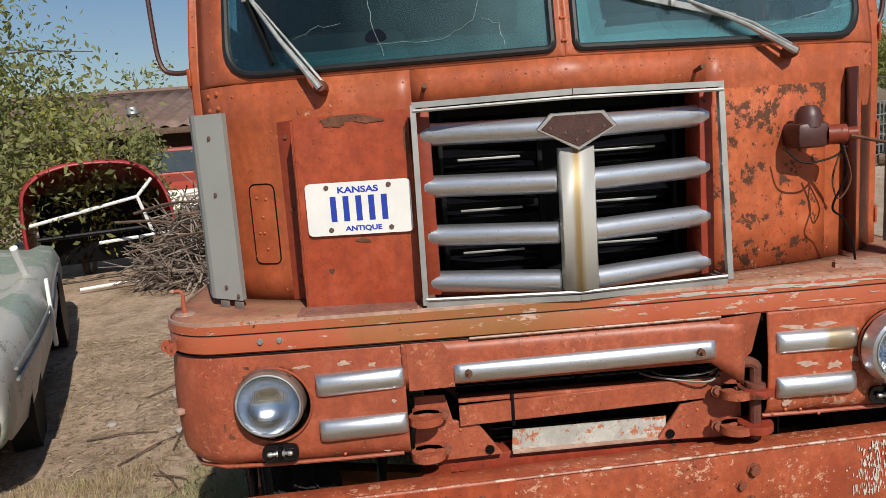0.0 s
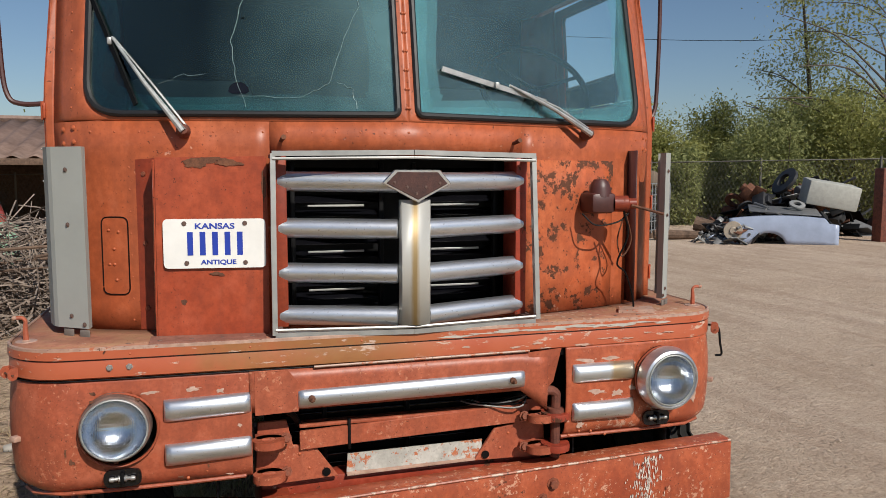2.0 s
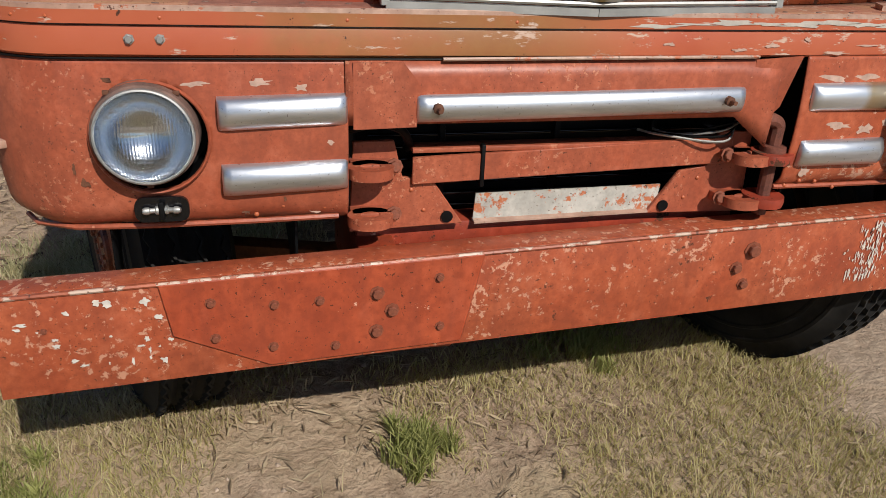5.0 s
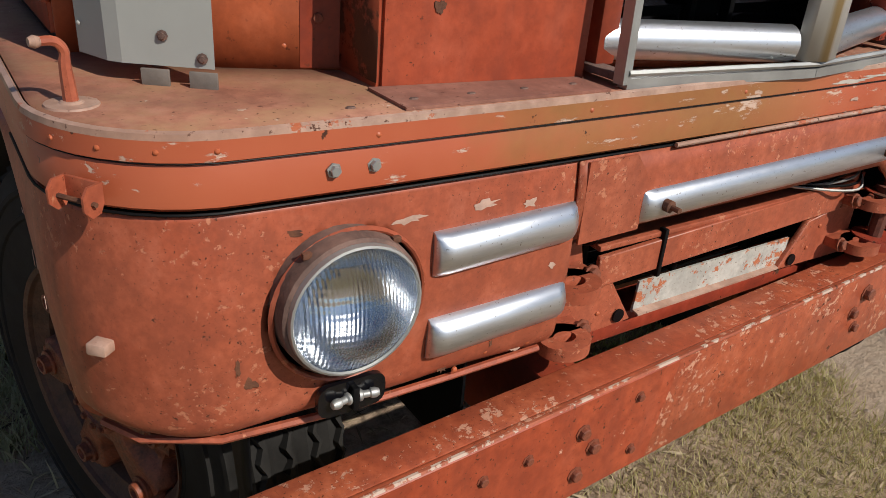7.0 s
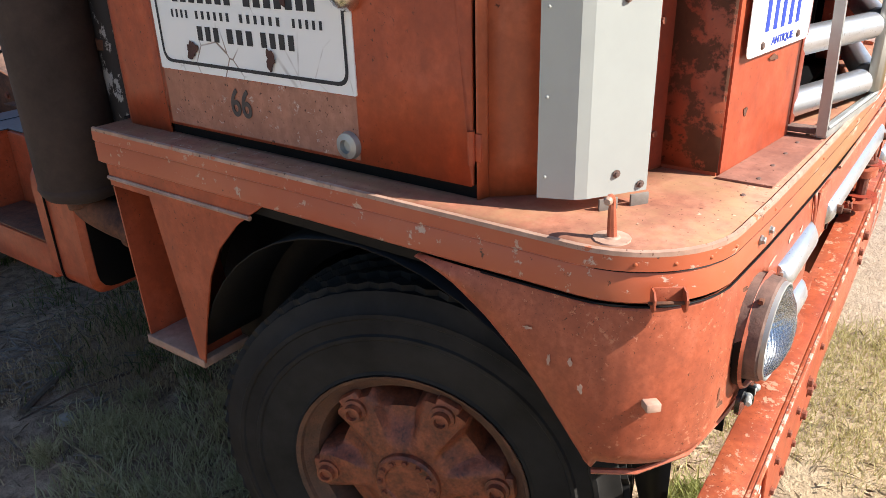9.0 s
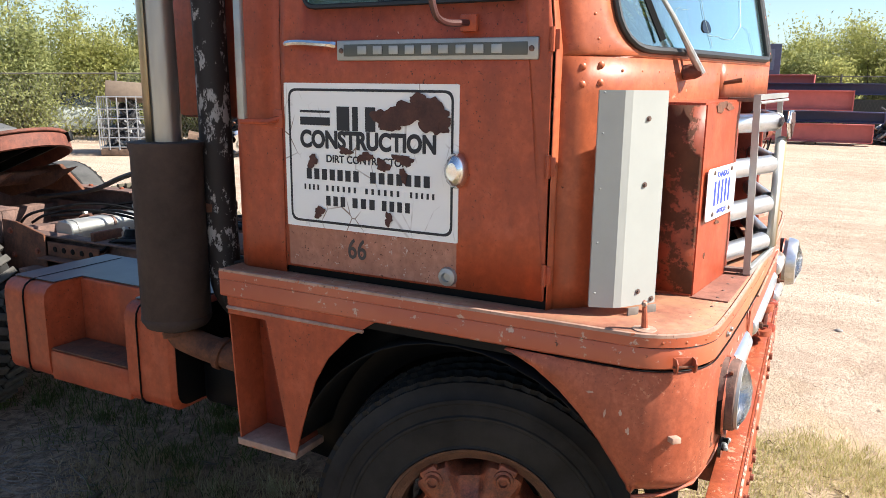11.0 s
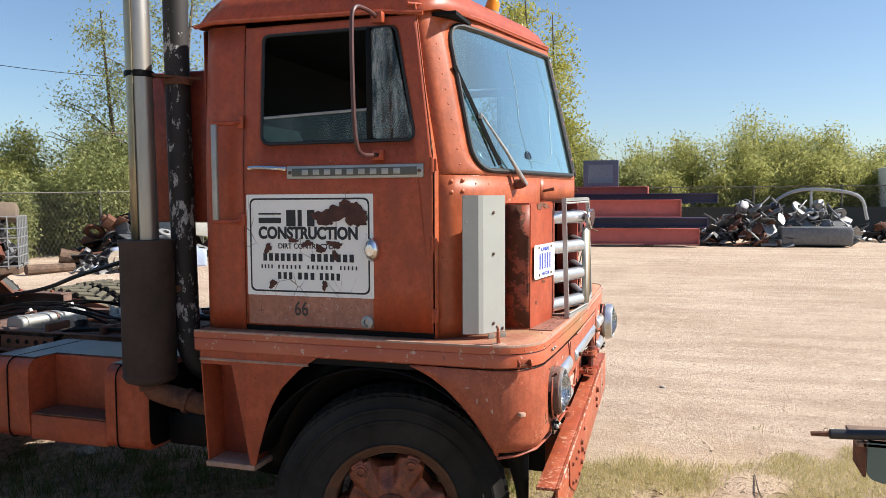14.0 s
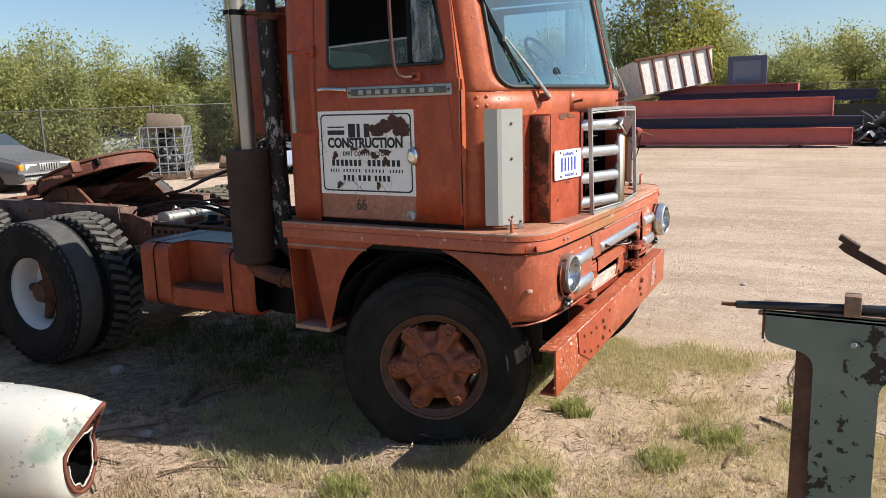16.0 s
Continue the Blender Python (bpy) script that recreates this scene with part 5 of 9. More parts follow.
# headlamps
for s in (-1, 1):
    c = Vector((s * (0.888 if s < 0 else 0.918), -0.098, 0.996 if s < 0 else 1.022))
    fender = left_skin if s < 0 else right_skin
    part("lamp_recess", lathe([(0.109, 0.0), (0.107, 0.03), (0.104, 0.09), (0.0, 0.10)], c + Vector((0, -0.0, 0)), (0, 1, 0), 32), black_metal, fender)
    part("recess_lip", lathe([(0.1045, 0.008), (0.106, 0.001), (0.109, -0.001), (0.1125, 0.005)], c, (0, 1, 0), 36), paint_worn, fender)
    c = c + (Vector((0, -0.022, 0)) if s > 0 else Vector((-0.007, 0.004, 0.011)))
    lamp = part("headlamp", lathe([(0.0, 0.075), (0.04, 0.066), (0.07, 0.04), (0.088, 0.004), (0.090, -0.004)], c + Vector((0, -0.026, 0)), (0, 1, 0), 36), mirror_metal, truck, "round sealed-beam headlamp" + (" without its trim ring" if s < 0 else " in a dull chrome ring"))
    lens = part("lens", lathe([(0.0, -0.032), (0.03, -0.030), (0.06, -0.021), (0.08, -0.009), (0.0885, 0.0)], c + Vector((0, -0.030, 0)), (0, 1, 0), 36), lens_glass, lamp, "fluted glass lens")
    lens.visible_shadow = False
    part("retaining_ring", lathe([(0.0865, -0.004), (0.0885, -0.007), (0.0915, -0.006), (0.0925, 0.004)], c + Vector((0, -0.030, 0)), (0, 1, 0), 36), alloy, lamp)
    part("lamp_bucket", lathe([(0.0925, 0.002), (0.097, 0.006), (0.099, 0.03), (0.100, 0.07)], c + Vector((0, -0.030, 0)), (0, 1, 0), 36), alloy if s > 0 else frame_grime, lamp)
    if s > 0:
        part("trim_ring", lathe([(0.090, 0.006), (0.092, -0.006), (0.097, -0.012), (0.105, -0.008), (0.112, 0.010), (0.115, 0.032)], c + Vector((0, -0.026, 0)), (0, 1, 0), 40), chrome, lamp, "dull chrome trim ring")
    for a in (0.9, 2.2, 4.7):
        part("adjuster", box((-0.006, -0.004, -0.004), (0.006, 0.004, 0.004), 0.001, m=Matrix.Translation(c + Vector((0.101 * math.cos(a), -0.012, 0.101 * math.sin(a))))), rust, lamp)
    m = Matrix.Translation((s * (0.882 if s < 0 else 0.898), -0.084, 0.850 if s < 0 else 0.872))
    mark = part("marker_lamp", prism([m @ Vector((p.x, 0, p.y)) for p in round_rect([(-0.052, -0.026), (0.052, -0.026), (0.052, 0.026), (-0.052, 0.026)], 0.022, 6, 1)], (0, -0.009, 0)), black_gloss, truck, "black oval marker lamp base without a lens")
    for dx in (-0.022, 0.022):
        part("bulb_socket", lathe([(0.0, 0.030), (0.005, 0.029), (0.0075, 0.024), (0.0075, 0.017), (0.0055, 0.015), (0.0055, 0.006), (0.009, 0.004), (0.009, 0.0)], m @ Vector((0.35 * dx, -0.013, 0.001)), (math.copysign(1, dx), -0.25, 0.05), 12), alloy, mark)
    part("socket_bracket", box((-0.005, -0.022, -0.018), (0.005, -0.008, 0.020), 0.002, m=m), black_metal, mark)

# small fittings on the fender corner
for s in (-1, 1):
    crank = part("cover_latch", tube(curve([(s * 1.157, 0.088, 1.236), (s * 1.158, 0.090, 1.28), (s * 1.157, 0.091, 1.298), (s * 1.166, 0.090, 1.309), (s * 1.185, 0.086, 1.310)], 5), [0.0088 - 0.003 * min(1.0, k / 8) for k in range(21)], 8), paint_worn, truck, "bent steel pin on the fender deck")
    part("latch_foot", lathe([(0.0, 0.006), (0.011, 0.006), (0.014, 0.0035), (0.030, 0.003), (0.031, 0.0)], (s * 1.157, 0.088, 1.2365), (0, 0, 1), 14), rim_worn, crank)
    part("latch_knob", lathe([(0.0, 0.009), (0.005, 0.008), (0.0075, 0.002), (0.0055, -0.004)], (s * 1.184, 0.086, 1.310), (s, -0.2, 0), 10), rim_worn, crank)
    clip_m = pose(s * 1.166, -0.008, 1.172, 0, 0, s * 55)
    hook = part("clip_bracket", box((-0.024, -0.010, -0.016), (0.024, -0.006, 0.014), 0.001, m=clip_m), paint_worn, truck, "small bent steel clip")
    for e in (-0.024, 0.024):
        ear = [(-0.006, 0.014), (-0.026, 0.014), (-0.034, 0.004), (-0.034, -0.012), (-0.024, -0.022), (-0.012, -0.020), (-0.006, -0.010)]
        part("clip_ear", prism([clip_m @ Vector((e, y, z)) for y, z in ear], clip_m.to_3x3() @ Vector((0.003, 0, 0))), paint_worn, hook)
    part("clip_pin", tube([clip_m @ Vector((-0.03, -0.022, -0.006)), clip_m @ Vector((0.032, -0.022, -0.006))], 0.003, 6), rust, hook)
    stub = pose(s * 1.150, 0.018, 0.963, 0, -4, -135 if s < 0 else -45)
    peg = part("lamp_stub", box((0.0, -0.013, -0.004), (0.050, 0.013, 0.012), 0.003, m=stub), rim_worn, truck, "broken white lamp stub on the fender")
    part("torn_socket", lathe([(0.0, 0.006), (0.010, 0.007), (0.015, 0.012), (0.019, 0.004), (0.021, 0.0)], stub @ Vector((0.0, 0.0, -0.003)), stub.to_3x3() @ Vector((1, 0, 0)), 14, wobble=None), rust, peg)
part("side_handle", tube(curve([(1.20, 0.06, 1.165), (1.232, 0.03, 1.16), (1.238, 0.02, 1.10), (1.246, 0.02, 1.055), (1.225, 0.03, 1.05)], 6), 0.0045, 6), black_metal, truck, "black wire bracket")

# ---------------------------------------------------------------- tow gear between the fenders
gear = part("front_crossmember", box((-0.48, 0.02, 0.69), (0.50, 0.10, 0.745), 0.006), paint_red, truck, "dull red front crossmember")
chan = prism([(-0.36, -0.025, 0.856), (0.435, -0.025, 0.880), (0.43, -0.025, 0.945), (-0.36, -0.025, 0.918)], (0, 0.012, 0), bevel=0.002)
chan = box((-0.36, -0.02, 0.915), (0.43, 0.03, 0.926), 0.002, chan, m=Matrix.Translation((0, 0, 0.012)))
part("cross_bar", chan, paint_worn, gear, "orange cross bar")
part("strap", box((-0.205, -0.03, 0.845), (-0.195, -0.012, 0.945), 0.003, m=Matrix.Translation((0, 0, 0.0))), black_metal, gear)
for s in (-1, 1):
    gus = prism([(s * 0.50, -0.012, 0.745), (s * 0.235, -0.012, 0.752), (s * 0.31, -0.012, 0.86), (s * 0.38, -0.012, 0.87), (s * 0.40, -0.012, 0.955), (s * 0.49, -0.012, 0.955)], (0, 0.014, 0), bevel=0.002)
    gusset = part("gusset", gus, paint_worn, gear, "bolted triangular gusset plate")
    for x, z in ((0.33, 0.79), (0.36, 0.84), (0.45, 0.78)):
        piece("rivet", RIVET, at_point((s * x, -0.013, z), (0, -1, 0)), gusset)
    part("hole", lathe([(0.014, 0.0), (0.014, 0.004), (0.0, 0.004)], (s * 0.275, -0.0135, 0.772), (0, -1, 0), 14), black_metal, gusset)
    for z in (0.905, 0.795):
        c = Vector((s * 0.46, -0.065, z))
        bm = bmesh.new()
        ringo, ringi = [], []
        for k in range(20):
            a = k * math.tau / 20
            ringo.append((0.05 * math.cos(a) * 1.0, 0.042 * math.sin(a)))
            ringi.append((0.022 * math.cos(a), 0.016 * math.sin(a)))
        vo = [[bm.verts.new(c + Vector((x, y, h))) for x, y in ringo] for h in (-0.012, 0.012)]
        vi = [[bm.verts.new(c + Vector((x, y, h))) for x, y in ringi] for h in (-0.012, 0.012)]
        for k in range(20):
            j = (k + 1) % 20
            bm.faces.new((vo[0][k], vo[0][j], vo[1][j], vo[1][k]))
            bm.faces.new((vi[0][k], vi[0][j], vi[1][j], vi[1][k]))
            bm.faces.new((vo[1][k], vo[1][j], vi[1][j], vi[1][k]))
            bm.faces.new((vo[0][k], vo[0][j], vi[0][j], vi[0][k]))
        lug = part("tow_lug", bm, paint_worn, gear, "worn towing lug with a round hole", smooth=30)
        part("lug_web", box((s * 0.40, -0.06, z - 0.012), (s * 0.50, 0.0, z + 0.012), 0.004), paint_worn, lug)
        piece("bolt", BOLT, at_point((s * 0.405, -0.05, z + 0.004), (0, -1, 0.2), 0, 1.0), lug)
pin = part("tow_pin", tube(curve([(0.515, -0.065, 0.76), (0.515, -0.065, 0.95), (0.513, -0.065, 0.985), (0.485, -0.066, 0.998), (0.455, -0.066, 0.985)], 5), 0.017, 10), rust_red, truck, "rusty bent tow pin")
part("pin_collar", lathe([(0.03, -0.012), (0.032, 0.0), (0.03, 0.012), (0.017, 0.014)], (0.515, -0.065, 0.922), (0, 0, 1), 14), rust_red, pin)
for x in (0.515,):
    for z in (0.908, 0.798):
        part("pin_lug", lathe([(0.018, -0.012), (0.05, -0.012), (0.052, 0.0), (0.05, 0.012), (0.018, 0.012)], (x, -0.065, z), (0, 0, 1), 18), paint_red, pin)
angle = prism([(-0.205, 0.01, 0.748), (-0.20, 0.01, 0.815), (0.268, 0.0, 0.822), (0.262, 0.0, 0.758)], (0, 0.004, 0))
white_angle = part("angle_iron", angle, paint("paint_angle", (0.47, 0.46, 0.41), (0.54, 0.52, 0.47), chip=0.555, rust=0.62, primer=(0.45, 0.15, 0.07), size=1.3), truck, "white painted angle iron with worn patches", thick=0.002)
part("angle_flange", prism([(-0.205, -0.006, 0.746), (0.265, -0.012, 0.754), (0.265, 0.006, 0.758), (-0.205, 0.012, 0.75)], (0, 0, 0.004)), rim_worn, white_angle)
cooler = part("oil_cooler", box((-0.46, 0.14, 0.72), (0.50, 0.20, 1.02)), black_metal, truck, "black cooler fins behind the cross bar")
for k in range(9):
    part("fin", box((-0.44, 0.118, 0.745 + k * 0.03), (0.48, 0.138, 0.751 + k * 0.03), 0.001), black_gloss, cooler)
for x in (-0.27, 0.02, 0.28):
    part("cooler_rib", box((x, 0.105, 0.74), (x + 0.015, 0.12, 1.0), 0.002), black_metal, cooler)
for k in range(4):
    part("wire", tube(curve([(0.46 - 0.01 * k, -0.02, 0.985), (0.38, -0.03 - 0.01 * k, 0.975 - 0.01 * k), (0.30 - 0.02 * k, -0.01, 0.952), (0.26 - 0.02 * k, 0.03, 0.955)], 6), 0.003, 5), alloy if k % 2 else black_metal, truck, "loose wire")
part("hose", tube(curve([(-0.50, -0.02, 0.985), (-0.44, -0.035, 1.0), (-0.39, -0.03, 0.985), (-0.365, 0.0, 0.945), (-0.36, 0.05, 0.92)], 6), 0.010, 8), black_metal, truck, "black hose")

# ---------------------------------------------------------------- bumper
BT = pose(0, -0.119, 0, 0, -1.05, 1.9)      # it hangs lower and farther forward at one end
bump_paint = paint("paint_bumper", (0.36, 0.068, 0.028), (0.44, 0.115, 0.05), chip=0.575, rust=0.625, primer=(0.52, 0.25, 0.16), size=1.5)
edge_worn = paint("paint_edge", (0.36, 0.075, 0.032), (0.47, 0.16, 0.085), chip=0.52, rust=0.62, primer=(0.50, 0.36, 0.28), size=0.6)
bumper = part("bumper", box((-1.21, 0.0, 0.503), (1.245, 0.012, 0.731), 0.003, m=BT), bump_paint, truck, "heavy orange channel bumper, paint worn")
part("bumper_flange", box((-1.21, 0.0125, 0.718), (1.245, 0.085, 0.731), 0.003, m=BT), bump_paint, bumper)
part("bumper_flange", box((-1.21, 0.0125, 0.503), (1.245, 0.085, 0.515), 0.003, m=BT), bump_paint, bumper)
part("bumper_edge", tube([BT @ Vector((-1.205, -0.001, 0.729)), BT @ Vector((1.24, -0.001, 0.729))], 0.0045, 6), edge_worn, bumper)
repair = prism([BT @ Vector((x, -0.007, z)) for x, z in ((-0.888, 0.729), (-0.872, 0.610), (-0.68, 0.512), (-0.25, 0.515), (-0.20, 0.729))], (0, 0.007, 0), bevel=0.002)
plate2 = part("repair_plate", repair, paint_box, bumper, "riveted repair plate")
for x, z in ((-0.803, 0.664), (-0.676, 0.647), (-0.581, 0.647), (-0.456, 0.653), (-0.423, 0.608), (-0.458, 0.559), (-0.317, 0.678), (-0.312, 0.555), (-0.799, 0.58), (-0.682, 0.546), (-0.549, 0.533)):
    big = x in (-0.456, -0.423, -0.458)
    piece("bolt", BOLT, at_point((x, -0.126 + 0.0332 * x, z), (0.033, -1, 0), 0, 0.95 if big else 0.65), plate2)
for x, z, k in ((0.493, 0.676, 1.3), (0.455, 0.630, 1.0), (0.484, 0.583, 0.9), (0.85, 0.70, 0.4), (0.95, 0.60, 0.4), (-1.12, 0.63, 0.4)):
    piece("bolt", BOLT, at_point((x, -0.119 + 0.0332 * x, z), (0.033, -1, 0), 0, k), bumper)
for x in (-0.44, 0.46):
    part("frame_horn", box((x - 0.045, -0.10, 0.52), (x + 0.045, 0.45, 0.72), 0.008), paint_dark, truck)
part("licence_bracket", box((-0.36, -0.06, 0.45), (-0.26, -0.03, 0.52), 0.003), paint_dark, bumper)

rnd = random.Random(12)
worn_grey = plain("worn_grey", (0.50, 0.45, 0.39), 0.7, 0, 0.3, 40)
drip_white = plain("drip_white", (0.66, 0.60, 0.53), 0.8, 0, 0.3, 60, 0.05)
for k in range(170):
    x, z = 0.86 + rnd.gauss(0, 0.032), rnd.uniform(0.565, 0.728)
    scar(x + 0.25 * (z - 0.65), -0.1214 + 0.0332 * x, z, rnd.uniform(0.0008, 0.003), rnd.uniform(0.002, 0.014), (0.033, -1, 0), 1400 + k, drip_white, bumper)
for k in range(26):
    x = -1.0 + rnd.gauss(0, 0.11)
    scar(x, -0.1214 + 0.0332 * x, rnd.uniform(0.53, 0.69), rnd.uniform(0.002, 0.012), rnd.uniform(0.002, 0.010), (0.033, -1, 0), 1600 + k, drip_white, bumper)
for k, (x, z, ru, rv) in enumerate(((0.62, 1.098, 0.055, 0.013), (0.70, 1.10, 0.05, 0.010), (0.79, 1.075, 0.03, 0.016), (0.66, 0.985, 0.05, 0.012), (0.74, 0.975, 0.035, 0.018), (0.585, 0.90, 0.014, 0.03), (0.60, 0.87, 0.02, 0.018), (0.80, 0.99, 0.02, 0.014), (1.06, 0.93, 0.02, 0.03), (0.57, 1.06, 0.012, 0.02))):
    scar(x, skin_y(x, z), z, ru * 0.8, rv * 0.8, (0, -1, 0), 430 + k, flake_pale, right_skin)
for k in range(10):
    x = 0.15 + 0.085 * k
    scar(x, line_y(x) - 0.0016, 1.224 - rnd.uniform(0, 0.012), rnd.uniform(0.03, 0.07), rnd.uniform(0.003, 0.007), (0, -1, 0), 450 + k, worn_grey, deck)
    scar(x + 0.03, line_y(x) + 0.0008, 1.175 + rnd.uniform(-0.03, 0.012), rnd.uniform(0.01, 0.04), rnd.uniform(0.002, 0.006), (0, -1, 0), 470 + k, flake_pale, deck)

# ---------------------------------------------------------------- side fender legs and wheel housings
for s in (-1, 1):
    leg_pts = [(1.43, 1.149), (0.855, 1.149), (0.95, 1.085), (1.03, 1.005), (1.08, 0.92), (1.115, 0.82), (1.14, 0.74), (1.165, 0.645), (1.185, 0.645), (1.27, 1.09), (1.43, 1.09)]
    leg = part("fender_leg", prism([(s * 1.205, y, z) for y, z in leg_pts], (s * -0.006, 0, 0), bevel=0.001), paint_side, truck, "orange rear fender leg")
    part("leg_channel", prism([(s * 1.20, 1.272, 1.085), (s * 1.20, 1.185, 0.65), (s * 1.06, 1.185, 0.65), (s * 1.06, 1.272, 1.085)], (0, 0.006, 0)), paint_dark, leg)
    part("leg_channel", prism([(s * 1.20, 1.425, 1.085), (s * 1.20, 1.40, 0.655), (s * 1.06, 1.40, 0.655), (s * 1.06, 1.425, 1.085)], (0, 0.006, 0)), paint_side, leg)
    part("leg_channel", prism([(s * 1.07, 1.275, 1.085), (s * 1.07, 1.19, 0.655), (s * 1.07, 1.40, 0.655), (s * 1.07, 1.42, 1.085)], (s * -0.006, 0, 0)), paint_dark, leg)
    part("leg_foot", box((s * 1.055, 1.165, 0.630), (s * 1.208, 1.412, 0.655), 0.004), rim_worn, leg)
    part("shelf_edge", tube([(s * 1.206, 1.43, 1.112), (s * 1.206, 0.90, 1.112)], 0.006, 6), rim_worn, leg)
    for k in range(16):
        a0 = math.radians(18 + k * 8.0)
        a1 = math.radians(18 + (k + 1) * 8.0)
        f = lambda a: (0.60 + 0.60 * math.cos(a), 0.50 + 0.615 * math.sin(a))
        if k == 0:
            bm = bmesh.new()
            prev = [bm.verts.new((s * x, f(a0)[0], f(a0)[1])) for x in (0.62, 1.195)]
        nxt = [bm.verts.new((s * x, f(a1)[0], f(a1)[1])) for x in (0.62, 1.195)]
        bm.faces.new((prev[0], prev[1], nxt[1], nxt[0]))
        prev = nxt
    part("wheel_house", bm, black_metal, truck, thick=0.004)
    # Black sheet added to fill the wheel well with the dark of its shade.
    well_shade = bmesh.new()
    arcs = [[well_shade.verts.new((s * 1.0, max(0.0, 0.58 + r * math.cos(math.radians(4 + 172 * k / 24))), min(1.19, 0.50 + r * math.sin(math.radians(4 + 172 * k / 24))))) for k in range(25)] for r in (0.535, 0.78)]
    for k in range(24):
        well_shade.faces.new((arcs[0][k], arcs[0][k + 1], arcs[1][k + 1], arcs[1][k]))
    part("well_shade_sheet", well_shade, black_metal, truck, thick=0.004)
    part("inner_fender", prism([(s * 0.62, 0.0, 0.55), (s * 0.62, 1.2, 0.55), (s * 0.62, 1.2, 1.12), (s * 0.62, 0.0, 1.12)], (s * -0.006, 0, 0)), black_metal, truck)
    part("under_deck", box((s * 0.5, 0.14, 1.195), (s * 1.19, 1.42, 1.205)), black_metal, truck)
    part("spring", box((s * 0.36, 0.15, 0.50), (s * 0.46, 1.1, 0.58), 0.01), rust, truck)
part("front_axle", tube([(-0.95, 0.56, 0.48), (-0.5, 0.56, 0.42), (0.5, 0.56, 0.42), (0.95, 0.56, 0.48)], 0.05, 8), rust, truck)

# ---------------------------------------------------------------- wheels
def tyre_bm(at, out, r=0.505, w=0.255, rim=0.272, lugs=0, n=56):
    """A truck tyre about an axis along x; out is +1 or -1."""
    prof = [(rim - 0.012, -w * 0.36), (rim + 0.01, -w * 0.44), (rim + 0.02, -w * 0.475), (rim + 0.027, -w * 0.46), (rim + 0.09, -w * 0.50), (r - 0.108, -w * 0.495), (r - 0.104, -w * 0.512), (r - 0.096, -w * 0.512), (r - 0.092, -w * 0.490), (r - 0.060, -w * 0.475), (r - 0.056, -w * 0.490), (r - 0.046, -w * 0.485), (r - 0.042, -w * 0.46), (r - 0.018, -w * 0.42)]
    tread = []
    for k in range(13):
        x = -w * 0.40 + w * 0.80 * k / 12
        groove = 0.012 if k in (3, 6, 9) else 0.0
        tread.append((r - groove, x))
    prof = prof + tread + [(p, -h) for p, h in prof[::-1]]
    return lathe(prof, at, (out, 0, 0), n)


def lug_mesh(at, out, r, w, count=44, name="lug"):
    """Heavy bar treads for a traction tyre, joined."""
    bm = bmesh.new()
    for k in range(count):
        a = k * math.tau / count
        for side in (-1, 1):
            m = Matrix.Translation(at) @ Matrix.Rotation(a + side * 0.035, 4, "X") @ Matrix.Translation((side * w * 0.24, 0, r + 0.004))
            box((-w * 0.25, -0.020, -0.02), (w * 0.25, 0.020, 0.012), 0.004, bm, m @ Matrix.Rotation(side * 0.35, 4, "Z"), 1)
    return bm


def wear_ribs(at, r, w, n=60):
    """Zigzag edges of a ribbed steer tyre."""
    bm = bmesh.new()
    for x in (-0.34, -0.12, 0.12, 0.34):
        pts = []
        for k in range(n * 2 + 1):
            a = k * math.tau / (n * 2)
            pts.append(Vector(at) + Vector((x * w + (0.006 if k % 2 else -0.006), r * math.cos(a), r * math.sin(a))))
        tube(pts, 0.016, bm=bm, caps=False, section=[(-0.9, -0.3), (0.9, -0.3), (0.9, 0.14), (-0.9, 0.14)])
    return bm


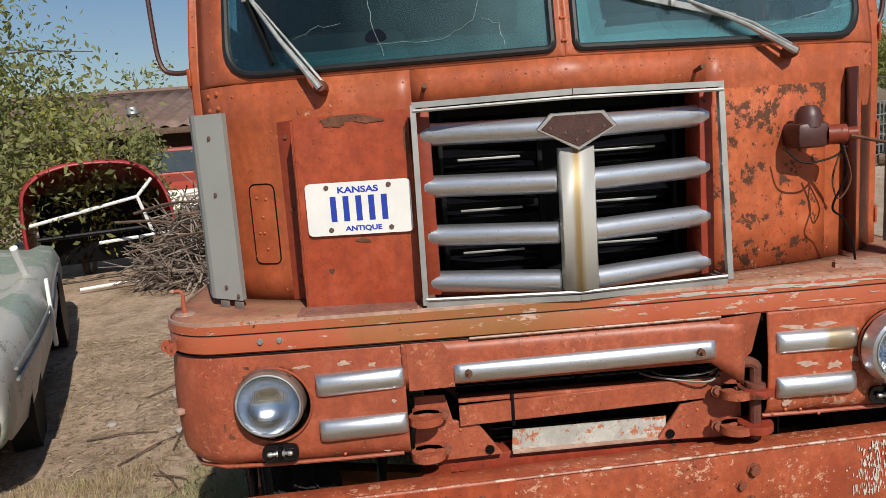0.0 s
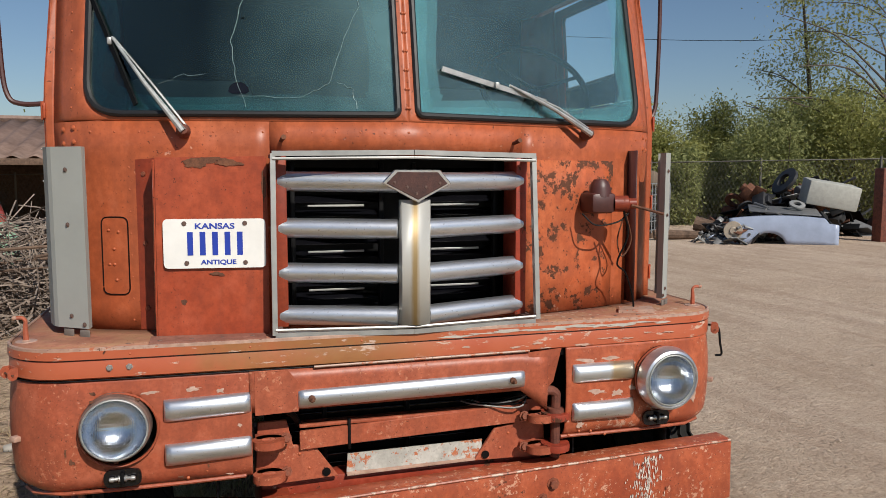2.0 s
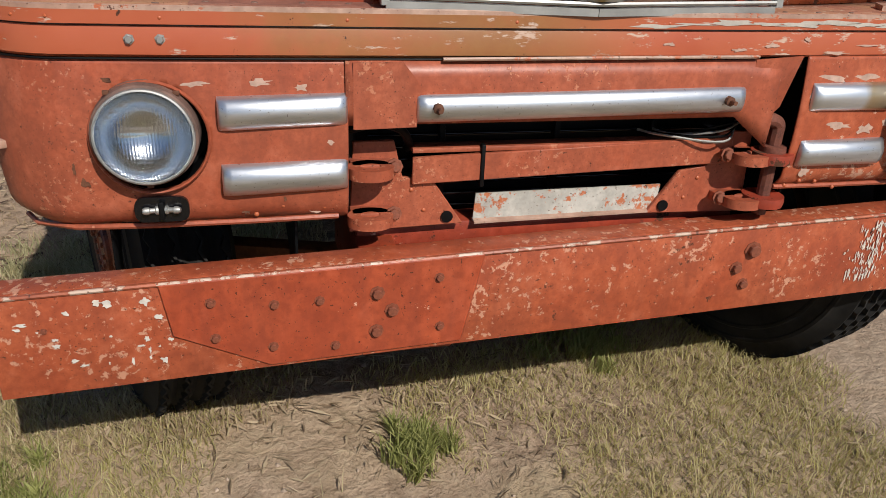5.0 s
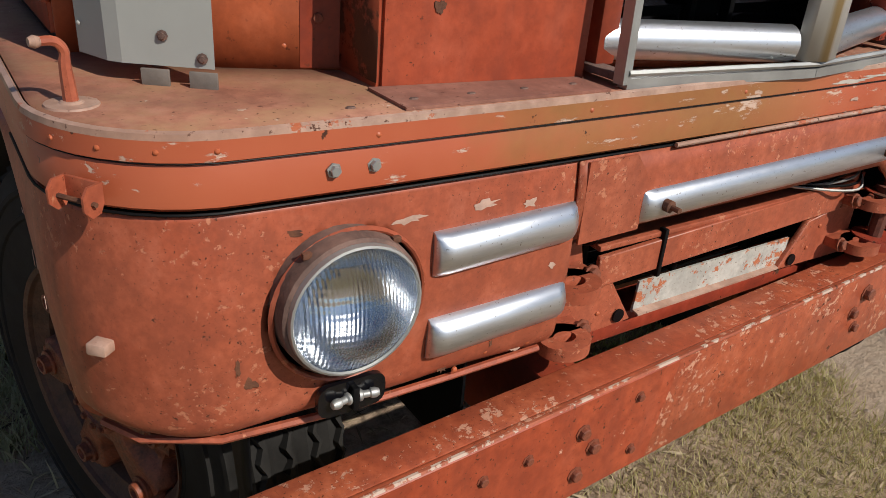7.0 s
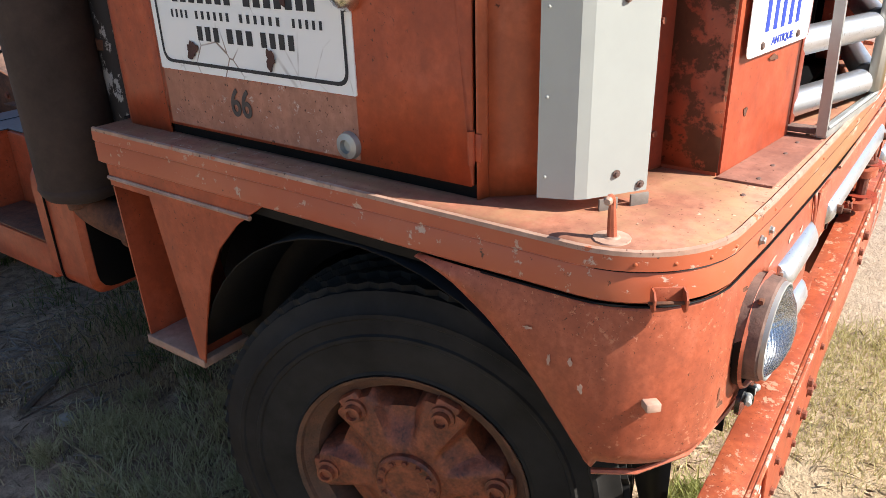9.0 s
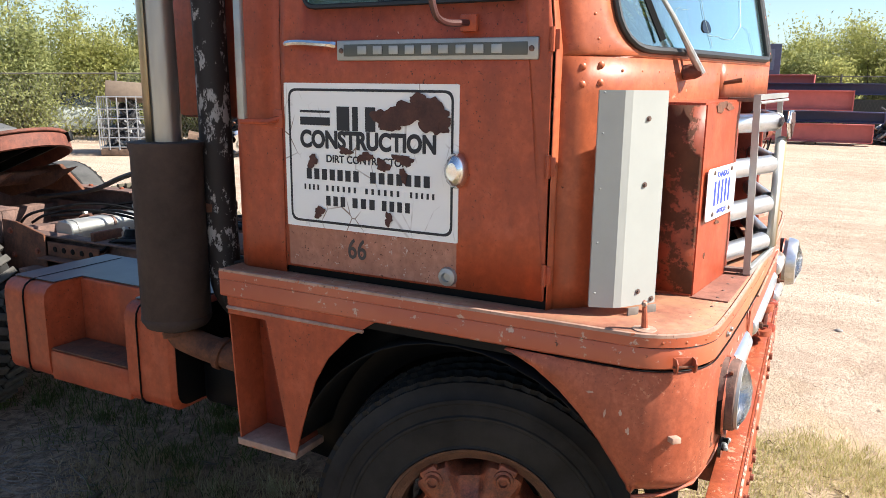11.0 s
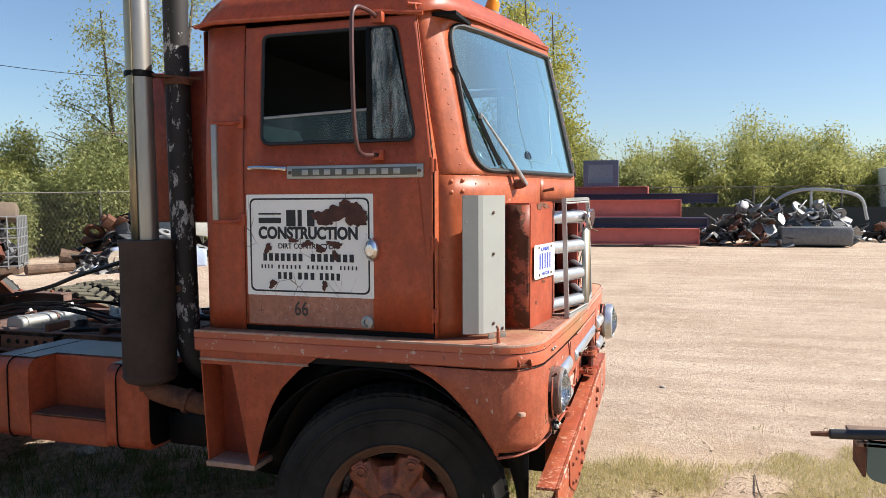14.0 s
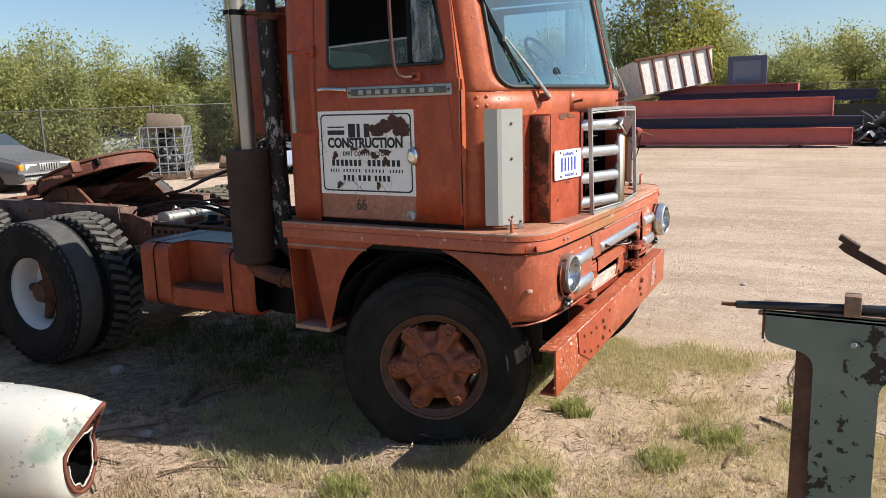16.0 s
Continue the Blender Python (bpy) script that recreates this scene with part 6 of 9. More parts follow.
def spoke_wheel(at, s):
    """A rusty cast six-spoke wheel with its demountable rim; s: the side it faces."""
    at = Vector(at)
    tyre = part("wheel", tyre_bm(at, s, 0.49), rubber, truck, "worn black truck tyre on a rusty six-spoke wheel")
    part("tread_rib", wear_ribs(at, 0.490, 0.255), rubber, tyre)
    part("rim", lathe([(0.262, -0.10), (0.266, 0.09), (0.280, 0.122), (0.290, 0.126), (0.288, 0.118), (0.274, 0.112), (0.262, 0.098), (0.246, 0.092), (0.238, 0.07), (0.234, 0.02), (0.232, -0.10)], at, (s, 0, 0), 48), rust_rim, tyre, "rust-red steel rim")
    ax = Vector((s, 0, 0))
    A0 = 0.941

    def star(u, v):
        """The cast face: six lobes, scooped between them."""
        a = u * math.tau
        q = max(0.0, min(1.0, (math.cos(6 * (a - A0)) + 0.6) / 0.95))
        lobe = q * q * (3 - 2 * q)
        r = 0.05 + (0.136 + 0.050 * lobe) * min(1.0, v / 0.86)
        k = max(0.0, min(1.0, (r - 0.088) / 0.075))
        h = 0.122 - 0.034 * (1 - lobe) * k * k * (3 - 2 * k) - 0.012 * max(0.0, (r - 0.12) / 0.12)
        if v > 0.87:
            h -= 0.10 * (v - 0.86) / 0.14
            r += 0.006
        return at + ax * h + Vector((0, math.cos(a), math.sin(a))) * r
    face = part("wheel_face", grid(star, 108, 14), rust_wheel, tyre, "rusty cast six-lobed wheel face", smooth=45)
    hub = part("hub", lathe([(0.0, 0.134), (0.052, 0.134), (0.056, 0.138), (0.074, 0.138), (0.080, 0.132), (0.082, 0.112)], at, (s, 0, 0), 36), rust_wheel, tyre, "rusty bolted hub cap")
    for k in range(12):
        a = k * math.tau / 12
        piece("bolt", BOLT, at_point(at + Vector((s * 0.138, 0.065 * math.cos(a), 0.065 * math.sin(a))), (s, 0, 0), 0, 0.55), hub)
    for k in range(6):
        a = k * math.tau / 6 + A0
        e = Vector((0, math.cos(a), math.sin(a)))
        p = at + e * 0.2135
        clamp = part("clamp", box((-0.030, -0.026, -0.02), (0.030, 0.040, 0.012), 0.010, m=at_point(p + ax * 0.100, ax, 0) @ Matrix.Rotation(math.atan2(*( (at_point(p, ax).to_3x3().inverted() @ e).x * -1, (at_point(p, ax).to_3x3().inverted() @ e).y)), 4, "Z")), rust_wheel, face)
        part("clamp_nut", lathe([(0.030, 0.0), (0.030, 0.010), (0.022, 0.012), (0.021, 0.026), (0.014, 0.027), (0.012, 0.018), (0.0, 0.018)], p + ax * 0.110, ax, 12), rust_wheel, clamp)
    part("brake_drum", lathe([(0.0, -0.02), (0.205, -0.02), (0.21, -0.16)], at, (s, 0, 0), 32), black_metal, tyre)
    return tyre


# the front wheels are turned to the truck's left
for at_, s in (((-1.009, 0.601, 0.491), -1), ((0.965, 0.527, 0.52), 1)):
    turned = spoke_wheel(at_, s)
    turned.matrix_basis = Matrix.Translation(at_) @ Matrix.Rotation(radians(18), 4, "Z") @ Matrix.Translation(-Vector(at_))


rubber_smooth = plain("dusty_smooth_rubber", (0.085, 0.082, 0.076), 0.85, 0.0, 0.6, 7, 0.2)
rubber_olive = plain("earth_caked_rubber", (0.13, 0.115, 0.08), 0.9, 0.0, 0.5, 9, 0.2)
SIPE = mesh_of(box((-0.006, -0.012, -0.016), (0.006, 0.012, 0.010), 0.002), rubber)


def disc_wheel(at, s, lugs, label, shallow):
    at = Vector(at)
    tyre = part("rear_wheel", tyre_bm(at, s, 0.535, 0.26, 0.285), rubber, truck, label)
    if lugs:
        part("tread", lug_mesh(at, s, 0.535, 0.26), rubber_dusty if at.x < 0 else rubber_olive, tyre)
    else:
        part("tread", lathe([(0.520, -0.112), (0.530, -0.105), (0.5385, -0.07), (0.540, 0.0), (0.5385, 0.07), (0.530, 0.105), (0.520, 0.112)], at, (s, 0, 0), 72), rubber_smooth, tyre, "dusty tread worn nearly smooth")
        for k in range(48):
            a = k * math.tau / 48
            piece("tread_sipe", SIPE, Matrix.Translation(at) @ Matrix.Rotation(a, 4, "X") @ Matrix.Translation((s * 0.1125, 0, 0.522)), tyre)
    part("rim", lathe([(0.28, -0.11), (0.28, 0.08), (0.297, 0.112), (0.308, 0.118), (0.300, 0.100), (0.276, 0.075), (0.262, 0.03), (0.258, -0.02), (0.250, -0.03 if shallow else -0.10), (0.20, -0.05 if shallow else -0.12)], at, (s, 0, 0), 40), white_paint if not lugs else rust_wheel, tyre, "chipped white steel rim")
    hub = part("hub", lathe([(0.0, 0.055), (0.07, 0.055), (0.085, 0.02), (0.10, -0.04), (0.14, -0.10)], at, (s, 0, 0), 24), rust, tyre)
    for k in range(5):
        a = k * math.tau / 5
        part("spoke", tube([at + Vector((s * -0.06, 0.09 * math.cos(a), 0.09 * math.sin(a))), at + Vector((s * -0.05, 0.235 * math.cos(a), 0.235 * math.sin(a)))], [0.045, 0.032], 8), rust, tyre)


for y, near_z, far_z in ((3.985, 0.555, 0.612), (5.30, 0.545, 0.660)):
    for s in (-1, 1):
        z = near_z if s < 0 else far_z
        smooth = s < 0 or y > 5
        disc_wheel((s * 1.02, y, z), s, not smooth, "dusty black dual tyre on a white rim" if smooth else "dusty heavy-lugged dual tyre", False)
        disc_wheel((s * 0.70, y, z - (0.0 if s < 0 else 0.01)), s, True, "heavy-lugged black dual tyre", True)
    mid_z = (near_z + far_z) / 2
    part("rear_axle", tube([(-0.9, y, near_z), (-0.3, y, mid_z), (0, y, mid_z), (0.3, y, mid_z), (0.9, y, far_z)], [0.07, 0.08, 0.22, 0.08, 0.07], 14), rust, truck, "rusty rear axle")

# ---------------------------------------------------------------- frame, coupling, tank
RT = 1.03                     # top of the frame rails
rails = []
for s in (-1, 1):
    bm = bmesh.new()
    box((s * 0.39, 1.2, RT - 0.25), (s * 0.40, 5.9, RT), 0.002, bm)
    box((s * 0.40, 1.2, RT - 0.01), (s * 0.47, 5.9, RT), 0.002, bm)
    box((s * 0.40, 1.2, RT - 0.25), (s * 0.47, 5.9, RT - 0.24), 0.002, bm)
    rails.append(part("frame_rail", bm, frame_grime, truck, "grimy rusty frame rail"))
for y in (1.9, 2.5, 3.75, 4.5, 5.6):
    part("crossmember", box((-0.39, y, RT - 0.21), (0.39, y + 0.09, RT - 0.02), 0.006), frame_grime, truck)
for s in (-1, 1):
    spring = part("spring", box((s * 0.48, 3.45, 0.68), (s * 0.56, 5.75, 0.70), 0.004), frame_grime, truck, "rusty leaf spring pack")
    for k in range(4):
        part("leaf", box((s * 0.48, 3.60 + 0.16 * k, 0.704 + 0.022 * k), (s * 0.56, 5.60 - 0.16 * k, 0.722 + 0.022 * k), 0.003), frame_grime, spring)
    part("spring_hanger", prism([(s * 0.48, 3.25, RT - 0.17), (s * 0.48, 3.50, RT - 0.17), (s * 0.48, 3.42, 0.66), (s * 0.48, 3.33, 0.66)], (s * 0.10, 0, 0), bevel=0.006), frame_grime, truck)
    part("brake_chamber", lathe([(0.0, 0.10), (0.07, 0.10), (0.085, 0.07), (0.09, 0.0), (0.085, -0.07), (0.0, -0.09)], (s * 0.60, 3.38, 0.72), (0.2, 1, 0.1), 18), black_metal, truck)
    # raised angle that carries the coupling, with a step plate at its front
    angle = part("mount_angle", box((s * 0.472, 3.76, RT - 0.08), (s * 0.484, 5.4, RT + 0.095), 0.003), frame_grime, truck, "rusty angle iron bolted over the frame rail")
    part("angle_top", box((s * 0.38, 3.76, RT + 0.095), (s * 0.484, 5.4, RT + 0.107), 0.003), frame_grime, angle)
    part("angle_end", box((s * 0.40, 3.755, RT + 0.002), (s * 0.472, 3.765, RT + 0.094), 0.002), frame_grime, angle)
    for y in (3.84, 4.06, 4.3, 4.62, 4.9, 5.2):
        piece("bolt", BOLT, at_point((s * 0.484, y, RT + 0.03), (s, 0, 0), 0, 1.1), angle)
    low = part("frame_gusset", prism([(s * 0.473, 3.40, RT - 0.18), (s * 0.473, 3.75, RT - 0.22), (s * 0.473, 3.75, RT + 0.06), (s * 0.473, 3.62, RT + 0.055), (s * 0.473, 3.40, RT + 0.004)], (s * 0.010, 0, 0), bevel=0.003), rust, truck, "rusty gusset plate")
    for y, z in ((3.46, 0.94), (3.66, 0.90), (3.68, 1.03)):
        piece("bolt", BOLT, at_point((s * 0.483, y, z), (s, 0, 0), 0, 1.1), low)
    # slotted bracket strip below the rail's edge
    strip = part("frame_bracket", box((s * 0.472, 2.98, RT - 0.105), (s * 0.482, 3.38, RT - 0.03), 0.003), rust, truck, "slotted rusty bracket strip")
    part("bracket_foot", box((s * 0.482, 2.98, RT - 0.112), (s * 0.55, 3.38, RT - 0.105), 0.002), rust, strip)
    for k in range(5):
        part("slot", lathe([(0.0, 0.003), (0.014, 0.003), (0.016, 0.0)], (s * 0.482, 3.04 + 0.07 * k, RT - 0.066), (s, 0, 0), 12), black_metal, strip)
part("gearbox", box((-0.32, 0.9, 0.42), (0.32, 2.3, 0.80), 0.06), black_metal, truck)
part("drive_shaft", tube([(0, 1.6, 0.70), (0, 3.8, 0.62)], 0.05, 12), rust, truck)
# pale pressed-metal reservoir lying across the rails
tank_silver = plain("tank_silver", (0.50, 0.49, 0.45), 0.42, 0.55, 0.3, 7)
tm = pose(-0.13, 3.37, RT - 0.01, 0, 0, -3)
air_tank = part("air_tank", prism([tm @ Vector((-0.245, p.x, p.y)) for p in round_rect([(-0.075, -0.07), (0.075, -0.07), (0.075, 0.07), (-0.075, 0.07)], [0.03, 0.03, 0.05, 0.05], 5, 1)], tm.to_3x3() @ Vector((0.50, 0, 0)), bevel=0.006), tank_silver, truck, "dull silver reservoir across the frame")
for x in (-0.20, 0.02, 0.20):
    part("tank_band", tube([tm @ Vector((x, p.x, p.y)) for p in round_rect([(-0.077, -0.072), (0.077, -0.072), (0.077, 0.072), (-0.077, 0.072)], [0.03, 0.03, 0.05, 0.05], 5, 1)], 0.012, caps=False, section=[(-0.15, -0.6), (0.15, -0.6), (0.15, 0.6), (-0.15, 0.6)]), frame_grime if x == 0.02 else tank_silver, air_tank)
for x in (0.05, 0.10, 0.15, 0.225):
    piece("bolt", BOLT_DARK, at_point(tm @ Vector((x, -0.076, -0.015)), tm.to_3x3() @ Vector((0, -1, 0)), 0, 0.7), air_tank)
part("deck_plank", box((-0.36, 1.75, RT + 0.002), (-0.05, 2.55, RT + 0.04), 0.006), rust, truck, "rusty tread plate behind the cab")
# hoses: bundles along the rails and loops over the reservoir
for k, (x, z) in enumerate(((-0.15, 1.05), (0.2, 1.045))):
    part("air_line", tube(curve([(x, 1.6, z + 0.05), (x + 0.08, 2.1, z), (x - 0.05, 2.7, z + 0.03), (x + 0.10, 3.1, z + 0.03), (x + 0.08, 3.35, z + 0.06), (x + 0.03, 3.55, z + 0.03), (x, 3.8, z)], 6), 0.009, 6), black_metal, truck)
part("air_line", tube(curve([(-0.80, 1.75, 1.62), (-0.72, 2.2, 1.50), (-0.50, 2.75, 1.38), (-0.30, 3.2, 1.27), (-0.20, 3.6, 1.20), (-0.15, 3.9, 1.16)], 6), 0.013, 6), black_metal, truck, "sagging black air hose")
for k, (x0, x1, h) in enumerate(((-0.42, 0.02, 0.13), (-0.34, -0.10, 0.10), (0.10, 0.34, 0.09))):
    part("air_line", tube(curve([(x0, 3.70, RT + 0.02), (x0 + 0.02, 3.60, RT + h * 0.7), (0.6 * x0 + 0.4 * x1, 3.44, RT + h), (0.3 * x0 + 0.7 * x1, 3.28, RT + h - 0.01), (x1, 3.10, RT + 0.05), (x1 + 0.04, 2.95, RT - 0.01)], 6), 0.008, 6), black_metal, truck, "thin hose looped over the frame")
for k, (x, r) in enumerate(((-0.43, 0.012), (-0.35, 0.016), (-0.31, 0.010), (0.12, 0.018), (0.30, 0.014), (0.43, 0.012))):
    w = 0.03 * math.sin(3.1 * k)
    part("air_line", tube(curve([(x, 1.62, RT + 0.06), (x + w, 2.0, RT + 0.02), (x - w, 2.45, RT + 0.032), (x + w, 2.9, RT + 0.012), (x - 0.5 * w, 3.06, RT - 0.06), (x + w, 3.6, RT - 0.06)], 5), r, 6), (black_metal, rust, black_metal)[k % 3], truck)
for k, (x, y) in enumerate(((-0.10, 2.72), (0.10, 3.02), (-0.38, 2.86), (-0.40, 2.30), (0.25, 2.5), (0.16, 3.42), (-0.16, 3.45))):
    valve = part("air_valve", lathe([(0.0, 0.10), (0.035, 0.095), (0.04, 0.06), (0.055, 0.05), (0.055, 0.02), (0.035, 0.0)], (x, y, RT - 0.03), (0.2 * (k % 3 - 1), 0.1, 1), 12), (rust, alloy, black_metal)[k % 3], truck)
    part("valve_nut", lathe([(0.0, 0.02), (0.016, 0.02), (0.016, 0.0)], (x, y + 0.03, RT + 0.06), (0, 0.4, 1), 6), alloy, valve)
for y in (2.2, 2.62, 3.02):
    part("line_clip", box((-0.47, y, RT + 0.001), (-0.30, y + 0.03, RT + 0.048), 0.006), rust, truck)
for k in range(5):
    for s in (-1, 1):
        piece("bolt", BOLT, at_point((s * 0.40, 2.05 + 0.28 * k, RT - 0.13), (s, 0, 0), 0, 0.9), rails[0 if s < 0 else 1])
CT = pose(0.0, 4.62, 1.385, -18, -1, 0)
disc = [(0.48 * math.cos(a), 0.54 * math.sin(a)) for a in [k * math.tau / 40 for k in range(40)]]
cp = prism([CT @ Vector((x, y, 0)) for x, y in disc], CT.to_3x3() @ Vector((0, 0, -0.02)), bevel=0.004)
coupling = part("fifth_wheel", cp, rust_red, truck, "rusty tilted coupling plate")
bm = bmesh.new()
rim_rows = [[bm.verts.new(CT @ Vector((x * k, y * k, h))) for x, y in disc] for k, h in ((0.985, -0.03), (1.0, -0.045), (1.0, -0.115), (0.965, -0.12), (0.955, -0.022))]
for a, b in zip(rim_rows, rim_rows[1:]):
    for i in range(len(a)):
        bm.faces.new((a[i], a[(i + 1) % len(a)], b[(i + 1) % len(a)], b[i]))
part("coupling_skirt", bm, rust_red, coupling, "thick rusty lip under the plate")
for s in (-1, 1):
    part("coupling_bracket", prism([(s * 0.36, 4.15, 1.10), (s * 0.36, 4.95, 1.10), (s * 0.36, 4.66, 1.25), (s * 0.36, 4.40, 1.28)], (s * 0.03, 0, 0), bevel=0.004), rust, coupling)
    for y in (3.9, 4.2, 4.7, 5.0):
        piece("bolt", BOLT, at_point((s * 0.44, y, 1.137), (0, 0, 1), 0, 1.1), coupling)
    part("coupling_web", prism([(s * 0.2, 4.02, 1.30), (s * 0.2, 5.0, 1.10), (s * 0.2, 4.7, 1.06), (s * 0.2, 4.3, 1.16)], (s * 0.02, 0, 0)), rust, coupling)
for x in (-0.30, -0.1, 0.1, 0.30):
    part("coupling_rib", box((x - 0.012, -0.46, -0.08), (x + 0.012, 0.46, -0.021), 0.003, m=CT), black_metal, coupling)
part("release_handle", tube([CT @ Vector(p) for p in ((-0.10, -0.2, -0.07), (-0.40, -0.25, -0.10), (-0.62, -0.27, -0.10), (-0.66, -0.20, -0.10))], 0.014, 8), rust, coupling)
for y in (-0.36, 0.30):
    part("lip_gusset", box((-0.50, y - 0.02, -0.10), (-0.42, y + 0.02, -0.01), 0.006, m=CT), rust_red, coupling)
part("pivot_shaft", tube([(-0.40, 4.53, 1.20), (0.40, 4.53, 1.20)], 0.045, 12), rust, coupling)
part("coupling_slot", box((-0.06, -0.62, 0.001), (0.06, 0.0, 0.004), m=CT @ pose(0, 0, 0, 0, 0, 180)), black_metal, coupling)
part("approach_ramp", prism([(-0.40, 5.2, 1.13), (0.40, 5.2, 1.13), (0.40, 5.7, 1.06), (-0.40, 5.7, 1.06)], (0, 0, 0.03)), rust, truck)

# The tank top's dark grey-blue reflection is put into its colour.
tank_reflect_grey = plain("tank_top_reflection", (0.05, 0.052, 0.06), 0.35, 0.0, 0.5, 6)
for s in (-1, 1):
    def tank_sec(y, grow=0.0):
        return [Vector((s * -p.x, y, p.y)) for p in round_rect([(-1.135 - grow, 0.625 - grow), (-0.60, 0.625 - grow), (-0.60, 1.025 + grow), (-1.135 - grow, 1.025 + grow)], [0.06, 0.05, 0.05, 0.07], 4, 1)]
    bm = bmesh.new()
    loops = [[bm.verts.new(p) for p in tank_sec(y, g)] for y, g in ((1.785, -0.018), (1.80, 0.0), (2.02, 0.0))]
    loops2 = [[bm.verts.new(p) for p in tank_sec(y, g)] for y, g in ((2.485, 0.0), (2.74, 0.0), (2.76, -0.018))]
    for seq in (loops, loops2):
        for a, b in zip(seq, seq[1:]):
            k = len(a)
            for i in range(k):
                bm.faces.new((a[i], a[(i + 1) % k], b[(i + 1) % k], b[i]))
    for lp in (loops[0], loops[-1], loops2[0], loops2[-1]):
        bm.faces.new(lp)
    # the step pocket between the two ends
    for lo, hi in (((0.60, 2.02, 0.625), (0.965, 2.485, 1.025)), ((0.965, 2.02, 0.628), (1.132, 2.485, 0.755))):
        box((s * lo[0], lo[1], lo[2]), (s * hi[0], hi[1], hi[2]), 0.012, bm)
    tank = part("fuel_tank", bm, paint_side, truck, "orange step fuel tank")
    for y in (1.952, 2.613):
        part("tank_strap", tube([p + Vector((0, 0, 0)) for p in tank_sec(y, 0.004)] + [tank_sec(y, 0.004)[0]], 0.012, caps=False, section=[(-0.12, -0.28), (0.12, -0.28), (0.12, 0.28), (-0.12, 0.28)]), black_metal, tank)
    part("tank_end", prism([p + Vector((0, -0.0035, 0)) for p in tank_sec(1.785, -0.020)], (0, 0.003, 0)), black_metal, tank, "black front end of the tank")
    part("step_plate", box((s * 0.97, 2.03, 0.756), (s * 1.128, 2.475, 0.764), 0.003), rust, tank)
    part("tank_top", prism([(s * a, b, 1.0265) for a, b in ((1.08, 1.81), (0.62, 1.81), (0.62, 2.74), (1.08, 2.74), (1.08, 2.49), (0.955, 2.48), (0.955, 2.025), (1.08, 2.015))], (0, 0, 0.004)), tank_reflect_grey, tank, "tank top with a dark grey-blue reflection in its colour")
part("tank_end", box((-1.0, 1.55, 0.625), (-0.62, 1.78, 0.80), 0.03), black_metal, truck)

# ---------------------------------------------------------------- exhaust and the pipe behind the cab
MX, MY = -1.085, 1.795
muffler = part("muffler", lathe([(0.06, 0.945), (0.110, 0.965), (0.122, 0.985), (0.122, 1.595), (0.128, 1.61), (0.128, 1.627), (0.0, 1.63)], (MX, MY, 0), (0, 0, 1), 32), muffler_brown, truck, "brown heat-stained upright muffler")
part("muffler_seam", lathe([(0.122, 0.985), (0.125, 0.995), (0.122, 1.005)], (MX, MY, 0), (0, 0, 1), 32), muffler_brown, muffler)
stack = part("exhaust_pipe", tube([(MX, MY, 1.60), (MX + 0.0, MY + 0.01, 2.2), (MX, MY + 0.022, 2.9), (MX, MY + 0.03, 3.4)], 0.057, 24), stack_metal, truck, "tall tarnished exhaust stack")
part("heat_shield", grid(lambda u, v: (MX + 0.064 * math.cos(1.75 + 1.5 * u), MY + 0.064 * math.sin(1.75 + 1.5 * u) + 0.012 * v, 1.62 + 1.6 * v), 12, 4), plain("shield_tan", (0.44, 0.37, 0.24), 0.36, 0.7, 0.45, 5), stack, "tan heat shield along the stack", thick=0.003)
part("exhaust_elbow", tube(curve([(MX, MY, 0.97), (MX, MY - 0.01, 0.925), (MX + 0.01, MY - 0.07, 0.90), (MX + 0.03, MY - 0.16, 0.875), (MX + 0.06, MY - 0.26, 0.85), (MX + 0.14, MY - 0.40, 0.82)], 6), 0.050, 16), rust, muffler)
for at_, ax_ in (((MX, MY - 0.005, 0.935), (0, -0.3, -1)), ((MX + 0.035, MY - 0.18, 0.869), (0.2, -1, -0.28))):
    part("elbow_clamp", lathe([(0.053, -0.014), (0.060, -0.010), (0.060, 0.010), (0.053, 0.014)], at_, ax_, 20), rust, muffler)
riser = part("intake_pipe", tube(curve([(-0.935, 1.715, 3.1), (-0.94, 1.71, 2.4), (-0.945, 1.695, 1.6), (-0.95, 1.68, 1.2), (-0.945, 1.665, 1.08), (-0.90, 1.63, 1.0), (-0.80, 1.6, 0.98)], 8), 0.058, 20), pipe_flaked, truck, "black upright pipe with flaking pale paint")
for z in (1.39, 2.37):
    part("pipe_clamp", lathe([(0.060, -0.018), (0.066, -0.014), (0.066, 0.014), (0.060, 0.018)], (-0.943, 1.70, z), (0, 0, 1), 20), rust, riser)
part("stack_bracket", prism([(MX, MY - 0.06, 2.38), (MX + 0.02, MY + 0.02, 2.38), (-0.94, 1.66, 2.38), (-0.90, 1.60, 2.38)], (0, 0, 0.012)), rust, truck)
part("stack_clamp", lathe([(0.060, -0.015), (0.067, -0.011), (0.067, 0.011), (0.060, 0.015)], (MX, MY + 0.014, 2.39), (0, 0, 1), 24), black_metal, stack)
part("bracket_arm", prism([(-0.97, 1.70, 2.37), (-0.97, 1.78, 2.39), (-0.97, 1.74, 2.25)], (0.01, 0, 0)), paint_dark, truck)
part("air_cleaner", box((-0.86, 1.60, 1.70), (-0.45, 1.98, 2.44), 0.03), paint_dark, truck, "dark red air cleaner housing behind the cab")
part("rack_panel", box((-0.45, 1.60, 1.30), (0.80, 1.72, 1.75), 0.02), black_metal, truck)

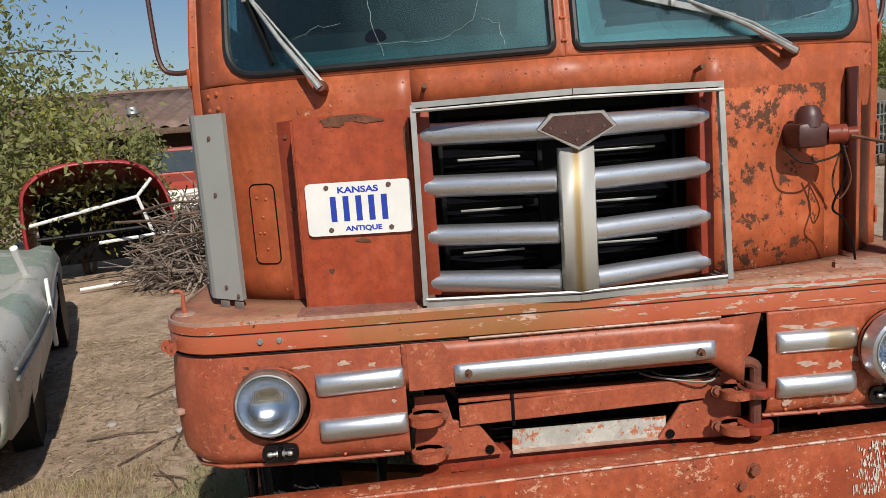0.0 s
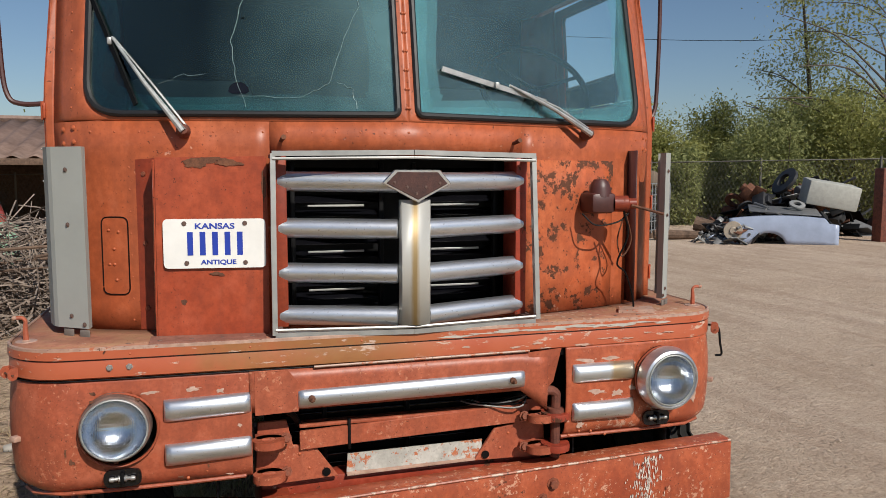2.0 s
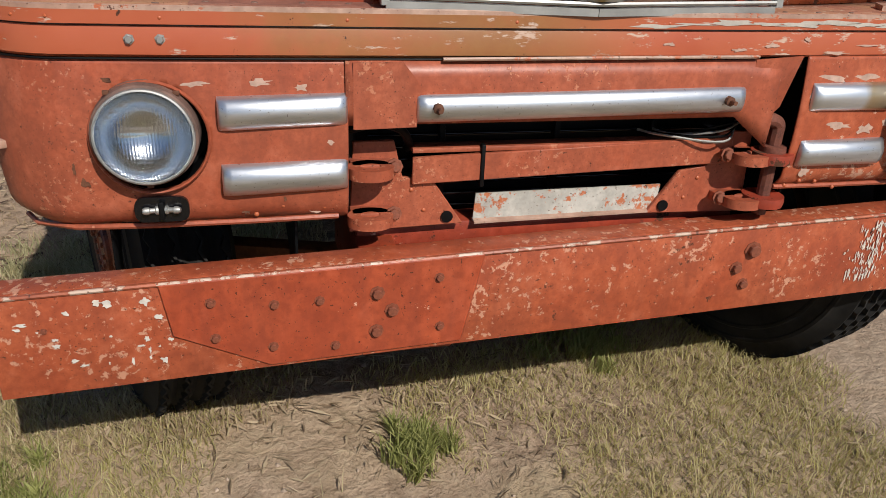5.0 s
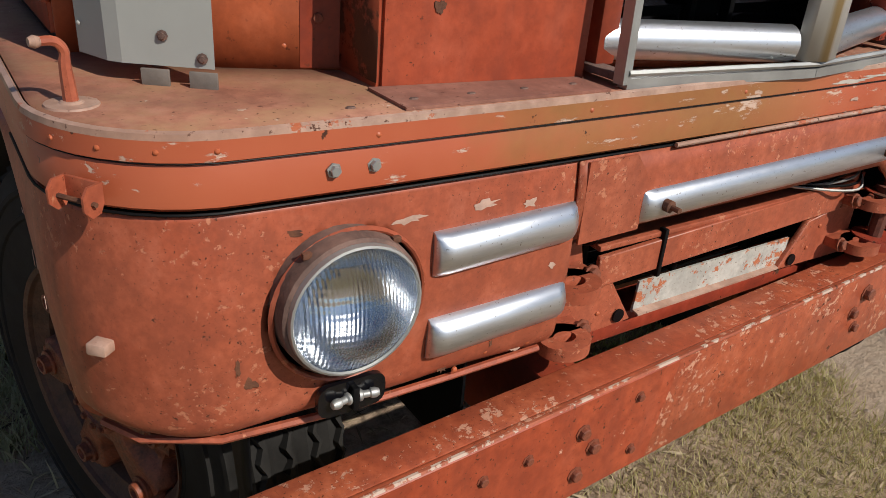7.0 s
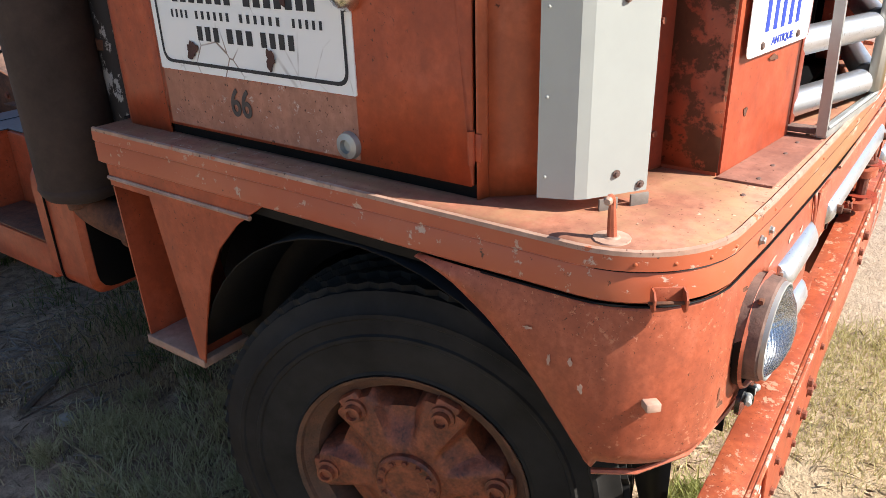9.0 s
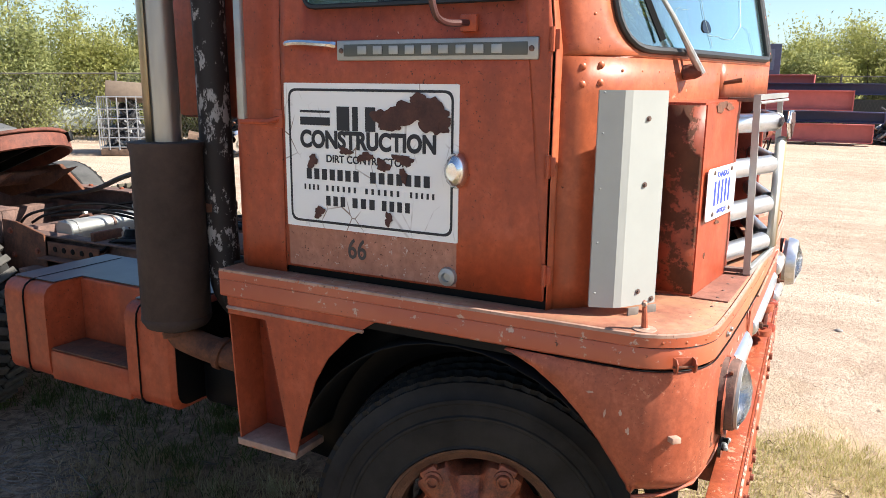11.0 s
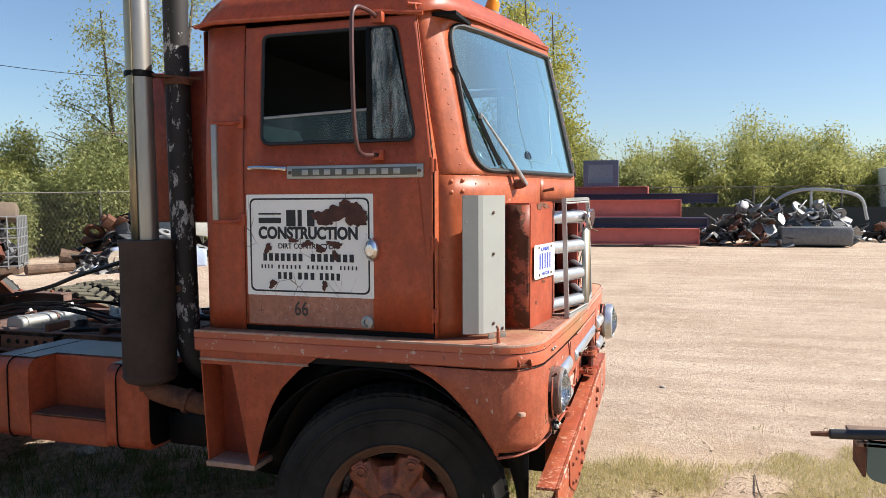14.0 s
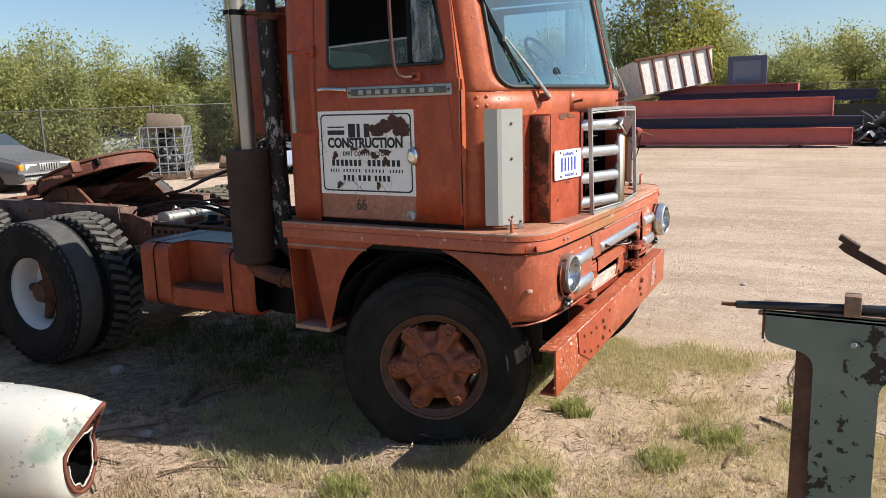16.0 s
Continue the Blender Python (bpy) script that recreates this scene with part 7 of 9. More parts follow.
# ================================================================ the yard
gm = Nodes("yard_ground", 0.95)
pos = gm.coord()
xyz = gm.node("SeparateXYZ", 0, None, Vector=pos)
xo, yo = xyz.node.outputs[0], xyz.node.outputs[1]
big, mid, fine = gm.noise(0.35, 4, 0.6), gm.noise(2.6, 6, 0.65), gm.noise(38, 8, 0.7)
tracks = gm.math("ADD", gm.math("MULTIPLY", gm.noise(1.7, 6, 0.65, gm.coord((1.9, 0.16, 1), (0, 0, 0))), 0.6), gm.math("MULTIPLY", gm.noise(2.3, 6, 0.65, gm.coord((0.9, 0.35, 1), (0, 0, 0))), 0.4))
sand = gm.mix(gm.ramp(big, [(0.35, 0.0), (0.65, 1.0)]), (0.44, 0.333, 0.246), (0.545, 0.43, 0.333))
sand = gm.mix(gm.math("MULTIPLY", gm.ramp(tracks, [(0.42, 1.0), (0.54, 0.0)]), 0.5), sand, (0.34, 0.24, 0.175))
sand = gm.mix(gm.math("MULTIPLY", gm.ramp(fine, [(0.38, 1.0), (0.50, 0.0)]), 0.6), sand, (0.27, 0.19, 0.135))
grit = gm.ramp(gm.noise(85, 5, 0.7), [(0.30, 1.0), (0.40, 0.0)])
sand = gm.mix(gm.math("MULTIPLY", grit, 0.35), sand, (0.22, 0.155, 0.11))
sand = gm.mix(gm.math("MULTIPLY", gm.ramp(gm.noise(9, 6, 0.7), [(0.52, 0.0), (0.64, 1.0)]), 0.4), sand, (0.62, 0.50, 0.39))
crumb = gm.noise(14, 8, 0.72)
dirt = gm.mix(gm.ramp(gm.math("ADD", gm.math("MULTIPLY", mid, 0.5), gm.math("MULTIPLY", crumb, 0.5)), [(0.40, 0.0), (0.58, 1.0)]), (0.26, 0.18, 0.122), (0.56, 0.41, 0.295))
dirt = gm.mix(gm.ramp(fine, [(0.5, 0.0), (0.7, 0.8)]), dirt, (0.50, 0.39, 0.28))
dirt = gm.mix(gm.math("MULTIPLY", grit, 0.6), dirt, (0.20, 0.14, 0.10))
turf = gm.mix(gm.ramp(mid, [(0.38, 0.0), (0.62, 1.0)]), (0.51, 0.375, 0.25), (0.44, 0.335, 0.20))
turf = gm.mix(gm.ramp(fine, [(0.45, 0.0), (0.7, 0.7)]), turf, (0.52, 0.42, 0.26))
edge_x = gm.math("ADD", gm.math("ADD", xo, gm.math("MULTIPLY", yo, -0.25)), gm.math("MULTIPLY", gm.math("SUBTRACT", mid, 0.5), 4.0))
near = gm.ramp(gm.math("MULTIPLY_ADD", edge_x, 0.1, 0.5), [(0.52, 1.0), (0.72, 0.0)])
c = gm.mix(near, sand, dirt)
patch = gm.ramp(gm.noise(1.1, 4, 0.6), [(0.42, 0.0), (0.58, 1.0)])
front = gm.ramp(gm.math("MULTIPLY_ADD", yo, -0.1, 0.5), [(0.44, 0.0), (0.54, 1.0)])
c = gm.mix(gm.math("MULTIPLY", gm.math("MULTIPLY", patch, front), near), c, turf)
# Shade under the truck is put into the colour as a darker soil patch.
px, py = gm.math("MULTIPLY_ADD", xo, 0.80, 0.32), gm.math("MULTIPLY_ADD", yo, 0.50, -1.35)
truck_shade = gm.math("ADD", gm.math("ADD", gm.math("MULTIPLY", px, px), gm.math("MULTIPLY", py, py)), gm.math("MULTIPLY", gm.math("SUBTRACT", gm.math("ADD", mid, crumb), 1.0), 1.6))
shade_soil = gm.mix(gm.ramp(crumb, [(0.40, 0.0), (0.62, 1.0)]), (0.14, 0.105, 0.078), (0.44, 0.33, 0.24))
c = gm.mix(gm.ramp(truck_shade, [(0.65, 0.75), (1.15, 0.0)]), c, shade_soil)
gm.bump(gm.math("ADD", gm.math("MULTIPLY", fine, 0.6), gm.math("ADD", gm.math("ADD", mid, gm.math("MULTIPLY", gm.noise(6.5, 6, 0.7), 0.25)), gm.math("MULTIPLY", tracks, 1.1))), 0.75, 0.055)
gm.b.inputs["Specular IOR Level"].default_value = 0.08
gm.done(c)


def warp(u):
    """Finer near the truck, coarse to the horizon."""
    a = 2 * u - 1
    return math.copysign(abs(a) ** 3.2, a)


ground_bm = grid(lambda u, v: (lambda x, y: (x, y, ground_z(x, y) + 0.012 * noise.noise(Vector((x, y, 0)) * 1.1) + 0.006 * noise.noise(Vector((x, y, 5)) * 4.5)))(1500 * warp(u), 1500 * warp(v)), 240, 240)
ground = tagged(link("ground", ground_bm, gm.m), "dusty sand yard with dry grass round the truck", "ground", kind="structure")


def leaf_material(name, dark, light, through=0.3):
    n = Nodes(name, 0.7)
    n.b.inputs["Specular IOR Level"].default_value = 0.2
    r = n.node("NewGeometry", "Random Per Island")
    c = n.mix(r, dark, light)
    c = n.mix(n.math("MULTIPLY", n.noise(1.2, 3), 0.6), c, tuple(0.75 * v for v in dark))
    n.done(c)
    tr = n.node("BsdfTranslucent", 0, None, Color=c)
    n.put(n.node("MixShader", 0, None, i0=through, i1=n.b.outputs[0], i2=tr), n.out.inputs["Surface"])
    return n.m


grass_mat = leaf_material("grass_blades", (0.40, 0.355, 0.125), (0.76, 0.655, 0.385), 0.45)
dry_mat = leaf_material("dry_straw", (0.36, 0.26, 0.15), (0.64, 0.52, 0.33), 0.3)
leaf_green = leaf_material("leaves_green", (0.21, 0.235, 0.085), (0.47, 0.48, 0.21), 0.52)
leaf_lime = leaf_material("leaves_lime", (0.28, 0.29, 0.09), (0.54, 0.53, 0.20), 0.58)
leaf_dark = leaf_material("leaves_dark", (0.035, 0.05, 0.018), (0.12, 0.14, 0.045), 0.35)
leaf_gold = leaf_material("leaves_gold", (0.30, 0.31, 0.07), (0.56, 0.51, 0.14), 0.45)
bark = rusted("bark", (0.05, 0.038, 0.028), (0.16, 0.125, 0.095), 0.9, 9)


tuft_green = leaf_material("tuft_green", (0.24, 0.26, 0.07), (0.52, 0.51, 0.21), 0.4)


def blades(name, label, material, count, where, height, width, seed, lean=0.5):
    """Grass as one object: bent two-piece blades where where(x, y) lets them grow."""
    rng = np.random.default_rng(seed)
    verts, faces = [], []
    made = 0
    while made < count:
        x, y = where(rng)
        if x is None:
            continue
        z = ground_z(x, y) - 0.006
        a, h = rng.uniform(0, math.tau), height * rng.uniform(0.45, 1.5)
        w = width * rng.uniform(0.7, 1.4)
        dx, dy = math.cos(a) * w, math.sin(a) * w
        b = rng.uniform(0, math.tau)
        lx, ly = math.cos(b) * h * lean * rng.uniform(0.2, 1.3), math.sin(b) * h * lean * rng.uniform(0.2, 1.3)
        i = len(verts)
        verts += [(x - dx, y - dy, z), (x + dx, y + dy, z), (x + dx * 0.7 + lx * 0.35, y + dy * 0.7 + ly * 0.35, z + h * 0.6), (x - dx * 0.7 + lx * 0.35, y - dy * 0.7 + ly * 0.35, z + h * 0.6), (x + lx, y + ly, z + h)]
        faces += [(i, i + 1, i + 2, i + 3), (i + 3, i + 2, i + 4)]
        made += 1
    return tagged(raw(name, verts, faces, material), label, "grass", kind="stuff")


def turf_density(x, y):
    n = noise.noise(Vector((x, y, 0)) * 0.9) + 0.6 * noise.noise(Vector((x, y, 2)) * 2.7)
    d = 0.36 + 2.7 * n
    if x > 1.2 + 0.8 * noise.noise(Vector((y, 0, 7))):
        d -= 0.7 * (x - 1.2)
    if y > 0.6:
        d -= 0.25
    return d


def pick(x0, x1, y0, y1, bias=0.0):
    def f(rng):
        x, y = rng.uniform(x0, x1), rng.uniform(y0, y1)
        return (x, y) if rng.uniform(0, 1) < turf_density(x, y) + bias else (None, None)
    return f


def tufts(centres, spread):
    def f(rng):
        cx, cy, k = centres[rng.integers(len(centres))]
        j = int(rng.integers(9))
        a, d = 2.4 * j + 7.0 * cx, spread * k * (0.3 + 0.24 * j)
        s = spread * k * (0.16 + 0.05 * (j * 5 % 7))
        return cx + d * math.cos(a) + rng.normal(0, s), cy + d * math.sin(a) + rng.normal(0, s)
    return f


# Dark blades: the shade beneath the truck is put into their green.
under_shade_green = leaf_material("under_shade_green", (0.06, 0.085, 0.022), (0.18, 0.21, 0.07), 0.3)
shade_grass = leaf_material("shade_grass", (0.36, 0.335, 0.17), (0.72, 0.66, 0.42), 0.4)
blades("grass", "short dry and green grass in front of the truck", grass_mat, 120000, pick(-3.2, 2.2, -3.2, 0.9, 0.08), 0.036, 0.0016, 1, 0.9)


def beside(rng):
    """Beside the truck: bare trodden strip along the tank, thicker towards the front wheel."""
    x, y = pick(-3.4, -0.4, 0.2, 3.4, 0.10)(rng)
    if x is not None and x < -1.40 and y > 1.9 and rng.uniform() < 0.85:
        return None, None
    return x, y


blades("grass", "sparse trodden dry grass beside the truck", dry_mat, 20000, beside, 0.042, 0.0023, 2)
blades("grass", "pale green grass behind the front wheel", shade_grass, 10000, tufts([(-1.25, 1.75, 1.3), (-1.05, 1.40, 1.4), (-0.78, 1.75, 1.2), (-1.35, 1.35, 1.2), (-1.10, 2.0, 0.9), (-1.55, 1.45, 1.1), (-0.95, 1.1, 0.9)], 0.12), 0.058, 0.0025, 15, 0.8)
blades("grass", "green grass under the truck, darkened for its shade", under_shade_green, 5000, tufts([(-0.1, 2.7, 1.6), (-0.35, 3.2, 1.5), (0.15, 2.4, 1.5), (-0.55, 2.3, 1.3), (-0.2, 3.7, 1.2), (0.4, 3.1, 1.4), (0.3, 1.9, 1.4)], 0.15), 0.07, 0.0026, 5, 0.8)
blades("dry_grass", "scattered pale straw on the dirt", dry_mat, 12000, pick(-5.0, 1.0, -3.5, 8.0, 0.25), 0.014, 0.0025, 3, 2.8)
blades("grass", "green grass tufts", tuft_green, 13000, tufts([(0.1, -1.25, 1.0), (-0.35, -0.75, 0.8), (-0.8, -1.9, 0.9), (-0.5, -2.4, 1.0), (0.35, -1.9, 0.6), (-0.75, -0.55, 0.5), (-1.7, 0.75, 0.6), (-1.9, 0.3, 1.2), (-1.4, 0.1, 0.7), (-1.95, -0.5, 1.0), (-0.3, 0.1, 0.5), (0.4, 0.5, 0.8), (-1.25, -0.05, 0.5)], 0.10), 0.06, 0.0024, 4, 0.7)


straw_mat = leaf_material("tall_straw", (0.42, 0.34, 0.17), (0.78, 0.68, 0.42), 0.4)
blades("dry_grass", "tall dry straw-coloured grass beside the wheel", straw_mat, 11000, tufts([(-1.75, 0.95, 1.3), (-2.0, 0.6, 1.6), (-1.5, 0.35, 1.2), (-2.1, 1.3, 1.4), (-1.45, 1.3, 1.0), (-1.2, -0.35, 1.2), (-0.6, -0.6, 1.4), (0.1, -0.7, 1.5), (-1.7, -0.2, 1.5), (-0.9, -1.2, 1.6), (-2.4, 0.9, 1.6), (-0.2, -1.6, 1.8)], 0.16), 0.055, 0.0022, 14, 0.9)


# ---------------------------------------------------------------- trees
def leaf_cloud(points, per, size, spread, rng, droop=0.0):
    """Leaf quads scattered round the twig points."""
    n = len(points) * per
    c = np.repeat(np.array(points), per, axis=0) + rng.normal(0, spread, (n, 3))
    c[:, 2] -= droop * np.abs(rng.normal(0, spread, n))
    a = rng.normal(0, 1, (n, 3))
    a /= np.linalg.norm(a, axis=1)[:, None]
    b = np.cross(a, rng.normal(0, 1, (n, 3)))
    b /= np.linalg.norm(b, axis=1)[:, None]
    s = size * rng.uniform(0.6, 1.5, (n, 1))
    v = np.stack([c - a * s, c + b * s * 0.42, c + a * s, c - b * s * 0.42], 1).reshape(-1, 3)
    idx = np.arange(n * 4).reshape(-1, 4)
    return v, idx


def tree(x, y, h, spread, leaves, label, per=26, size=0.06, seed=0, stems=1, bare=0.25, fan=0.8, limbs=11, gap=0.3, name="tree", trunk_r=None, droop=0.4, zbase=None):
    """A tree or tall bush: tapered stems, limbs, twigs and a ragged crown."""
    rng = np.random.default_rng(seed)
    z0 = ground_z(x, y) - 0.05 if zbase is None else zbase
    top = thing(name, label, "tree" if name == "tree" else "bush", at=None)
    bm = bmesh.new()
    twigs = []
    for k in range(stems):
        a = rng.uniform(0, math.tau)
        out = 0.0 if stems == 1 else rng.uniform(0.05, 0.45) * spread
        hh = h * rng.uniform(0.75, 1.0)
        base = Vector((x + 0.12 * out * math.cos(a), y + 0.12 * out * math.sin(a), z0))
        tip = Vector((x + out * math.cos(a) + rng.normal(0, 0.06 * h), y + out * math.sin(a) + rng.normal(0, 0.06 * h), z0 + hh))
        mid_ = base.lerp(tip, 0.5) + Vector((rng.normal(0, 0.05 * h), rng.normal(0, 0.05 * h), 0))
        path = curve([base, base.lerp(mid_, 0.5), mid_, tip], 4)
        r0 = trunk_r or 0.018 * h / max(1, stems ** 0.4)
        tube(path, [r0 * (1 - 0.85 * i / (len(path) - 1)) for i in range(len(path))], 7, bm)
        for j in range(limbs):
            t = bare + (1 - bare) * (j + rng.uniform(0, 0.8)) / limbs
            p = path[min(len(path) - 1, int(t * (len(path) - 1)))]
            b = rng.uniform(0, math.tau)
            reach = spread * (0.35 + 0.65 * math.sin(math.pi * min(1.0, 0.25 + t * 0.75))) * rng.uniform(0.5, 1.1) / (1 if stems == 1 else 1.8)
            e = p + Vector((math.cos(b) * reach, math.sin(b) * reach, reach * fan * rng.uniform(0.15, 1.0)))
            m = p.lerp(e, 0.5) + Vector((0, 0, 0.12 * reach))
            line = curve([p, m, e], 3)
            rr = r0 * 0.35 * (1.1 - t)
            tube(line, [rr * (1 - 0.8 * i / (len(line) - 1)) + 0.004 for i in range(len(line))], 5, bm)
            for q in range(5):
                u = rng.uniform(0.35, 1.05)
                g = line[min(len(line) - 1, int(u * (len(line) - 1)))] + Vector(rng.normal(0, 0.16 * reach + 0.05, 3))
                if rng.uniform() > gap:
                    twigs.append(g)
        twigs.append(tip)
    part("trunk", bm, bark, top)
    v, f = leaf_cloud(twigs, per, size, 0.085 * spread + 0.05, rng, droop)
    raw("crown", v.tolist(), f.tolist(), leaves, top)
    return top


rng = np.random.default_rng(77)
FENCE = [(-16.0, 27.5), (-4.0, 26.0), (6.0, 21.5), (14.5, 15.6), (19.5, 12.0), (25.5, 6.0), (26.8, -2.0), (27.5, -16.0)]


def along(line, step):
    out, left = [], 0.0
    for a, b in zip(line, line[1:]):
        a, b = Vector(a), Vector(b)
        d = (b - a).length
        t = left
        while t < d:
            out.append((a.lerp(b, t / d), (b - a).normalized()))
            t += step
        left = t - d
    return out


# scrub behind the fence
for k, (p, d) in enumerate(along(FENCE[2:], 1.55)):
    nrm = Vector((d.y * -1, d.x))
    back_off = Vector((-d.y, d.x))
    if back_off.dot(Vector((-1, -0.6))) > 0:
        back_off = -back_off
    for row in range(1 if 8.0 < p.x < 12.0 else 0, 3):
        q = p + back_off * (1.0 + 2.4 * row + rng.uniform(0, 1.2)) + d * rng.uniform(-0.7, 0.7)
        hh = rng.uniform(2.6, 3.7) + 0.6 * row + 0.5 * math.sin(k * 0.9)
        mat = (leaf_lime, leaf_green, leaf_lime)[int(rng.integers(3))]
        tree(q.x, q.y, hh, hh * 0.55, mat, "yellow-green willow scrub growing behind the fence", per=54, size=0.054, seed=200 + k * 3 + row, stems=5, bare=0.04, limbs=11, gap=0.06, name="bush", fan=1.1)
# taller trees
tree(27.5, 5.4, 10.5, 3.2, leaf_gold, "slim tree with golden autumn leaves", per=70, size=0.075, seed=5, bare=0.12, limbs=26, gap=0.1, stems=3, trunk_r=0.14)
tree(19.4, 19.0, 9.8, 2.4, leaf_green, "sparse tall tree with thin crown", per=70, size=0.048, seed=6, bare=0.3, limbs=26, gap=0.2)
tree(36.0, -12.0, 11.0, 3.0, leaf_dark, "dark green tree standing above the scrub", per=22, size=0.11, seed=7, limbs=18)
tree(20.5, 16.5, 10.0, 4.6, leaf_green, "broad leafy tree over the scrap heap", per=60, size=0.06, seed=8, limbs=26, bare=0.16, gap=0.15, fan=0.7)
tree(24.0, 15.0, 9.5, 4.2, leaf_green, "broad dark tree over the scrap heap", per=56, size=0.06, seed=18, limbs=24, bare=0.12, gap=0.15, fan=0.6)
tree(16.5, 24.5, 5.2, 2.4, leaf_green, "small rounded tree behind the fence", per=60, size=0.05, seed=9, limbs=14)
tree(9.5, 27.0, 6.0, 2.6, leaf_green, "leafy tree behind the parked cars", per=18, size=0.08, seed=10, limbs=16)
for k, (x, y, h) in enumerate(((-12.0, 33.0, 6.0), (-8.0, 34.0, 5.0), (-3.5, 33.5, 5.4), (1.5, 33.0, 5.0), (5.0, 31.0, 6.0))):
    tree(x, y, h, 2.8, leaf_green, "tree behind the open shed", per=16, size=0.12, seed=30 + k, limbs=14)
tree(-9.0, -21.0, 13.0, 4.4, leaf_dark, "tall tree behind the open yard", per=26, size=0.09, seed=51, limbs=26, bare=0.2)
tree(-15.0, -20.0, 13.0, 4.4, leaf_dark, "tall tree behind the open yard", per=26, size=0.09, seed=52, limbs=26, bare=0.2)
tree(-6.8, 8.8, 5.8, 2.9, leaf_green, "low spreading elm over the wrecked car", per=120, size=0.05, seed=40, limbs=52, bare=0.18, gap=0.1, fan=0.45, droop=1.0, trunk_r=0.09)
tree(-5.3, 9.2, 3.2, 1.0, leaf_gold, "bush with yellowing leaves", per=26, size=0.04, seed=41, stems=4, limbs=9, name="bush")
tree(-4.35, 9.6, 2.1, 0.8, leaf_green, "green sapling among the wrecks", per=40, size=0.04, seed=42, stems=4, limbs=8, name="bush")
tree(-6.4, 6.2, 3.2, 1.4, leaf_green, "leafy elm bough over the wrecked car", per=60, size=0.04, seed=43, stems=3, limbs=10, name="bush", droop=1.0)


# ---------------------------------------------------------------- fence
fence = thing("chain_link_fence", "rusty chain-link fence with steel posts", "fence", kind="structure")
wire = plain("fence_wire", (0.16, 0.15, 0.13), 0.6, 0.6)
for p, d in along(FENCE, 3.0):
    z = ground_z(p.x, p.y)
    part("post", tube([(p.x, p.y, z - 0.2), (p.x, p.y, z + 1.95)], 0.035, 8), wire, fence)
tops = [(p.x, p.y, ground_z(p.x, p.y) + 1.88) for p, d in along(FENCE, 1.5)]
part("top_rail", tube(tops, 0.02, 6), wire, fence)
verts, faces = [], []
for p, d in along(FENCE, 0.11):
    for s in (-1, 1):
        z = ground_z(p.x, p.y)
        e = Vector((p.x, p.y, z + 0.05))
        g = Vector((p.x + s * d.x * 0.9, p.y + s * d.y * 0.9, z + 1.86))
        w = Vector((d.x, d.y, 0)) * 0.003
        i = len(verts)
        verts += [e - w, e + w, g + w, g - w]
        faces.append((i, i + 1, i + 2, i + 3))
mesh_wire = raw("chain_mesh", [tuple(v) for v in verts], faces, wire, fence)
tagged(mesh_wire, kind="stuff")


# ---------------------------------------------------------------- cars
def loft_car(name, label, m, stations, material, wheels, glass, wheel_r=0.31, parts=()):
    """A car body lofted through stations of (length, half-width, sill, shoulder, top, half-width at top)."""
    top = thing(name, label, "car", at=m)
    bm = bmesh.new()
    rings = []
    for y, w, z0, z1, z2, wt in stations:
        half = [(w * 0.93, z0), (w, z0 + 0.35 * (z1 - z0)), (w * 0.99, z0 + 0.75 * (z1 - z0)), (w * 0.93, z1), (wt + (w * 0.9 - wt) * 0.35, z1 + 0.55 * (z2 - z1)), (wt, z1 + 0.93 * (z2 - z1)), (wt * 0.55, z2)]
        ring = [(x, z) for x, z in half] + [(-x, z) for x, z in half[::-1]]
        rings.append([bm.verts.new((x, y, z)) for x, z in ring])
    for a, b in zip(rings, rings[1:]):
        for i in range(len(a) - 1):
            bm.faces.new((a[i], a[i + 1], b[i + 1], b[i]))
    bm.faces.new(rings[0])
    bm.faces.new(rings[-1][::-1])
    part("body", bm, material, top, smooth=28)
    for pts in glass:
        for s in (-1, 1):
            part("window", prism([(s * x, y, z) for x, y, z in pts], (s * 0.004, 0, 0.002)), glass_car, top)
    for s in (-1, 1):
        for y in wheels:
            tyre = part("wheel", lathe([(0.0, 0.06), (0.12, 0.07), (0.19, 0.085), (0.20, 0.10), (wheel_r - 0.02, 0.095), (wheel_r, 0.06), (wheel_r, -0.09)], (s * (stations[len(stations) // 2][1] - 0.10), y, wheel_r), (s, 0, 0), 24), rubber, top)
            part("hubcap", lathe([(0.0, 0.095), (0.10, 0.095), (0.185, 0.088), (0.19, 0.08)], (s * (stations[len(stations) // 2][1] - 0.10), y, wheel_r), (s, 0, 0), 20), alloy, tyre)
    return top


glass_car = plain("car_glass", (0.05, 0.065, 0.075), 0.08, 0.0, 0.2, 4, 0.0)


def car_paint(name, color, rough=0.3):
    return plain(name, color, rough, 0.0, 0.2, 3, 0.03)


sedan_line = [(-2.28, 0.62, 0.32, 0.55, 0.62, 0.5), (-2.2, 0.80, 0.22, 0.66, 0.72, 0.68), (-1.6, 0.86, 0.20, 0.76, 0.84, 0.70), (-0.85, 0.87, 0.20, 0.84, 0.95, 0.70), (-0.15, 0.87, 0.20, 0.86, 1.36, 0.58), (0.9, 0.87, 0.20, 0.87, 1.38, 0.57), (1.55, 0.86, 0.22, 0.88, 1.0, 0.66), (2.1, 0.80, 0.26, 0.84, 0.90, 0.64), (2.25, 0.66, 0.34, 0.68, 0.76, 0.5)]
win_line = [[(0.80, -0.72, 0.95), (0.80, 0.35, 0.95), (0.64, 0.30, 1.30), (0.64, -0.15, 1.30)], [(0.80, 0.42, 0.95), (0.80, 1.35, 0.97), (0.64, 0.85, 1.32), (0.64, 0.38, 1.31)]]


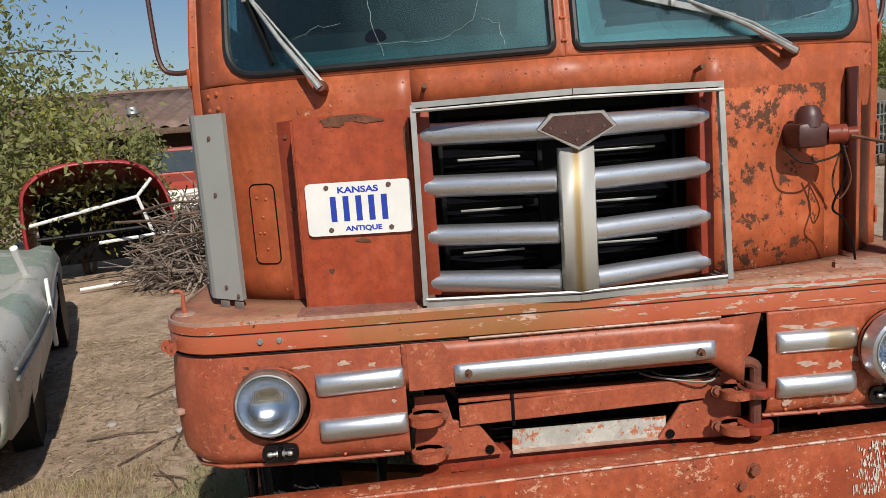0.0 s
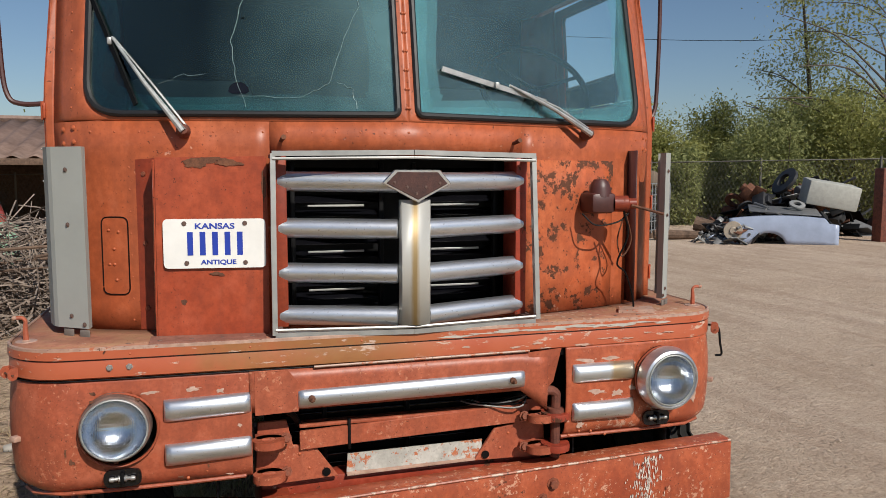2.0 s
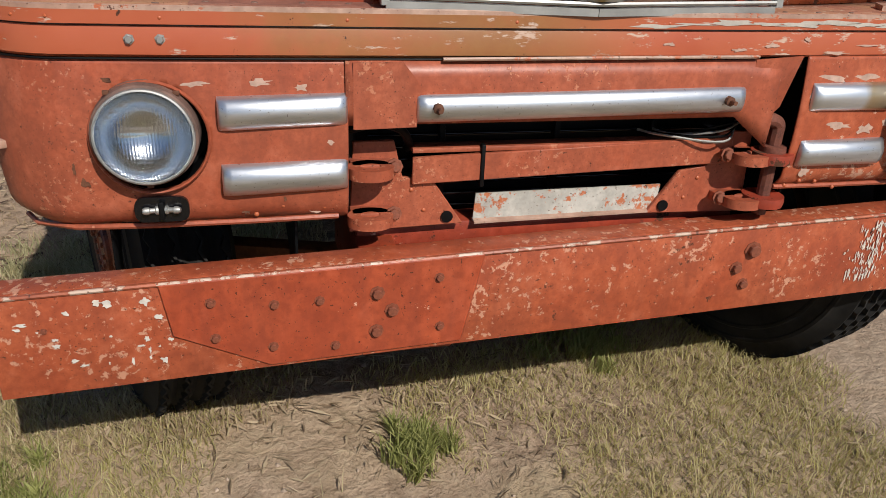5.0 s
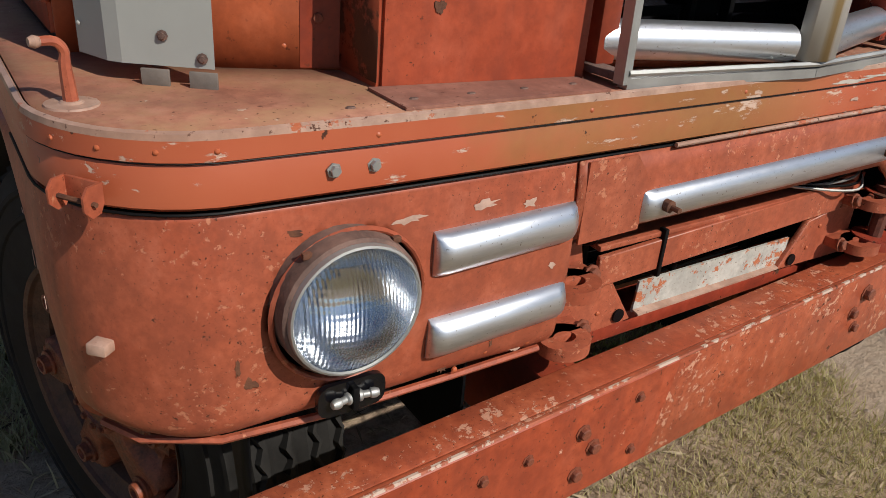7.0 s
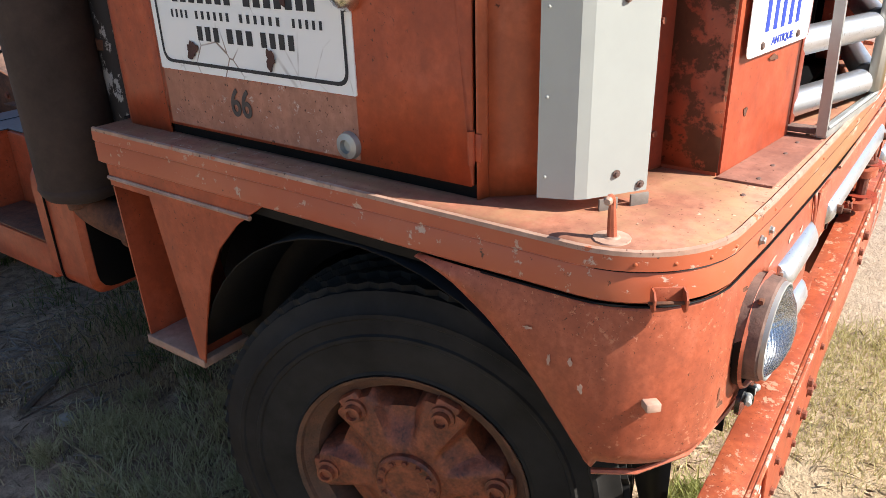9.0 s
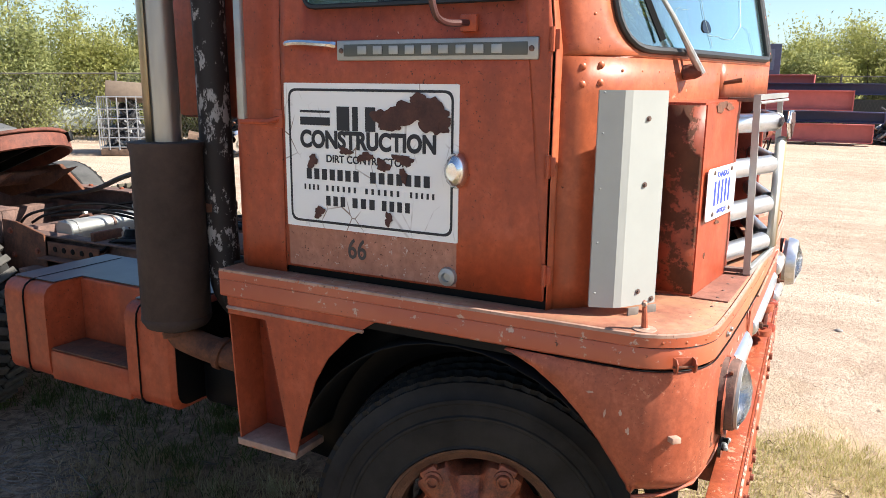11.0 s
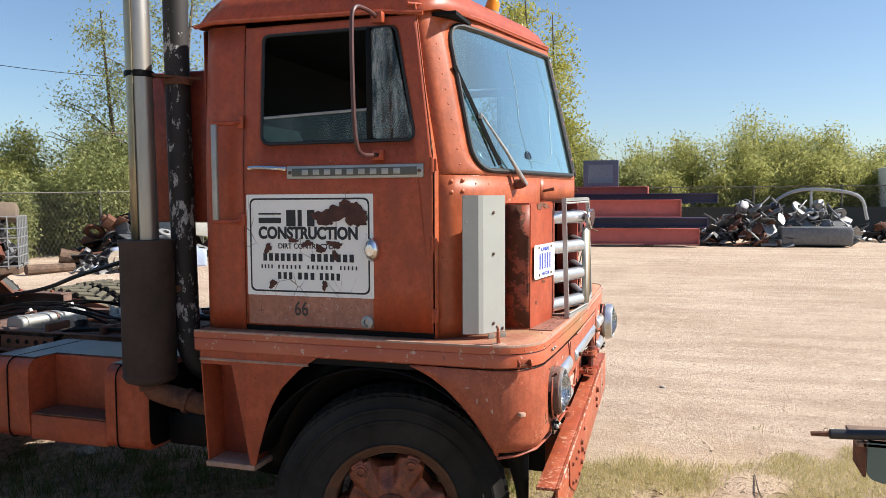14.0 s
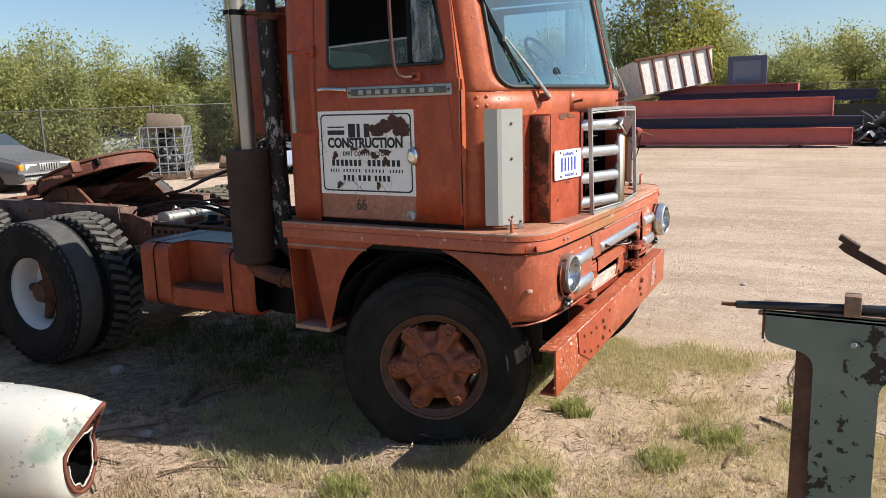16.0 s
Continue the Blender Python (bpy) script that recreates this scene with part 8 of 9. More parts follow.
def parked(x, y, heading):
    return pose(x, y, ground_z(x, y) - 0.01, 0, 0, heading)


grey_sedan = loft_car("sedan", "dusty grey four-door sedan parked by the fence", parked(6.93, 18.3, 6), sedan_line, car_paint("sedan_grey", (0.13, 0.125, 0.12)), (-1.38, 1.36), win_line)
part("grille", box((-0.28, -2.30, 0.50), (0.28, -2.24, 0.68), 0.02), alloy, grey_sedan, "upright chrome grille")
for k in range(7):
    part("grille_rib", box((-0.24 + k * 0.07, -2.312, 0.52), (-0.225 + k * 0.07, -2.298, 0.66)), black_metal, grey_sedan)
for s in (-1, 1):
    part("headlight", box((s * 0.33, -2.27, 0.52), (s * 0.64, -2.18, 0.67), 0.02), plain("headlight_lens", (0.72, 0.74, 0.72), 0.12, 0.0, 0.15, 8, 0.02), grey_sedan)
    part("bumper_strip", box((s * 0.02, -2.435, 0.385), (s * 0.80, -2.40, 0.43), 0.008), black_metal, grey_sedan)
    part("side_moulding", box((s * 0.865, -1.55, 0.42), (s * 0.885, 1.7, 0.50), 0.008), black_metal, grey_sedan)
    part("fog_lamp", box((s * 0.45, -2.43, 0.30), (s * 0.66, -2.40, 0.36), 0.006), alloy, grey_sedan)
    part("indicator", box((s * 0.65, -2.24, 0.53), (s * 0.78, -2.10, 0.66), 0.02), amber, grey_sedan)
part("front_bumper", box((-0.82, -2.42, 0.28), (0.82, -2.2, 0.47), 0.05), car_paint("bumper_grey", (0.2, 0.2, 0.2), 0.5), grey_sedan)
part("windscreen", prism([(-0.66, -0.78, 0.955), (0.66, -0.78, 0.955), (0.55, -0.20, 1.355), (-0.55, -0.20, 1.355)], (0, -0.01, 0.012)), glass_car, grey_sedan)
part("windshield_trim", tube([(-0.66, -0.78, 0.965), (0.66, -0.78, 0.965)], 0.012, 6), black_metal, grey_sedan)
for k, (x, y, hd, col) in enumerate(((13.4, 21.4, 40, (0.50, 0.54, 0.52)), (29.0, 4.5, 10, (0.62, 0.63, 0.6)), (29.5, 8.2, 20, (0.10, 0.22, 0.20)), (30.0, -1.0, 5, (0.5, 0.5, 0.5)))):
    c_ = loft_car("sedan", "sun-bleached old car parked behind the fence", parked(x, y, hd), sedan_line, car_paint("old_car_paint", col), (-1.38, 1.36), win_line)
    part("windscreen", prism([(-0.66, -0.78, 0.955), (0.66, -0.78, 0.955), (0.55, -0.20, 1.355), (-0.55, -0.20, 1.355)], (0, -0.01, 0.012)), glass_car, c_)

# the wrecked fifties car beside the truck: pale green and white, no glass, lamp hole rusted open
ax = Vector((-1.62, 4.2)).normalized()
lft = Vector((-ax.y, ax.x))
org = Vector((-2.50, 1.42)) + lft * 0.86
wreck_m = Matrix(((lft.x * -1, ax.x, 0, org.x), (lft.y * -1, ax.y, 0, org.y), (0, 0, 1, ground_z(-3.3, 3.5) - 0.02), (0, 0, 0, 1)))
pale = Nodes("paint_pale_green", 0.38)
_w = pale.noise(1.9, 3, 0.5)
_f = pale.noise(46, 8, 0.7)
_c = pale.mix(pale.ramp(_w, [(0.47, 0.0), (0.505, 1.0)]), pale.mix(_f, (0.42, 0.41, 0.37), (0.52, 0.505, 0.46)), pale.mix(_f, (0.24, 0.30, 0.25), (0.31, 0.37, 0.31)))
_s = pale.ramp(pale.noise(7, 6, 0.7), [(0.56, 0.0), (0.66, 1.0)])
_c = pale.mix(pale.math("MULTIPLY", _s, 0.55), _c, (0.60, 0.50, 0.36))
_g = pale.math("ADD", pale.math("MULTIPLY", _f, 0.55), pale.math("MULTIPLY", pale.noise(4, 4, 0.6), 0.45))
_k = pale.ramp(_g, [(0.575, 0.0), (0.595, 1.0)])
_c = pale.mix(_k, _c, pale.mix(pale.noise(90, 4), (0.16, 0.15, 0.13), (0.34, 0.33, 0.29)))
pale.bump(pale.math("SUBTRACT", pale.math("MULTIPLY", pale.noise(3, 3), 2.0), _k), 0.3, 0.002)
pale = pale.done(_c, pale.math("ADD", 0.34, pale.math("MULTIPLY", _k, 0.4)))
wreck = thing("wrecked_car", "stripped pale green and white fifties car body", "car", at=wreck_m)
wst = [(y * 0.97, a, b, c, d) for y, a, b, c, d in [(0.35, 0.89, 0.34, 0.82, 0.74), (1.0, 0.93, 0.28, 0.84, 0.80), (2.0, 0.93, 0.26, 0.84, 0.84), (3.2, 0.93, 0.26, 0.84, 0.86), (4.3, 0.92, 0.28, 0.83, 0.88), (5.0, 0.90, 0.32, 0.82, 0.84), (5.35, 0.84, 0.40, 0.78, 0.76), (5.48, 0.70, 0.48, 0.70, 0.66)]]
bm = bmesh.new()
rings = []
for y, w, z0, z1, z2 in wst:
    half = [(w * 0.94, z0), (w, z0 + 0.45 * (z1 - z0)), (w * 0.99, z0 + 0.75 * (z1 - z0)), (w * 0.93, z1), (w * 0.82, z1 + 0.025), (w * 0.70, z1 - 0.01), (w * 0.62, z2 - 0.02), (w * 0.3, z2 + 0.02)]
    rings.append([bm.verts.new((x, y, z)) for x, z in half + [(-x, z) for x, z in half[::-1]]])
for a, b in zip(rings, rings[1:]):
    for i in range(len(a) - 1):
        bm.faces.new((a[i], a[i + 1], b[i + 1], b[i]))
bm.faces.new(rings[-1][::-1])
bm.faces.new(rings[0])
part("body", bm, pale, wreck, smooth=60)
part("front_pan", prism([(-0.56, 0.30, 0.42), (0.56, 0.30, 0.42), (0.56, 0.30, 0.72), (-0.56, 0.30, 0.72)], (0, 0.02, 0)), black_metal, wreck, "open front where the grille is gone")
for s in (-1, 1):
    for z in (0.58, 0.64):
        part("side_moulding", tube([(s * 0.90, 0.4, z + 0.06), (s * 0.935, 1.2, z + 0.05), (s * 0.94, 2.6, z), (s * 0.935, 3.1, z + 0.08), (s * 0.92, 4.1, z + 0.10)], 0.010, 6), alloy, wreck)
    # teardrop lamp surround: a ring that rises to a point under the brow, its inner lip ragged
    cx, cz = 0.725, 0.545
    lean = lambda z: 0.005 - 0.62 * max(0.0, z - 0.60) + 0.05 * max(0.0, 0.50 - z)

    def tear(r, k, peak):
        a = k * math.tau / 36
        up = max(0.0, math.sin(a)) ** 10 * peak
        return Vector((s * (cx + r * 0.92 * math.cos(a) + 0.25 * up), cz + r * 1.18 * math.sin(a) + up))
    outer = [tear(0.128, k, 0.085) for k in range(36)]
    groove = [tear(0.114, k, 0.055) for k in range(36)]
    inner = [tear(0.098 * (1 + 0.05 * math.sin(7 * k * math.tau / 36) + 0.04 * math.sin(11 * k * math.tau / 36 + 1)), k, 0.0) for k in range(36)]
    put = lambda d: (lambda a, b: (a, lean(b) + d + 0.20 * max(0.0, abs(a) - 0.76), b))
    ring = part("lamp_ring", ring_panel(outer, groove, put(-0.012), 2), rust_red, wreck, "rusted ring round an empty lamp hole", thick=0.012)
    part("ring_lip", ring_panel(groove, inner, put(-0.004), 2), rust_red, ring, thick=0.006)
    part("ragged_edge", tube([Vector(put(-0.010)(p.x, p.y)) for p in inner + inner[:1]], 0.004, 5, caps=False), pale, ring, "pale paint left on the torn lip")
    for dx, dz in ((0.0, 0.158), (0.012, 0.178), (-0.10, 0.02), (0.09, -0.07)):
        p = put(-0.020)(s * (cx + dx), cz + dz)
        part("bolt_hole", lathe([(0.0, 0.003), (0.008, 0.002), (0.009, -0.004)], p, (0, -1, 0), 8), black_metal, ring)
    # the fender draws in from a full rounded section to the lamp surround
    wing = bmesh.new()
    loops = []
    for y, k in ((0.42, 0.0), (0.28, 0.06), (0.16, 0.25), (0.08, 0.5), (0.03, 0.78), (0.0, 1.0)):
        loop = []
        for q, p in enumerate(outer):
            a = q * math.tau / 36
            full = Vector((s * (0.705 + 0.185 * math.copysign(abs(math.cos(a)) ** 0.62, math.cos(a))), 0.595 + 0.245 * math.copysign(abs(math.sin(a)) ** 0.62, math.sin(a))))
            m_ = full.lerp(p, k)
            loop.append(wing.verts.new((m_.x, y * (1 - k) + k * put(-0.006)(p.x, p.y)[1] if k else y, m_.y)))
        loops.append(loop)
    for a, b in zip(loops, loops[1:]):
        for i in range(36):
            wing.faces.new((a[i], a[(i + 1) % 36], b[(i + 1) % 36], b[i]))
    part("front_fender", wing, pale, wreck, "pale green and white hooded front fender", smooth=70)
    shell = bmesh.new()
    deep = [[shell.verts.new((s * cx + (p.x - s * cx) * k, lean(p.y) + d, cz + (p.y - cz) * k)) for p in inner] for k, d in ((1.05, 0.0), (1.1, 0.12), (0.9, 0.26))]
    for a, b in zip(deep, deep[1:]):
        for i in range(36):
            shell.faces.new((a[i], a[(i + 1) % 36], b[(i + 1) % 36], b[i]))
    shell.faces.new(deep[-1])
    part("lamp_hole", shell, black_metal, wreck)
    part("wheel_opening", lathe([(0.0, 0.0), (0.33, 0.0), (0.34, -0.02)], (s * 0.935, 3.75, 0.36), (s, 0, 0), 24), black_metal, wreck)
    part("wheel", lathe([(0.0, -0.02), (0.18, -0.02), (0.30, 0.0), (0.31, -0.15)], (s * 0.93, 3.75, 0.30), (s, 0, 0), 24), rubber, wreck)
    part("wheel", lathe([(0.0, -0.02), (0.18, -0.02), (0.30, 0.0), (0.31, -0.15)], (s * 0.90, 1.15, 0.30), (s, 0, 0), 24), rubber, wreck)
    part("windscreen_post", tube([(s * 0.78, 2.75, 0.84), (s * 0.74, 2.55, 1.10)], 0.03, 8), white_paint, wreck)
    part("door_edge", box((s * 0.925, 2.35, 0.33), (s * 0.955, 2.42, 0.86), 0.01), white_paint, wreck)

# red wreck with a white tube frame
hoop = thing("wrecked_car", "cut-open red car shell with a white tube frame", "car", at=pose(-4.3, 7.75, ground_z(-4.3, 7.75), 0, 0, 22))
arc = [(-1.0, 0.25), (-1.0, 1.15), (-0.85, 1.45), (-0.5, 1.60), (0.0, 1.62), (0.35, 1.55), (0.58, 1.36), (0.70, 1.05), (0.74, 0.62), (0.74, 0.25)]
sm = [Vector((p.x, p.z)) for p in curve([(a, 0, b) for a, b in arc], 4)]
bm = bmesh.new()
rr = [[bm.verts.new((p.x * k, y, p.y * kz)) for p in sm] for y, k, kz in ((0.0, 1.0, 1.0), (0.06, 1.03, 1.02), (0.6, 1.05, 1.0), (1.6, 1.0, 0.8))]
for a, b in zip(rr, rr[1:]):
    for i in range(len(a) - 1):
        bm.faces.new((a[i], a[i + 1], b[i + 1], b[i]))
part("shell", bm, paint("paint_wreck_red", (0.36, 0.03, 0.035), (0.45, 0.07, 0.07), chip=0.64, rust=0.62), hoop, thick=0.02)
part("inside", box((-0.95, 1.3, 0.2), (0.7, 1.5, 1.2), 0.02), black_metal, hoop)
for a, b in (((-0.95, -0.02, 0.92), (0.32, -0.02, 1.16)), ((0.32, -0.02, 1.16), (0.62, -0.02, 0.10)), ((0.32, -0.02, 1.16), (0.52, 0.0, 1.38)), ((-0.2, -0.05, 0.62), (0.74, -0.02, 0.66)), ((0.72, -0.02, 0.66), (0.76, -0.02, 0.05)), ((-0.5, -0.08, 0.06), (0.8, -0.05, 0.10))):
    part("tube", tube([a, b], 0.022, 8), white_paint, hoop, "white painted tube")
part("dash_rail", tube([(-0.9, 0.15, 0.72), (0.7, 0.12, 0.75)], 0.03, 8), black_metal, hoop)

# brush heap
rng = np.random.default_rng(9)
bm_v, bm_f = [], []
for k in range(1300):
    a, r = rng.uniform(0, math.tau), 1.15 * math.sqrt(rng.uniform())
    cx, cy = -2.75 + r * math.cos(a) * 1.1, 7.75 + r * math.sin(a) * 0.8
    hz = max(0.05, 1.30 * (1 - (r / 1.25) ** 2) * rng.uniform(0.2, 1.05))
    d = Vector(rng.normal(0, 1, 3))
    d.z *= 0.45
    d.normalize()
    ln = rng.uniform(0.2, 0.6)
    c = Vector((cx, cy, ground_z(cx, cy) + hz))
    w = d.orthogonal().normalized() * rng.uniform(0.004, 0.011)
    w2 = d.cross(w).normalized() * w.length
    bend = Vector(rng.normal(0, 0.06, 3))
    i = len(bm_v)
    for q in (c - d * ln, c + bend, c + d * ln):
        bm_v += [q + w, q - w * 0.5 + w2, q - w * 0.5 - w2]
    for s_ in (0, 3):
        for j in range(3):
            bm_f.append((i + s_ + j, i + s_ + (j + 1) % 3, i + s_ + 3 + (j + 1) % 3, i + s_ + 3 + j))
tagged(raw("brush_heap", [tuple(v) for v in bm_v], bm_f, rusted("dead_twigs", (0.13, 0.095, 0.075), (0.36, 0.29, 0.235), 0.9, 5)), "heap of dry grey branches and twigs", "brush", kind="stuff")
for k in range(14):
    p = Vector((-2.75 + rng.normal(0, 0.5), 7.3 + rng.normal(0, 0.3), ground_z(-2.7, 7.4) + rng.uniform(0.5, 1.05)))
    d = Vector((rng.uniform(0.5, 1), rng.normal(0, 0.3), rng.normal(0, 0.12))) * 0.9
    tagged(link("branch", tube(curve([p - d, p + Vector((0, 0, 0.06)), p + d], 4), [0.02] * 4 + [0.017] * 3 + [0.01] * 2, 6), wood_old), "dry branch lying on the brush heap", "branch", "branches of the heap")

# open shed with a corrugated roof
shed = thing("shed", "long open shed with a rusty corrugated roof", "shed", kind="structure")
roof_mat = rusted("rusty_roof", (0.10, 0.06, 0.045), (0.27, 0.18, 0.14), 0.7, 0.8)
zs = ground_z(-8, 22)


def roofing(u, v):
    x = -22 + 24.5 * u
    return (x, 21.0 + 5.5 * v, zs + 2.35 + 1.35 * v + 0.05 * math.sin(x * math.tau / 0.55))


part("roof", grid(roofing, 360, 3), roof_mat, shed, "rusty corrugated roof sheets", thick=0.01)
part("roof", grid(lambda u, v: (-22 + 24.5 * u, 26.5 + 5 * v, zs + 3.7 - 1.2 * v), 8, 2), roof_mat, shed, thick=0.01)
part("ridge", tube([(-22, 26.5, zs + 3.74), (2.5, 26.5, zs + 3.74)], 0.12, 6), roof_mat, shed)
part("fascia", box((-22, 21.0, zs + 2.15), (2.5, 21.06, zs + 2.33), 0.01), wood_old, shed)
part("back", box((-22, 30.5, zs - 0.2), (2.5, 30.6, zs + 2.6)), wood_old, shed)
for k in range(9):
    part("post", box((-21.5 + k * 2.95, 21.1, zs - 0.3), (-21.36 + k * 2.95, 21.24, zs + 2.3), 0.01), wood_old, shed)
part("vent_cap", lathe([(0.0, 0.35), (0.16, 0.30), (0.2, 0.1), (0.1, 0.05), (0.1, -0.2)], (-9.0, 22.6, zs + 2.75), (0, 0, 1), 14), alloy, shed)

# red pickup in front of the shed
red_car = car_paint("pickup_red", (0.36, 0.055, 0.03), 0.4)
pk_line = [(-2.5, 0.80, 0.45, 0.86, 0.90, 0.70), (-2.4, 0.92, 0.40, 0.95, 1.00, 0.74), (-1.2, 0.95, 0.38, 1.02, 1.08, 0.76), (-1.05, 0.95, 0.38, 1.04, 1.12, 0.76), (-0.7, 0.95, 0.38, 1.05, 1.72, 0.68), (0.5, 0.95, 0.38, 1.05, 1.74, 0.68), (0.62, 0.95, 0.40, 1.0, 1.04, 0.8), (2.4, 0.94, 0.42, 1.0, 1.03, 0.8)]
pickup = loft_car("pickup", "faded red old pickup truck by the shed", parked(-6.3, 17.6, 14), pk_line, red_car, (-1.6, 1.6), [[(0.86, -0.75, 1.14), (0.86, 0.40, 1.14), (0.75, 0.38, 1.60), (0.74, -0.55, 1.60)]], 0.37)
part("windscreen", prism([(-0.72, -1.02, 1.16), (0.72, -1.02, 1.16), (0.64, -0.74, 1.66), (-0.64, -0.74, 1.66)], (0, -0.02, 0.006)), glass_car, pickup)
part("grille", box((-0.80, -2.56, 0.52), (0.80, -2.46, 0.82), 0.03), white_paint, pickup, "white pressed grille")
part("front_bumper", box((-0.95, -2.66, 0.36), (0.95, -2.52, 0.52), 0.03), white_paint, pickup)
for s in (-1, 1):
    part("headlight", lathe([(0.0, 0.05), (0.07, 0.04), (0.09, 0.0)], (s * 0.66, -2.56, 0.70), (0, -1, 0), 14), glass_clear, pickup)
rack = thing("flatbed_frame", "white pipe rack on an old red trailer bed", "trailer", at=parked(-3.6, 19.2, 0))
part("bed", box((-1.0, -1.0, 0.6), (1.0, 2.0, 0.9), 0.02), red_car, rack)
for x in (-0.9, 0.0, 0.9):
    part("upright", tube([(x, -0.9, 0.0), (x, -0.9, 1.7)], 0.03, 6), white_paint, rack)
part("brace", tube([(-0.9, -0.9, 1.0), (0.9, -0.9, 1.7)], 0.03, 6), white_paint, rack)
drum = thing("drum", "pale green steel drum", "drum", at=parked(-4.7, 14.6, 0))
part("shell", lathe([(0.0, 0.88), (0.28, 0.88), (0.29, 0.86), (0.285, 0.6), (0.295, 0.58), (0.285, 0.56), (0.285, 0.3), (0.295, 0.28), (0.285, 0.26), (0.29, 0.0)], (0, 0, 0), (0, 0, 1), 20), plain("drum_green", (0.25, 0.42, 0.28), 0.5), drum)

# ---------------------------------------------------------------- scrap on the far side of the yard
cage_m = pose(9.84, 14.94, ground_z(9.84, 14.94), 0, 0, 38) @ Matrix.Diagonal((1.06, 1.06, 1.08, 1))
cage = thing("tote_cage", "galvanised tote cage full of scrap on a pallet", "cage", at=cage_m)
galv = plain("galvanised", (0.42, 0.43, 0.44), 0.4, 0.6, 0.2)
for z in (0.18, 0.38, 0.58, 0.78, 0.98, 1.24):
    part("hoop", tube([(-0.6, -0.5, z), (0.6, -0.5, z), (0.6, 0.5, z), (-0.6, 0.5, z), (-0.6, -0.5, z)], 0.014, 6, caps=False), galv, cage)
for k in range(7):
    x = -0.6 + 0.2 * k
    for y in (-0.5, 0.5):
        part("bar", tube([(x, y, 0.12), (x, y, 1.24)], 0.014, 6), galv, cage)
for k in range(1, 5):
    for x in (-0.6, 0.6):
        part("bar", tube([(x, -0.5 + 0.2 * k, 0.12), (x, -0.5 + 0.2 * k, 1.24)], 0.014, 6), galv, cage)
part("pallet", box((-0.6, -0.5, 0.0), (0.6, 0.5, 0.14), 0.01), wood_old, cage)


def scrap(name, label, m, count, size, area, seed, mats, zmax, parent=None):
    """A heap of odd metal: plates, pipes, rings and blocks, each tilted by itself."""
    r = random.Random(seed)
    top = thing(name, label, "scrap", at=m)
    for k in range(count):
        a, d = r.uniform(0, math.tau), math.sqrt(r.random())
        x, y = area[0] * d * math.cos(a), area[1] * d * math.sin(a)
        z = zmax * (1 - d * d) * r.uniform(0.15, 1.0) + 0.05
        t = pose(x, y, z, r.uniform(-50, 50), r.uniform(-50, 50), r.uniform(0, 360))
        s = size * r.uniform(0.5, 1.4)
        kind = r.randrange(5)
        if kind == 0:
            bm = box((-s, -s * 0.7, -0.01), (s, s * 0.7, 0.01), 0.004, m=t)
        elif kind == 1:
            bm = tube([t @ Vector((-s * 1.6, 0, 0)), t @ Vector((0, 0.1 * s, 0.2 * s)), t @ Vector((s * 1.6, 0, 0))], 0.03, 7)
        elif kind == 2:
            bm = lathe([(0.4 * s, 0.0), (0.8 * s, 0.0), (0.8 * s, 0.18 * s), (0.4 * s, 0.22 * s), (0.4 * s, 0.0)], t.translation, t.to_3x3() @ Vector((0, 0, 1)), 14)
        elif kind == 3:
            bm = box((-s * 0.5, -s * 0.4, -s * 0.35), (s * 0.5, s * 0.4, s * 0.35), 0.05 * s, m=t)
            box((-s * 0.3, -s * 0.6, -s * 0.15), (s * 0.2, s * 0.55, s * 0.2), 0.03 * s, bm, t)
        else:
            bm = prism([t @ Vector(p) for p in ((-s, -s * 0.3, 0), (s * 0.4, -s * 0.6, 0.0), (s, 0.2 * s, 0), (0.1 * s, 0.6 * s, 0), (-s * 0.8, 0.4 * s, 0))], t.to_3x3() @ Vector((0, 0, 0.02)))
        part("scrap_piece", bm, mats[r.randrange(len(mats))], top)
    return top


scrap_dark = plain("scrap_dark", (0.05, 0.05, 0.052), 0.5, 0.3, 0.5)
scrap_mid = plain("scrap_grey", (0.20, 0.20, 0.20), 0.5, 0.4, 0.4)
scrap_pale = plain("scrap_pale", (0.34, 0.34, 0.33), 0.45, 0.3, 0.3)
steel_blue = car_paint("faded_blue", (0.36, 0.42, 0.55), 0.35)
scrap("scrap_heap", "scrap metal packed in the tote cage", cage_m @ pose(0, 0, 0.12), 80, 0.19, (0.42, 0.34), 4, (scrap_dark, scrap_mid, scrap_pale, scrap_dark), 1.05)
tagged(link("carton", box((-0.52, -0.4, 0), (0.52, 0.4, 0.34), 0.02, m=cage_m @ pose(0.02, 0, 1.16, 4, 7, 6)), plain("carton_brown", (0.20, 0.15, 0.11), 0.9)), "crumpled brown carton on the tote cage", "carton")
tagged(link("log", tube([(10.95, 14.2, 0.50), (11.2, 13.95, 0.42), (11.5, 13.75, 0.36)], [0.19, 0.17, 0.15], 10), wood_old), "weathered grey log on bare dirt", "log")
tagged(link("log", tube([(9.5, 13.75, 0.28), (10.0, 13.55, 0.28), (10.55, 13.4, 0.27)], [0.12, 0.11, 0.10], 10), wood_old), "weathered grey log on bare dirt", "log")
scrap("scrap_heap", "heap of engine parts beside the blue fender", parked(10.75, 12.6, 0), 60, 0.13, (0.9, 0.5), 6, (scrap_pale, scrap_mid, scrap_dark, steel_blue), 0.55)
scrap("scrap_heap", "dark heap of car wreckage under the trees", parked(13.4, 13.6, 0), 150, 0.34, (2.4, 1.3), 7, (scrap_dark, scrap_dark, black_metal, rust, scrap_mid), 1.5)
